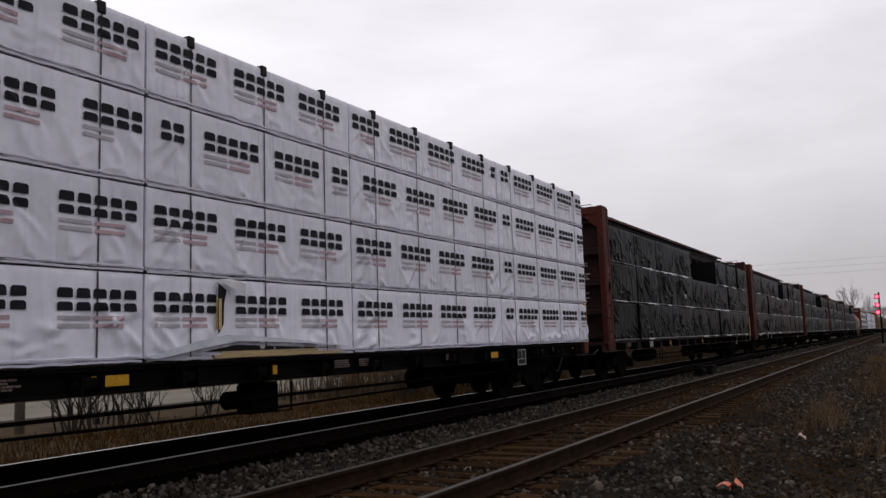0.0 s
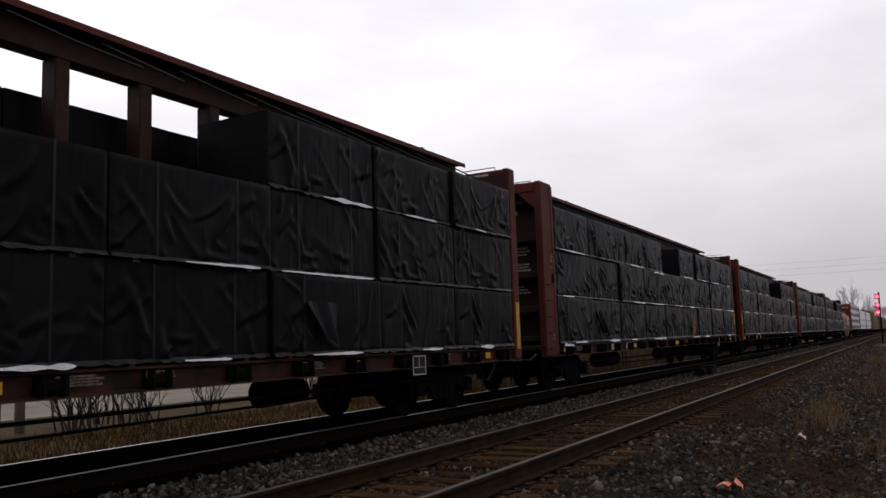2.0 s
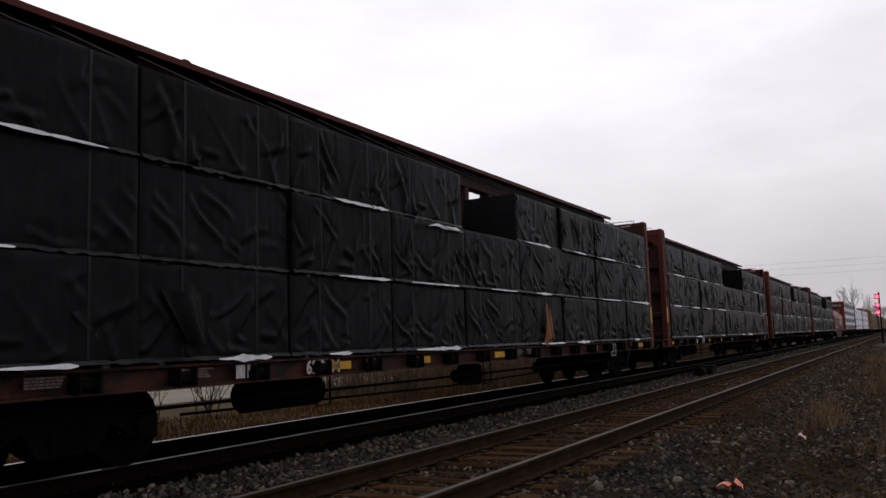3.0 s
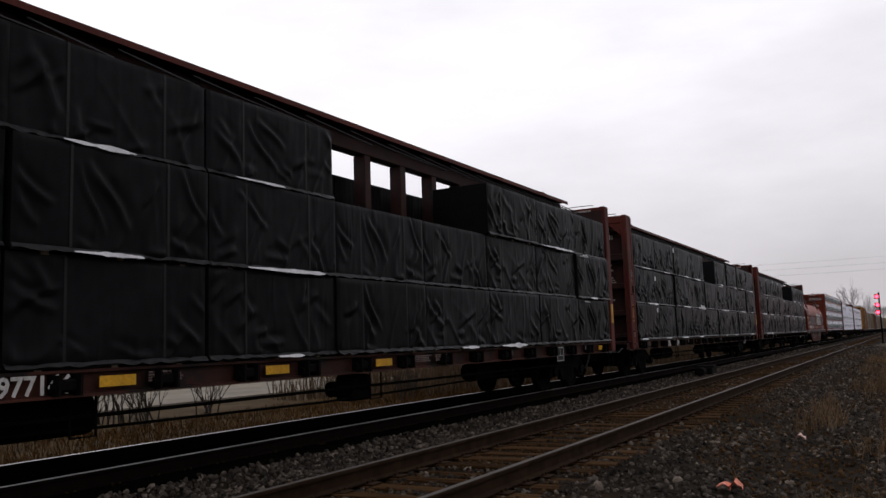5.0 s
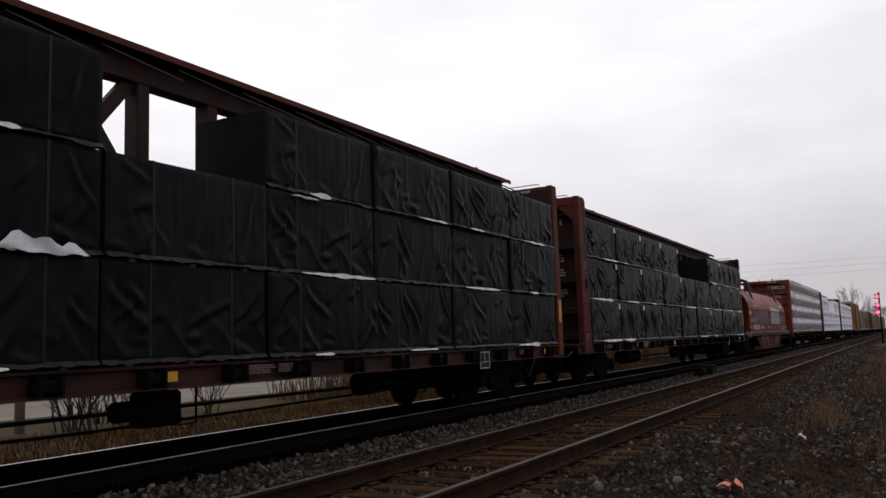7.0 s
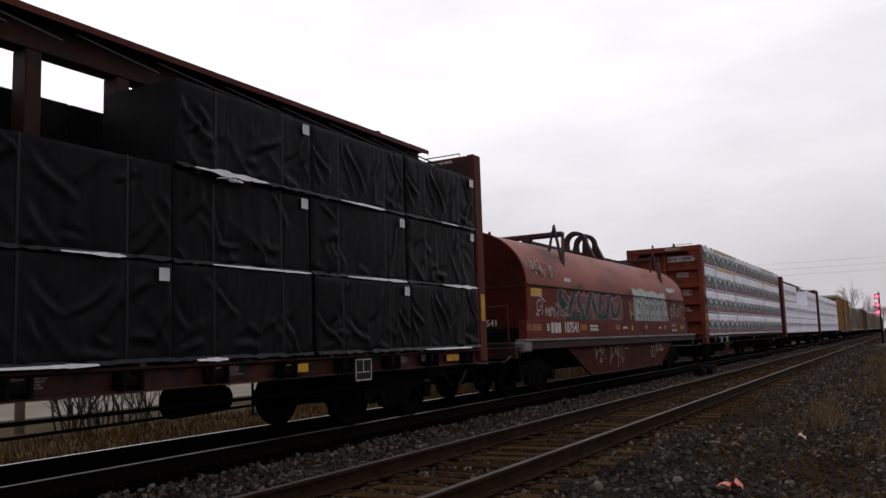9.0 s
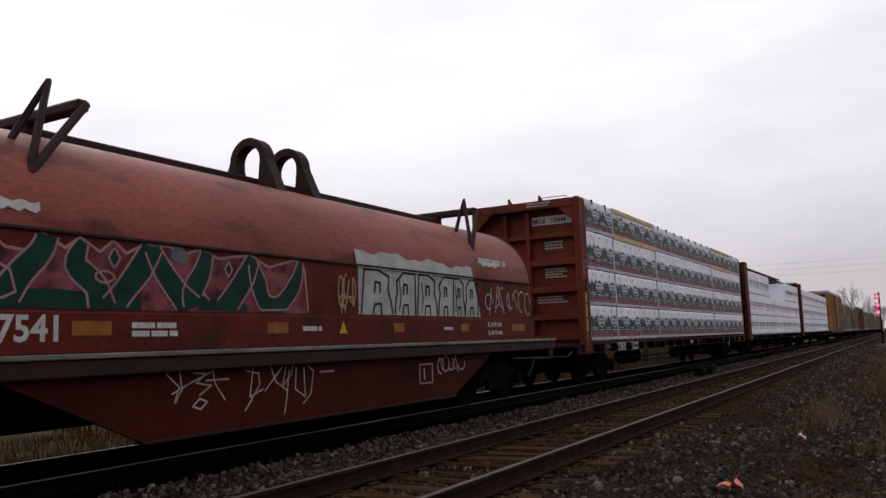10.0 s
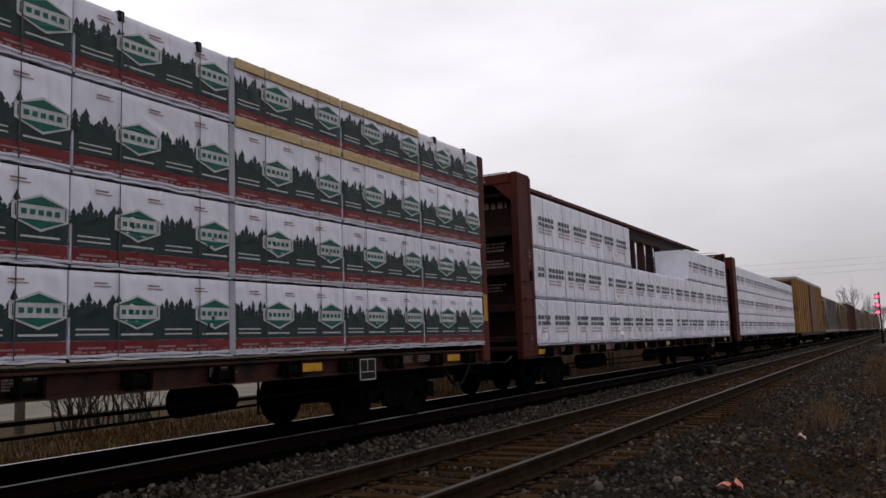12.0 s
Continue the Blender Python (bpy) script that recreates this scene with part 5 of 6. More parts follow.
def black_bundle(place, y, z, w, h, d, seed, side, label, rng, tags=0.1):
    amp, loose = 0.075, 0.45
    variant = seed % 14
    cx = 0.3 + d / 2
    me = bundle_mesh(w, d, h, variant, M_BLACKWRAP, amp, loose, 0.06, 0.03 if side > 0 else 0.2)
    if side < 0:
        return far_side(me, -cx, place + y + w, z)
    ob = tagged(new("lumber_pack", me), label, "lumber pack", "wrapped lumber packs")
    moving(ob, TRAIN_X + cx + rng.uniform(-0.035, 0.035), place + y + rng.uniform(-0.012, 0.012), z, rng.uniform(-0.5, 0.5))
    for q in strap_places(w):
        key = ("bs", variant, w, h, q)
        if key not in PRINTS:
            PRINTS[key] = strap_shape(q, w, d, h, variant, amp, loose, 0.032, 0.003).mesh("strap", M_BLACKSTRAP)
        part("strap", PRINTS[key], None, ob)
    battens(ob, w, d)
    key = ("hem", variant, w)
    if key not in PRINTS:
        hem, vs, n = Shape(), [], 60
        for i in range(n + 1):
            q = w * i / n
            out = 0.02 + 0.035 * abs(noise.noise((q * 3.1, variant, 4.4)))
            dip = 0.01 + 0.045 * abs(noise.noise((q * 4.7, variant, 8.8)))
            vs += [(d / 2 + 0.012, q, 0.04), (d / 2 + out, q, 0.016), (d / 2 + out + 0.015, q, 0.012 - dip)]
        hem.add(vs, [f for i in range(n) for f in ((3 * i, 3 * i + 3, 3 * i + 4, 3 * i + 1), (3 * i + 1, 3 * i + 4, 3 * i + 5, 3 * i + 2))])
        PRINTS[key] = hem.mesh("loose_hem", M_HEM)
    part("loose_hem", PRINTS[key], None, ob, "ragged loose hem of the wrap")
    # white slivers of lining that show at the hem
    if rng.random() < 0.7:
        a = rng.uniform(0.0, w * 0.5)
        l = rng.uniform(0.4, w - a - 0.05)
        s = Shape()
        n = 36
        vs = []
        th = rng.uniform(0.01, 0.05)
        for i in range(n + 1):
            u = i / n
            q = a + l * u
            t = th * (0.25 + 1.3 * abs(noise.noise((q * 2.3, seed, 2))) + 0.25 * noise.noise((q * 11, seed, 5))) * min(1, 2.2 * u, 9 * (1 - u))
            x = d / 2 + 0.07 + 0.02 * noise.noise((q * 3, seed, 7))
            vs += [(x + 0.02, q, -0.012 - t), (x, q, 0.004 + t)]
        s.add(vs, [(2 * i, 2 * i + 2, 2 * i + 3, 2 * i + 1) for i in range(n)])
        part("white_hem", s, M_WHITETORN, ob, "white lining showing at the hem")
    if rng.random() < 0.1:
        # a loose corner that has torn free and curls outward
        q, up = rng.uniform(0.3, w - 0.7), rng.uniform(0.15, h * 0.5)
        s = Shape()
        vs = []
        for i in range(7):
            u = i / 6
            vs += [(d / 2 + 0.05 + 0.16 * u * u, q + 0.25 * u, up - 0.28 * u), (d / 2 + 0.05 + 0.1 * u * u, q + 0.03 + 0.16 * u, up + 0.02 + 0.09 * math.sin(math.pi * u) - 0.24 * u)]
        s.add(vs, [(2 * i, 2 * i + 1, 2 * i + 3, 2 * i + 2) for i in range(6)])
        part("torn_flap", s, M_HEM, ob, "torn flap of wrap curling outward", smooth=True)
    if rng.random() < tags:
        part("white_tag", Shape().box(d / 2 + 0.05, d / 2 + 0.056, w - 0.22, w - 0.08, h - 0.2, h - 0.06), M_WHITETORN, ob, "small white paper tag")
    return ob


TEARS = {32: (("white", 5.32, 3.27, 0.58, 0.07), ("white", 6.38, 3.28, 0.88, 0.09), ("white", 3.95, 2.2, 0.5, 0.06), ("white", 4.2, 3.3, 0.75, 0.06), ("white", 8.12, 2.55, 0.2, 0.34),
              ("flap", 5.35, 2.7, 0.75, 0.5), ("flap", 7.6, 2.75, 0.5, 0.4), ("flap", 15.2, 1.35, 0.7, 0.5)),
         33: (("orange", 13.3, 1.2, 0.5, 0.85), ("flap", 2.75, 1.35, 0.7, 0.55), ("white", 0.1, 1.06, 0.75, 0.1), ("white", 8.4, 3.22, 1.2, 0.09)),
         34: (("white", 19.65, 3.25, 0.45, 0.08), ("white", 19.8, 2.12, 0.42, 0.06)),
         35: (("white", 8.55, 2.2, 1.0, 0.24), ("white", 12.6, 3.24, 0.7, 0.05), ("tag", 2.13, 2.98, 0.14, 0.14), ("tag", 2.14, 1.97, 0.14, 0.14), ("tag", 4.7, 4.1, 0.14, 0.14)),
         36: (("white", 15.2, 3.25, 0.5, 0.06),)}


def tear(pack, kind, y, z, w, h, x, seed):
    """A torn place in the wrap: a ragged white lining, bared orange-brown film, a hanging flap, or a paper tag."""
    if kind == "tag":
        return part("white_tag", Shape().box(x, x + 0.005, y, y + w, z, z + h), M_WHITETORN, pack, "small white paper tag")
    n, m = 14, 4
    vs = []
    for i in range(n + 1):
        u = i / n
        for j in range(m + 1):
            v = j / m
            if kind == "flap":
                # hangs from its upper edge in a bulging fold that narrows to a point
                yy = y + w * (u * (0.35 + 0.65 * v) + 0.45 * (1 - v))
                zz = z + h * v + 0.05 * noise.noise((u * 3, v * 3, seed)) - 0.18 * h * u * (1 - v)
                xx = x + 0.01 + 0.15 * (1 - v) * math.sin(math.pi * (0.15 + 0.7 * u)) + 0.03 * math.sin(u * 9 + seed)
            else:
                top = min(1.0, 2.5 * u + 0.15, 4.5 * (1 - u) + 0.05) * (0.7 + 0.5 * noise.noise((u * 4.1, seed, 1.5)))
                yy = y + w * u + 0.02 * noise.noise((u * 5, v * 5, seed))
                zz = z + h * top * v + 0.18 * h * noise.noise((u * 6, seed, 6.5))
                xx = x + 0.012 + 0.02 * math.sin(u * 11 + v * 3 + seed) + 0.03 * (1 - v)
            vs.append((xx, yy, zz))
    s = Shape().add(vs, [(i * (m + 1) + j, (i + 1) * (m + 1) + j, (i + 1) * (m + 1) + j + 1, i * (m + 1) + j + 1) for i in range(n) for j in range(m)])
    name, mat, label = {"white": ("torn_lining", M_WHITETORN, "ragged white lining showing through a tear"), "orange": ("bared_film", M_ORANGEFILM, "rust-orange film bared by a tear"),
                        "flap": ("loose_flap", M_BLACKWRAP, "loose black flap hanging from a tear")}[kind]
    part(name, s, mat, pack, label, smooth=True)


def black_load(place, seed, gaps, far_gaps, tags=0.1):
    rng = random.Random(seed)
    for col in range(9):
        for row in range(3):
            for side, miss in ((1, gaps), (-1, far_gaps)):
                if row == 2 and col in miss:
                    continue
                h = (1.06, 1.07, 1.0)[row]
                z = (1.145, 2.235, 3.33)[row]
                y = 0.04 + col * 2.43
                pack = black_bundle(place, y, z, 2.40, h, 1.22, rng.randrange(1000), side, "lumber pack in creased black plastic wrap on a flatcar", rng, tags)
                for k, (kind, ty, tz, tw, th) in enumerate(TEARS[seed - 20] if pack else ()):
                    if y <= ty + tw / 2 < y + 2.43 and z - 0.08 <= tz + min(0.05, th / 2) < z + h:
                        tear(pack, kind, ty - y, tz - z, tw, th, 0.665, seed + k)


def white_load(place, seed, widths, rows, gaps, tone, label, pitch, cap, line=0.55, torn_at=None):
    rng = random.Random(seed)
    for side in (1, -1):
        for r, (z0, z1) in enumerate(rows):
            y = 0.04
            for c, w in enumerate(widths):
                if not (r == len(rows) - 1 and c in gaps):
                    straps = strap_places(round(w - 0.03, 3))
                    white_bundle(place, y, z0, round(w - 0.03, 3), round(z1 - z0 - 0.05, 3), 1.22, rng.randrange(5), side, label, tone, pitch, rng.choice((-0.4, -0.15, 0.1, 0.3)), line, straps if side > 0 else (),
                                 cap and r == len(rows) - 1, torn_at == (r, c), (0.05, 0.034, 0.026, 0.026)[r], 0.9)
                y += w


def forest_load(place, seed):
    rng = random.Random(seed)
    rows = ((1.19, 2.10), (2.10, 3.03), (3.03, 4.02), (4.02, 4.86))
    for side in (1, -1):
        for r, (z0, z1) in enumerate(rows):
            for c in range(10):
                bare = r == 3 and c in (1, 2, 7, 8)
                forest_bundle(place, 0.0 + c * 2.2, z0 + 0.02, 2.18, round(z1 - z0 - 0.06, 3), 1.22, rng.randrange(4), side,
                              "lumber pack in white wrap printed with forest and green diamonds" if not bare else "printed white lumber pack with bare boards showing", bare, r == 3, c in (0, 2, 6))


# ---- coil car ----
def hood_profile(half=1.45, z0=1.36, zs=2.45, zt=3.68, n=44):
    rise = zt - zs
    pts = [(half, z0), (half, zs - 0.01)]
    for k in range(n + 1):
        a = math.pi * k / n
        pts.append((half * math.cos(a) * (1 if abs(math.cos(a)) < 0.999 else 1), zs + rise * math.sin(a)))
    pts += [(-half, zs - 0.01), (-half, z0)]
    return pts


def stroke(s, pts, width, x, n=1, off=0.0):
    """A painted line on a vertical face at x, through (y, z) points."""
    for (y0, z0), (y1, z1) in zip(pts[:-1], pts[1:]):
        d = Vector((y1 - y0, z1 - z0))
        if d.length < 1e-5:
            continue
        p = Vector((-d.y, d.x)).normalized() * width / 2
        e = d.normalized() * width * 0.3
        s.add([(x + off, y0 - e.x + p.x, z0 - e.y + p.y), (x + off, y0 - e.x - p.x, z0 - e.y - p.y), (x + off, y1 + e.x - p.x, z1 + e.y - p.y), (x + off, y1 + e.x + p.x, z1 + e.y + p.y)], [(0, 1, 2, 3)])
        off += 0.00004


def scribble(rng, y0, y1, z0, z1, loops=5):
    """A looping hand-sprayed tag within a box, as a list of polylines."""
    out = []
    step = (y1 - y0) / loops
    for k in range(loops):
        c = y0 + step * (k + 0.5)
        a0 = rng.uniform(0, 6.28)
        turn = rng.uniform(2.5, 6.0)
        rx, rz = step * rng.uniform(0.45, 0.7), (z1 - z0) * rng.uniform(0.25, 0.5)
        mid = (z0 + z1) / 2 + rng.uniform(-0.12, 0.12) * (z1 - z0)
        out.append([(c + rx * math.cos(a0 + turn * i / 12), mid + rz * math.sin(a0 + turn * i / 12)) for i in range(13)])
        if rng.random() < 0.6:
            out.append([(c + rng.uniform(-0.5, 0.5) * step, z0 + rng.uniform(-0.15, 0.2) * (z1 - z0)), (c + rng.uniform(-0.5, 0.5) * step, z1 + rng.uniform(-0.2, 0.15) * (z1 - z0))])
    return out


def coil_car(place):
    """Zero at the near end of the hood."""
    car = tagged(new("coil_car"), "red-brown steel coil car with a rounded hood and graffiti", "freight car", "cars of the freight train")
    moving(car, TRAIN_X, place, 0)
    LH = 14.55
    prof = hood_profile()
    hood = Shape().prism(prof, "y", 0.3, LH).mesh("hood", M_HOOD)
    # the straight lower flanks take a darker red-brown
    h = part("hood", hood, M_HOOD, car, "faded red-brown rounded hood")
    for sx in (-1, 1):
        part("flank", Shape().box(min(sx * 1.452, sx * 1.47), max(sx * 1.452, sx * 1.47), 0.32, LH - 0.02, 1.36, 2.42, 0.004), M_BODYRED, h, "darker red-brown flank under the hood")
    rim = Shape()
    for y in (0.27, LH - 0.03):
        for (a, b), (c, d) in zip(prof[:-1], prof[1:]):
            rim.tube((a, y + 0.03, b), (c, y + 0.03, d), 0.03, n=6)
    part("end_rim", rim, M_BODYRED, h)
    seam = Shape()
    for sx in (-1.47, 1.47):
        seam.box(min(sx, sx * 1.02), max(sx, sx * 1.02), 0.3, LH, 2.41, 2.45, 0.008)
    seam.box(-1.45, 1.45, 0.26, 0.295, 2.38, 2.42)
    part("hood_seam", seam, M_REDDARK, h)
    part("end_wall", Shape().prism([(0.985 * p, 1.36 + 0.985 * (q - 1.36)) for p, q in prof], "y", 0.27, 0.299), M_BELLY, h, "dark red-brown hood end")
    # solid black plates stand in for the shaded insides of the end openings
    for xa, xb in ((-1.35, -0.75), (-0.25, 1.3)):
        part("end_pocket", Shape().box(xa, xb, 0.255, 0.2685, 1.21, 1.5, 0.004), M_STEEL, h, "black plate for the shade inside an opening under the hood end")
    part("end_stencil", face_bars(0.269, -1.0, 3.02, 2, 1.75, 0.085, 4), M_WHITEPAINT, h)
    part("end_plate", Shape().box(-0.55, -0.3, 0.264, 0.269, 1.95, 2.1), M_WHITEPAINT, h, "small white placard")
    me = lettering("187541", 0.19, M_WHITEPAINT)
    part("car_number", me, M_WHITEPAINT, h, "white car number", pose(0.2, 0.262, 1.56, 0, 0, -90))
    part("end_initials", face_bars(0.267, -0.45, 1.55, 1, 0.55, 0.14, 8), M_WHITEPAINT, h)
    # frame and sills
    for sx in (-1, 1):
        xa, xb = (1.33, 1.53) if sx > 0 else (-1.53, -1.33)
        sill = part("side_sill", Shape().box(xa, xb, -0.05, LH + 1.1, 1.02, 1.2, 0.02), M_REDDARK, car)
        part("walkway", Shape().box(xa - 0.02, xb + 0.03, -0.05, LH + 1.1, 1.2, 1.255, 0.01), M_GREYSTRIP, sill, "bare grey walkway edge")
        part("letter_band", Shape().box(xa, xb - 0.01, 0.1, LH, 1.255, 1.66, 0.01), M_BODYRED, sill)
        if sx > 0:
            x = 1.522
            part("car_number", lettering("187541", 0.34, M_WHITEPAINT), M_WHITEPAINT, sill, "large white painted car number", pose(x, 2.25, 1.385))
            ini = Shape()
            # plain shapes for the initials
            for q in (1.45, 1.67, 1.87):
                ini.box(x, x + 0.004, q, q + 0.17, 1.375, 1.61)
            part("initials", ini, M_WHITEPAINT, sill, "white painted initials")
            part("small_plate", bars(x, 1.2, 1.54, 3, 0.18, 0.04, M_WHITEPAINT), M_WHITEPAINT, sill)
            for q, wd in ((0.1, 0.2), (0.35, 0.55), (3.35, 0.45), (6.1, 0.4), (9.0, 0.3), (11.2, 0.3), (13.4, 0.6)):
                part("reflector", Shape().box(x, x + 0.005, q, q + wd, 1.43, 1.57), M_ORANGE, sill, "faded orange reflector")
            part("dimension_stencil", bars(x, 4.05, 1.5, 2, 0.75, 0.06, M_WHITEPAINT), M_WHITEPAINT, sill)
            part("address_stencil", bars(x, 6.8, 1.46, 1, 0.5, 0.06, M_WHITEPAINT), M_WHITEPAINT, sill)
            warn = Shape()
            warn.add([(x + 0.003, 7.6, 1.42), (x + 0.003, 7.78, 1.42), (x + 0.003, 7.69, 1.6)], [(0, 1, 2)])
            part("warning_triangle", warn, M_YELLOW, sill)
            part("dimension_stencil", lettering("IL 53 FT 0 IN", 0.11, M_WHITEPAINT), M_WHITEPAINT, sill, "white dimension stencil", pose(x, 12.3, 1.52))
            part("dimension_stencil", lettering("2L 48 FT 0 IN", 0.11, M_WHITEPAINT), M_WHITEPAINT, sill, "white dimension stencil", pose(x, 12.3, 1.36))
            part("stencil", bars(x, 10.6, 1.46, 1, 0.4, 0.05, M_WHITEPAINT), M_WHITEPAINT, sill)
            bolster = part("end_casting", Shape().box(1.3, 1.55, -0.12, 0.3, 0.98, 1.2, 0.03), M_GREYSTRIP, sill, "worn grey corner casting")
        # the fish-bellied lower side
        belly = [(2.7, 1.02), (4.3, 0.31), (11.15, 0.31), (12.4, 0.85), (12.7, 1.02)]
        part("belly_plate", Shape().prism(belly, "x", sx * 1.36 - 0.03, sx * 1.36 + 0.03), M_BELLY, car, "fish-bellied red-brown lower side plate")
        part("belly_flange", Shape().prism([(4.3, 0.31), (11.15, 0.31), (11.15, 0.285), (4.3, 0.285)], "x", sx * 1.36 - 0.08, sx * 1.36 + 0.08), M_REDDARK, car)
    part("end_platform", Shape().box(-1.33, 1.33, -0.35, 0.3, 1.1, 1.2, 0.02), M_REDDARK, car)
    part("end_platform", Shape().box(-1.33, 1.33, LH, LH + 1.1, 1.1, 1.2, 0.02), M_REDDARK, car)
    part("end_sill", Shape().box(-1.45, 1.45, -0.38, -0.1, 0.85, 1.1, 0.02), M_REDDARK, car)
    part("end_sill", Shape().box(-1.45, 1.45, LH + 0.9, LH + 1.15, 0.85, 1.1, 0.02), M_REDDARK, car)
    part("center_sill", Shape().box(-0.4, 0.4, -0.5, LH + 1.3, 0.55, 1.1, 0.02), M_STEEL, car)
    part("end_rail", Shape().pipe([(-1.3, -0.35, 1.2), (-1.3, -0.35, 1.95), (1.3, -0.35, 1.95), (1.3, -0.35, 1.2)], 0.016), M_REDOX, car)
    part("end_rail", Shape().pipe([(-1.3, LH + 1.05, 1.2), (-1.3, LH + 1.05, 2.1), (1.3, LH + 1.05, 2.1), (1.3, LH + 1.05, 1.2)], 0.016), M_REDOX, car)
    part("end_ladder", Shape().pipe([(1.5, -0.3, 1.0), (1.5, -0.3, 0.4), (1.5, 0.15, 0.4), (1.5, 0.15, 1.0)], 0.018).pipe([(1.5, -0.3, 0.7), (1.5, 0.15, 0.7)], 0.015), M_STEEL, car)
    # lifting gear on the hood
    for y in (3.25, 12.45):
        for sx in (-1, 1):
            a = Shape()
            a.pipe([(sx * 0.9, y - 0.18, 3.38), (sx * 0.9, y + 0.22, 4.1), (sx * 1.26, y - 0.2, 3.0)], 0.042, 6)
            a.pipe([(sx * 1.26, y - 0.2, 3.0), (sx * 0.98, y + 0.62, 3.93)], 0.05, 6)
            part("lifting_frame", a, M_REDDARK, h, "dark steel A-shaped lifting frame")
        part("lifting_beam", Shape().box(-1.0, 1.0, y + 0.5, y + 0.66, 3.84, 3.98, 0.03), M_REDDARK, h, "dark crosswise lifting beam")
        part("beam_foot", Shape().box(-0.12, 0.12, y + 0.48, y + 0.68, 3.62, 3.86, 0.02), M_REDDARK, h)
    tagged(part("hood_stencil", bars(1.405, 12.2, 2.72, 1, 1.5, 0.13, M_WHITEPAINT, random.Random(3)), M_WHITEPAINT, h, "white stencilling on the hood"), kind="stuff")
    part("ridge_beam", Shape().box(-0.1, 0.1, 3.75, 13.0, 3.66, 3.82, 0.02), M_REDDARK, h)
    for y in (7.5, 8.35):
        arch, n = Shape(), 12
        for r0, r1 in ((0.24, 0.36),):
            vs = []
            for k in range(n + 1):
                g = math.pi * k / n
                for r in (r0, r1):
                    for e in (-0.1, 0.1):
                        vs.append((-r * math.cos(g), y + e, 4.08 + r * math.sin(g)))
            arch.add(vs, [q for k in range(n) for q in ((4 * k, 4 * k + 1, 4 * k + 5, 4 * k + 4), (4 * k + 2, 4 * k + 6, 4 * k + 7, 4 * k + 3),
                                                       (4 * k, 4 * k + 4, 4 * k + 6, 4 * k + 2), (4 * k + 1, 4 * k + 3, 4 * k + 7, 4 * k + 5))])
        for sx in (-1, 1):
            arch.prism([(sx * 0.24, 4.08), (sx * 0.36, 4.08), (sx * 0.62, 3.52), (sx * 0.2, 3.62)], "y", y - 0.1, y + 0.1)
        part("lifting_eye", arch, M_REDDARK, h, "dark arched steel lifting eye with flared feet")
    # sprayed lettering shapes
    rng = random.Random(8)
    x = 1.474
    back, g, p, dim = Shape(), Shape(), Shape(), Shape()
    zlo, zhi = 1.69, 2.405
    layer = [0]

    def swell(shape, pts, widths, outline=True):
        """A fat sprayed stroke through (y, z) points, with a thin pale outline on both sides."""
        fine, wide = [], []
        for i in range(len(pts) - 1):
            a, b0, c0, d0 = pts[max(i - 1, 0)], pts[i], pts[i + 1], pts[min(i + 2, len(pts) - 1)]
            for k in range(5):
                u = k / 5
                fine.append(tuple(0.5 * (2 * b0[m] + (c0[m] - a[m]) * u + (2 * a[m] - 5 * b0[m] + 4 * c0[m] - d0[m]) * u * u + (3 * b0[m] - a[m] - 3 * c0[m] + d0[m]) * u ** 3) for m in (0, 1)))
                wide.append(widths[i] + (widths[i + 1] - widths[i]) * u)
        fine.append(pts[-1])
        wide.append(widths[-1])
        layer[0] += 1
        xx = x + 0.0025 + 0.0003 * layer[0]
        left, right, vs = [], [], []
        for i, (q, z) in enumerate(fine):
            t = Vector(fine[min(i + 1, len(fine) - 1)]) - Vector(fine[max(i - 1, 0)])
            nrm = Vector((-t.y, t.x)).normalized() * wide[i]
            for side, sg in ((left, 1), (right, -1)):
                e = (q + sg * nrm.x, min(zhi, max(zlo, z + sg * nrm.y)))
                side.append(e)
                vs.append((xx, *e))
        shape.add(vs, [(2 * i, 2 * i + 1, 2 * i + 3, 2 * i + 2) for i in range(len(fine) - 1)])
        if outline:
            for side in (left, right):
                stroke(p, [e for e in side if zlo + 0.01 < e[1] < zhi - 0.004], 0.026, xx, off=0.0006)

    ridge_line = [(1.78, 1.72), (1.94, 2.09), (2.07, 1.9), (2.08, 2.3), (2.26, 2.4), (2.48, 2.38), (2.7, 2.24), (2.92, 2.22), (3.05, 2.4), (3.3, 2.28), (3.46, 2.4), (3.69, 2.27),
                  (3.85, 2.4), (4.01, 2.28), (4.25, 2.4), (4.57, 2.4), (4.79, 2.33), (5.02, 2.4), (5.33, 2.32), (5.58, 2.36), (5.86, 2.4), (6.19, 2.27), (6.7, 2.4), (6.9, 2.3), (6.97, 1.74)]
    for (y0, z0), (y1, z1) in zip(ridge_line[:-1], ridge_line[1:]):
        back.add([(x, y0, zlo), (x, y1, zlo), (x, y1, z1), (x, y0, z0)], [(0, 1, 2, 3)])
    stroke(p, ridge_line, 0.032, x, off=0.002)
    swell(g, [(1.86, 1.74), (1.95, 1.93), (2.0, 1.75)], [0.05, 0.1, 0.05])
    swell(g, [(2.3, 2.37), (2.2, 2.2), (2.4, 2.02), (2.7, 1.9), (2.3, 1.84), (2.16, 1.88)], [0.1, 0.17, 0.17, 0.12, 0.05, 0.02])
    swell(g, [(3.12, 2.4), (3.04, 2.22), (2.84, 2.0), (2.66, 1.74)], [0.11, 0.12, 0.13, 0.16])
    swell(g, [(3.5, 2.36), (3.42, 2.13), (3.64, 1.93), (3.72, 1.72)], [0.06, 0.13, 0.13, 0.16])
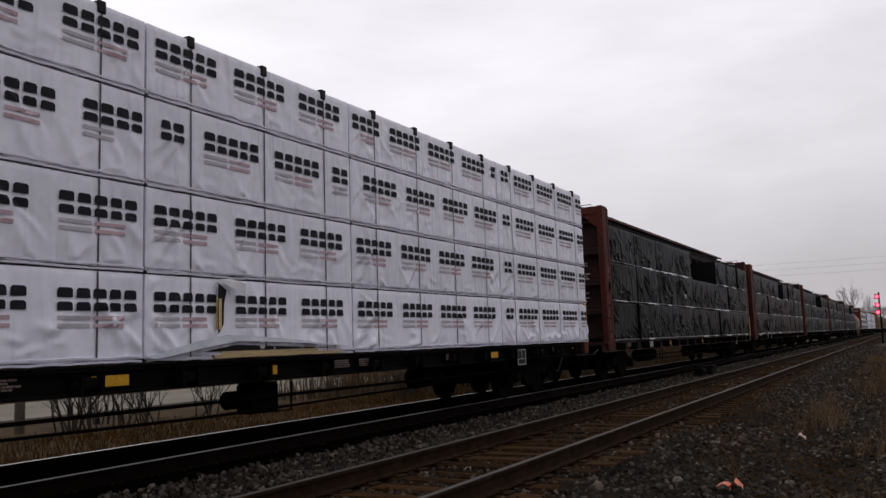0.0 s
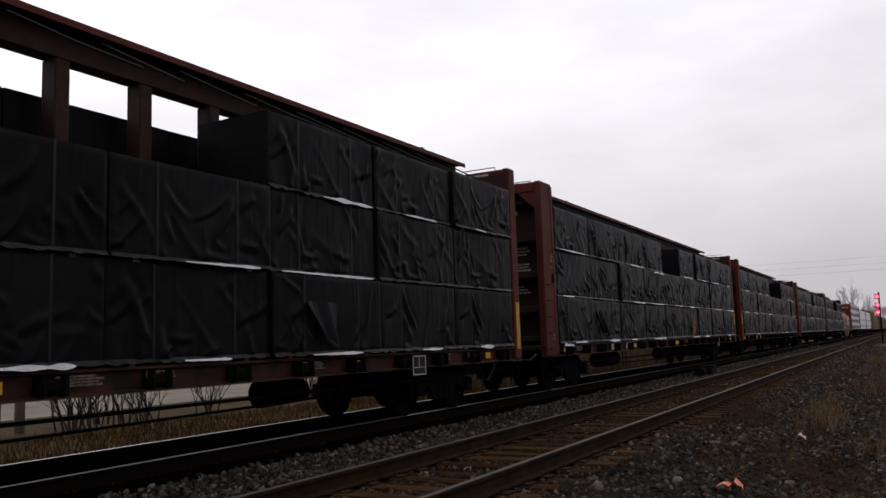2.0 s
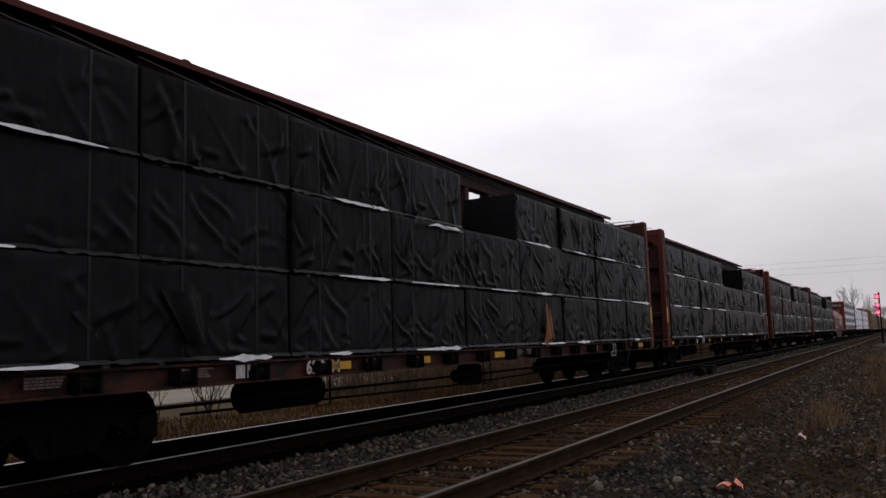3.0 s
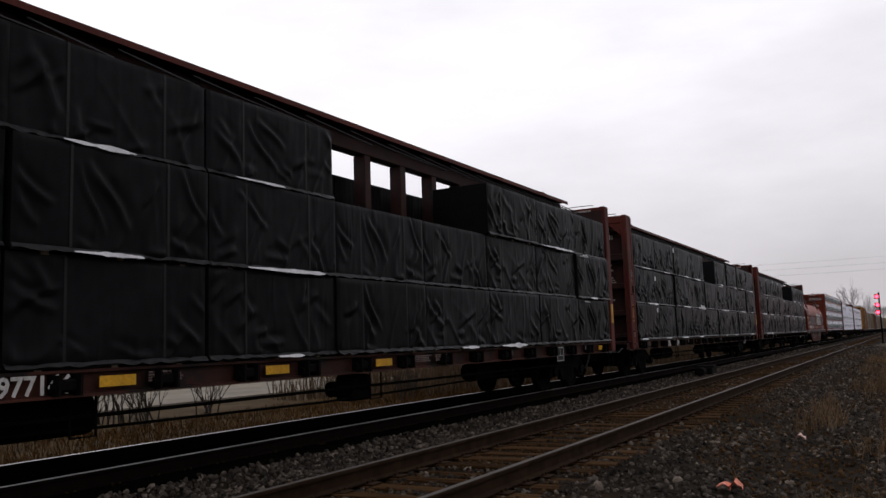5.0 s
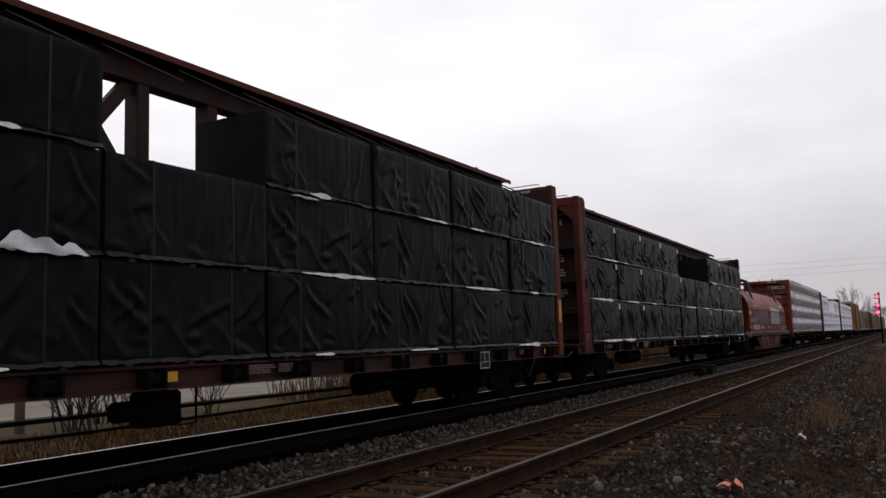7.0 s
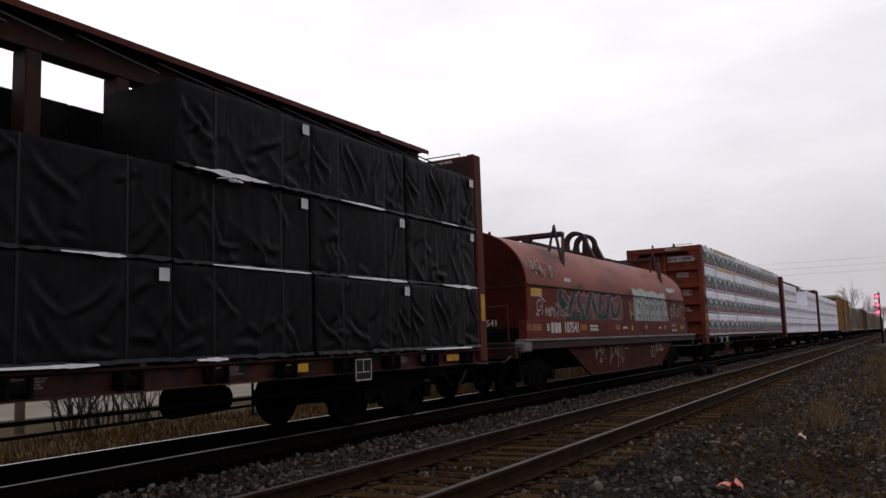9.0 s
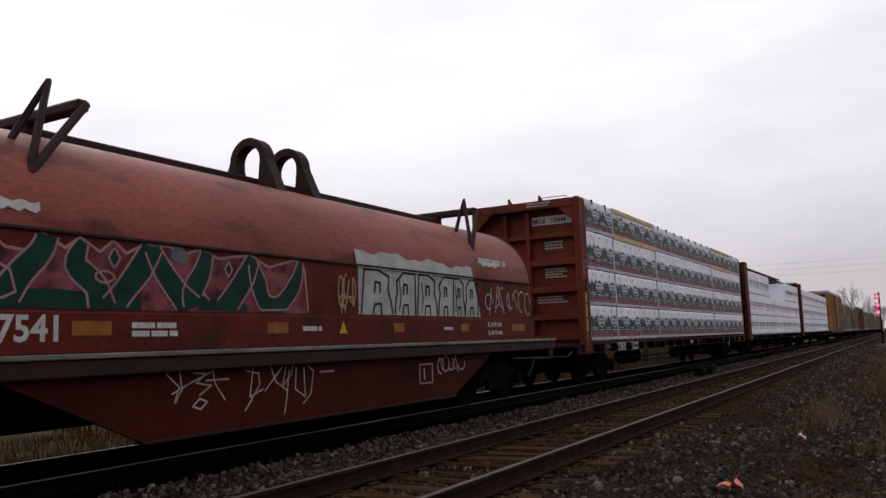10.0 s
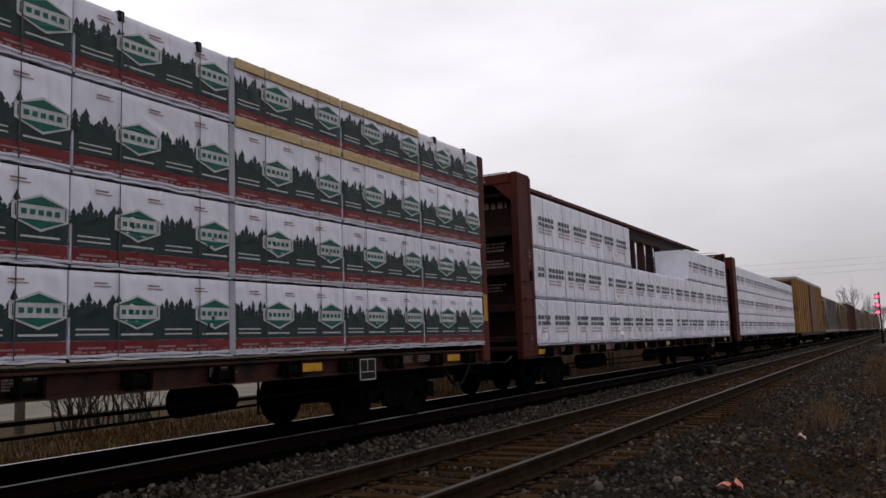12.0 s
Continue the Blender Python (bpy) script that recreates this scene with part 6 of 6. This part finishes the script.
    swell(g, [(2.5, 1.75), (3.1, 1.78), (3.7, 1.76), (4.2, 1.75)], [0.07, 0.1, 0.09, 0.06], False)
    swell(g, [(4.36, 2.39), (4.2, 2.14), (4.0, 1.9), (3.84, 1.72)], [0.13, 0.15, 0.13, 0.14])
    swell(g, [(4.34, 2.36), (4.5, 2.12), (4.7, 1.9), (4.9, 1.72)], [0.1, 0.13, 0.14, 0.18])
    swell(g, [(5.14, 2.38), (5.06, 2.14), (4.92, 1.9), (5.0, 1.72)], [0.09, 0.13, 0.15, 0.2])
    swell(g, [(5.92, 2.38), (5.78, 2.14), (5.6, 1.92), (5.42, 1.72)], [0.1, 0.15, 0.15, 0.16])
    swell(g, [(5.9, 2.3), (6.0, 2.06), (6.12, 1.82), (6.4, 1.8), (6.7, 2.08), (6.82, 2.38)], [0.08, 0.14, 0.12, 0.12, 0.12, 0.05])
    swell(g, [(5.0, 1.76), (5.4, 1.78), (5.8, 1.74)], [0.05, 0.08, 0.04], False)
    swell(dim, [(4.62, 2.36), (4.74, 2.3), (4.8, 2.24)], [0.07, 0.1, 0.04], False)
    for q, z, r in ((3.86, 2.22, 0.07), (5.48, 2.2, 0.06)):
        swell(g, [(q, z - r * 1.4), (q, z), (q, z + r * 1.4)], [0.005, r, 0.005])
    stroke(p, [(3.75 + 0.12 * math.cos(0.6 * k), 2.0 + 0.07 * math.sin(0.6 * k) + 0.004 * k) for k in range(11)], 0.025, x, off=0.012)
    part("graffiti_backing", back, M_GRAFPINK, h, "dusty pink graffiti backing")
    tagged(part("graffiti_green", g, M_GRAFGREEN, h, "dark green bubble graffiti"), kind="stuff")
    part("graffiti_blue_grey", dim, M_GRAFBLUE, h, "blue-grey graffiti highlight")
    tagged(part("graffiti_outline", p, M_GRAFPALE, h, "pale pink graffiti outlines"), kind="stuff")
    wht, blk, glow = Shape(), Shape(), Shape()
    wht.add([(x, 8.14, 1.7), (x, 12.1, 1.7), (x, 11.86, 2.4), (x, 8.14, 2.4)], [(0, 1, 2, 3)])
    hood_x = lambda z: 1.45 * math.sqrt(max(0.0, 1 - ((z - 2.45) / 1.23) ** 2)) + 0.012
    tops, y = [], 8.1
    while y < 11.9:
        tops.append((y, 2.68 - 0.08 * (y - 8.1) / 3.6 + 0.035 * math.sin(y * 5) + 0.02 * math.sin(y * 13)))
        y += 0.12
    for (y0, z0), (y1, z1) in zip(tops[:-1], tops[1:]):
        wht.add([(1.494, y0, 2.40), (1.494, y1, 2.40), (1.494, y1, 2.46), (1.494, y0, 2.46)], [(0, 1, 2, 3)])
        wht.add([(1.482, y0, 2.455), (1.482, y1, 2.455), (hood_x(2.56) + 0.004, y1, 2.56), (hood_x(2.56) + 0.004, y0, 2.56)], [(0, 1, 2, 3)])
        glow.add([(hood_x(2.56) + 0.006, y0, 2.55), (hood_x(2.56) + 0.006, y1, 2.55), (hood_x(z1), y1, z1), (hood_x(z0), y0, z0)], [(0, 1, 2, 3)])
    # heavy black outlines of six block forms, each a little different
    for k, (c, wd) in enumerate(((8.2, 0.85), (9.12, 0.62), (9.8, 0.66), (10.5, 0.5), (11.02, 0.45), (11.48, 0.5))):
        lean = 0.1 if k == 0 else rng.uniform(-0.04, 0.08)
        ring = [(c, 1.72), (c + lean, 2.38), (c + wd * 0.55, 2.39), (c + wd * 0.9, 2.3 - 0.06 * (k % 2)), (c + wd * 0.86, 2.08), (c + wd * 0.96, 1.9), (c + wd, 1.72)]
        if k % 2:
            ring = [(2 * c + wd - q, z) for q, z in ring]
        stroke(blk, ring if k != 3 else ring[1:], 0.036, x, off=0.006)
        stroke(blk, [(c + wd * 0.36, 1.72), (c + wd * 0.42, 1.86), (c + wd * 0.62, 1.87), (c + wd * 0.64, 1.72)], 0.034, x, off=0.007)
        stroke(blk, [(c + wd * 0.42, 2.04), (c + wd * 0.45, 2.2), (c + wd * 0.6, 2.19), (c + wd * 0.6, 2.05)], 0.04, x, off=0.008)
        if k in (1, 2, 4):
            stroke(blk, [(c + wd * 0.2, 1.78), (c + wd * 0.3, 2.0), (c + wd * 0.22, 2.26)], 0.022, x, off=0.009)
    part("graffiti_white", wht, M_GRAFWHITE, h, "silver-white block graffiti")
    part("graffiti_overspray", glow, M_GRAFWHITE, h, "white overspray along the hood")
    tagged(part("graffiti_black", blk, M_INK, h, "black graffiti outlines"), kind="stuff")
    amber = Shape()
    for line in scribble(rng, 7.65, 8.05, 1.75, 2.3, 3) + scribble(rng, 7.68, 8.0, 1.72, 2.0, 2):
        stroke(amber, line, 0.026, x, off=0.004)
    tagged(part("graffiti_tag", amber, M_GRAFAMBER, h, "small pale amber sprayed tag"), kind="stuff")
    thin = Shape()
    for box in ((12.33, 13.2, 1.8, 2.28, 3), (13.3, 14.45, 1.8, 2.3, 4), (1.27, 1.6, 1.75, 1.95, 3), (1.45, 1.78, 1.75, 1.95, 3)):
        for line in scribble(rng, *box):
            stroke(thin, line, 0.03, x, off=0.004)
    for line in (((1.01, 2.08), (0.9, 2.12), (0.81, 2.04), (0.79, 1.9), (0.88, 1.86), (1.0, 1.9), (1.03, 1.97), (0.95, 1.97)), ((0.9, 2.24), (1.0, 2.18), (1.27, 2.09)), ((1.12, 2.15), (1.08, 1.78)),
                 ((0.74, 1.82), (0.88, 1.8)), ((0.74, 1.78), (0.88, 1.76))):
        stroke(thin, line, 0.038, x, off=0.005)
    tagged(part("graffiti_tag", thin, M_GRAFTHIN, h, "thin white sprayed tags"), kind="stuff")
    low = Shape()
    for line in (((4.62, 1.0), (4.8, 0.85), (4.74, 0.7)), ((4.8, 1.06), (4.84, 0.82), (4.74, 0.68)), ((4.7, 0.78), (5.0, 0.9), (5.3, 1.0)), ((5.0, 1.0), (5.2, 0.98), (5.05, 0.88), (5.28, 0.84), (5.1, 0.74)),
                 ((5.3, 1.04), (5.34, 0.86), (5.5, 0.66)), ((5.2, 0.9), (5.56, 0.9)), ((5.0, 0.62), (5.1, 0.7), (5.22, 0.66), (5.12, 0.58), (5.0, 0.62)),
                 ((5.86, 0.98), (6.08, 0.94), (6.1, 0.8), (5.84, 0.5)), ((5.98, 1.0), (5.92, 0.66), (6.16, 0.74)), ((6.2, 0.72), (6.36, 0.86), (6.52, 1.0)), ((6.3, 1.02), (6.4, 0.82), (6.6, 0.7)),
                 ((6.6, 1.0), (6.52, 0.74), (6.7, 0.9), (6.74, 1.04)), ((6.66, 0.96), (6.6, 0.56), (6.56, 0.4)), ((6.8, 0.98), (6.78, 0.7), (6.96, 0.6)), ((7.04, 1.0), (7.16, 0.92), (7.1, 0.62), (6.94, 0.5)),
                 ((6.96, 0.98), (6.98, 0.58)), ((7.3, 0.9), (7.62, 0.9))):
        stroke(low, line, 0.02, 1.392, off=0.004)
    for line in scribble(rng, 10.55, 11.5, 0.72, 1.0, 5):
        stroke(low, line, 0.026, 1.392, off=0.004)
    for a, b, c, d in ((9.94, 10.38, 0.57, 0.59), (9.94, 10.38, 0.88, 0.9), (9.94, 9.965, 0.57, 0.9), (10.355, 10.38, 0.57, 0.9), (10.08, 10.12, 0.64, 0.83)):
        low.box(1.391, 1.395, a, b, c, d)
    tagged(part("graffiti_tag", low, M_GRAFTHIN, car, "thin white sprayed tags on the lower side"), kind="stuff")
    # tags high on the curved hood
    up = Shape()
    for box in ((0.55, 1.5, 2.72, 3.05, 6), (0.8, 1.45, 2.65, 2.95, 4), (1.65, 2.1, 2.62, 3.0, 2), (1.7, 2.05, 2.66, 2.92, 3)):
        for line in scribble(rng, *box):
            pts = []
            for y, z in line:
                z = min(max(z, 2.5), 3.3)
                xx = 1.45 * math.sqrt(max(0.0, 1 - ((z - 2.45) / 1.23) ** 2)) + 0.012
                pts.append((xx, y, z))
            up.pipe(pts, 0.012, 3)
    tagged(part("graffiti_tag", up, M_GRAFTHIN, h, "white sprayed tags on the hood"), kind="stuff")
    smear = Shape()
    for y0, y1, z in ((2.62, 3.05, 2.62), (12.3, 13.0, 2.72)):
        n = 8
        vs = []
        for k in range(n + 1):
            q = y0 + (y1 - y0) * k / n
            for zz in (z - 0.02 * (1 + math.sin(k * 2.1)), z + 0.07 + 0.015 * math.sin(k * 1.7)):
                vs.append((hood_x(zz), q, zz))
        smear.add(vs, [(2 * k, 2 * k + 2, 2 * k + 3, 2 * k + 1) for k in range(n)])
    part("paint_smear", smear, M_WHITEPAINT, h, "white paint smear on the hood")
    part("yellow_notice", Shape().box(1.471, 1.476, 0.5, 1.1, 2.18, 2.36), M_YELLOW, h, "yellow notice panel")
    for y in (1.5, 13.6):
        bogie(car, y)
    coupler(car, -0.4, -1)
    coupler(car, LH + 1.2, 1)
    return car


# ---- box cars and hoppers towards the tail ----
def boxcar(place, length, top_z, paint, label, door=None, roof=M_ROOF, ribs=14):
    car = tagged(new("boxcar"), label, "freight car", "cars of the freight train")
    moving(car, TRAIN_X, place, 0)
    w = 1.5
    part("body", Shape().prism([(-w, 1.05), (w, 1.05), (w, top_z - 0.22), (-w, top_z - 0.22)], "y", 0, length), paint, car)
    part("roof", Shape().prism([(-w - 0.03, top_z - 0.22), (w + 0.03, top_z - 0.22), (w + 0.03, top_z - 0.14), (0, top_z), (-w - 0.03, top_z - 0.14)], "y", -0.05, length + 0.05), roof, car, "pale ribbed metal roof")
    for k in range(ribs):
        y = (k + 0.5) * length / ribs
        part("side_post", Shape().box(w, w + 0.06, y - 0.05, y + 0.05, 1.1, top_z - 0.25, 0.01), paint, car)
        part("roof_rib", Shape().box(-w, w, y - 0.04, y + 0.04, top_z - 0.12, top_z + 0.01, 0.01), roof, car)
    part("side_sill", Shape().box(w - 0.06, w + 0.08, 0.1, length - 0.1, 0.85, 1.1, 0.02), M_BROWNSILL, car)
    if door:
        part("sliding_door", Shape().box(w + 0.02, w + 0.14, length * 0.4, length * 0.58, 1.1, top_z - 0.35, 0.02), door, car, "brown sliding door")
    for k in range(7):
        part("end_rib", Shape().box(-1.35, 1.35, -0.07, 0.0, 1.3 + k * 0.5, 1.42 + k * 0.5, 0.02), paint, car)
        part("ladder_rung", Shape().pipe([(1.5, 0.15, 1.2 + 0.4 * k), (1.57, 0.15, 1.2 + 0.4 * k), (1.57, 0.55, 1.2 + 0.4 * k), (1.5, 0.55, 1.2 + 0.4 * k)], 0.014, 4), paint, car)
    part("stencil", bars(w + 0.003, length * 0.12, 3.0, 3, 1.6, 0.14, M_DULLPAINT), M_DULLPAINT, car)
    part("center_sill", Shape().box(-0.35, 0.35, -0.4, length + 0.4, 0.6, 1.05, 0.02), M_STEEL, car)
    for y in (1.9, length - 1.9):
        bogie(car, y)
    coupler(car, -0.2, -1, False)
    coupler(car, length + 0.2, 1, False)
    return car


def hopper(place, length, top_z, paint, label):
    car = tagged(new("covered_hopper"), label, "freight car", "cars of the freight train")
    moving(car, TRAIN_X, place, 0)
    side = [(1.2, top_z - 0.5), (length - 1.2, top_z - 0.5), (length - 0.4, top_z - 0.8), (length - 2.6, 1.7), (length - 2.6, 1.15), (2.6, 1.15), (2.6, 1.7), (0.4, top_z - 0.8)]
    part("body", Shape().prism(side, "x", -1.5, 1.5), paint, car)
    part("roof", Shape().prism([(-1.5, top_z - 0.5), (1.5, top_z - 0.5), (0.9, top_z - 0.12), (-0.9, top_z - 0.12)], "y", 0.8, length - 0.8), paint, car)
    part("roof_walk", Shape().box(-0.5, 0.5, 0.6, length - 0.6, top_z - 0.12, top_z - 0.04, 0.01), M_ROOF, car)
    part("side_sill", Shape().box(1.36, 1.52, 0, length, 0.95, 1.2, 0.02), paint, car)
    for k in range(12):
        y = 2.7 + k * (length - 5.4) / 11
        part("side_post", Shape().box(1.5, 1.57, y - 0.05, y + 0.05, 1.2, top_z - 0.52, 0.01), paint, car)
    for k in range(3):
        y = length * (0.28 + 0.22 * k)
        part("discharge_gate", Shape().prism([(-0.9, 1.15), (0.9, 1.15), (0.35, 0.45), (-0.35, 0.45)], "y", y - 0.8, y + 0.8), M_STEEL, car)
    part("stencil", bars(1.503, 3.2, 3.0, 2, 1.8, 0.16, M_DULLPAINT), M_DULLPAINT, car)
    part("end_ladder", Shape().pipe([(1.45, 0.1, 1.2), (1.45, 0.1, top_z - 0.4)], 0.03).pipe([(1.45, 0.5, 1.2), (1.45, 0.5, top_z - 0.4)], 0.03), paint, car)
    part("center_sill", Shape().box(-0.35, 0.35, -0.4, length + 0.4, 0.6, 1.0, 0.02), M_STEEL, car)
    for y in (1.7, length - 1.7):
        bogie(car, y)
    coupler(car, -0.2, -1, False)
    coupler(car, length + 0.2, 1, False)
    return car


# ---- the train, in order; places along the track at 6 s ----
PITCH = 24.37
WHITE_ROWS = ((1.18, 2.12), (2.12, 3.06), (3.06, 4.05), (4.05, 4.89))
TALL_ROWS = ((1.14, 2.17), (2.17, 3.29), (3.29, 4.47))
centerbeam(-87.72, None, 31, "brown flatcar loaded with white-wrapped lumber", M_STEEL, False, 4.6)
white_load(-87.72, 41, (4.0, 4.55, 3.72, 5.0, 4.95), WHITE_ROWS, (), M_INK, "lumber bundle in white wrap with dark block lettering shapes", 1.22, True, 0.55, (0, 2))
DARK = ((-63.37, ("CN", "345"), 32, (4, 5), ()), (-39.06, ("CN", "627004"), 33, (4,), ()), (-14.65, ("IC", "977146"), 34, (4, 5), ()),
        (9.72, ("NOKL", "739190"), 35, (4,), (4, 5)), (33.9, None, 36, (4, 5), ()))
for place, number, seed, gaps, far_gaps in DARK:
    centerbeam(place, number, seed, "red-brown centre-beam flatcar carrying black-wrapped lumber", depth={33: 0.66, 34: 0.36}.get(seed, 0.47))
    black_load(place, seed + 20, gaps, far_gaps, 0.6 if seed == 36 else 0.0)
coil_car(57.95)
centerbeam(76.05, ("NKCR", "120444"), 37, "red-brown bulkhead flatcar carrying forest-printed lumber", None, False, 4.83, 1, depth=0.42)
forest_load(76.08, 61)
centerbeam(100.58, None, 38, "red-brown centre-beam flatcar carrying white-wrapped lumber")
white_load(100.58, 62, (2.44,) * 9, TALL_ROWS, (3, 4, 5), M_INKGREY, "tall white-wrapped lumber bundle with grey block lettering shapes", 1.2, False, 0.42)
centerbeam(125.2, None, 39, "dark red centre-beam flatcar carrying white-wrapped lumber", None, False)
white_load(125.2, 63, (2.44,) * 9, TALL_ROWS, (), M_INKGREY, "tall white-wrapped lumber bundle with grey block lettering shapes", 1.2, False, 0.42)
boxcar(150.6, 20.4, 5.35, M_BOXYELLOW, "weathered yellow boxcar with a brown sliding door", M_BOXBROWN)
far_side_load()
tail = 173.0
for k in range(10):
    if k % 3 == 0:
        hopper(tail, 17.6, 4.9, M_BOXGREY, "weathered grey covered hopper car")
        tail += 19.3
    elif k % 3 == 1:
        hopper(tail, 16.6, 4.75, M_BOXTAN, "weathered tan covered hopper car")
        tail += 18.3
    else:
        boxcar(tail, 16.9, 4.9, M_BOXBROWN if k == 2 else M_BOXTAN, "weathered brown boxcar far down the train", None, M_ROOF)
        tail += 18.6

# ---- trackside and distance ----
signal(-0.0262 * 75 + 0.0, 75)
street_lamp(-24.2, 15.75)
for x, y, h, seed in ((-23.0, 16.6, 2.1, 1), (-21.8, 16.4, 2.3, 2), (-22.4, 18.2, 2.0, 3), (-20.8, 17.8, 2.2, 4), (-20.6, 20.0, 1.8, 5), (-24.0, 18.4, 2.0, 6), (-16.5, 26.0, 1.4, 7)):
    bare_shrub(x, y, h, seed)
for x, y, h, seed in ((-16.8, 350, 19.5, 1), (-11.5, 365, 12.0, 2), (-8.5, 372, 11.0, 3), (-21.5, 372, 12.5, 4), (-6.0, 368, 10.0, 5), (-13.8, 380, 12.0, 6)):
    bare_tree(x, y, h * 1.12, seed)
wire_span(250, (16.9, 18.7, 20.5), -95, 60)
track_box(-6.4, 30.2)
litter(-1.70, 8.45, 1, M_LITTER, "crumpled orange plastic litter on the gravel", 2)
litter(-1.46, 12.8, 2, M_LITTERPALE, "small pale pink plastic scrap on the gravel", 1)

motions()
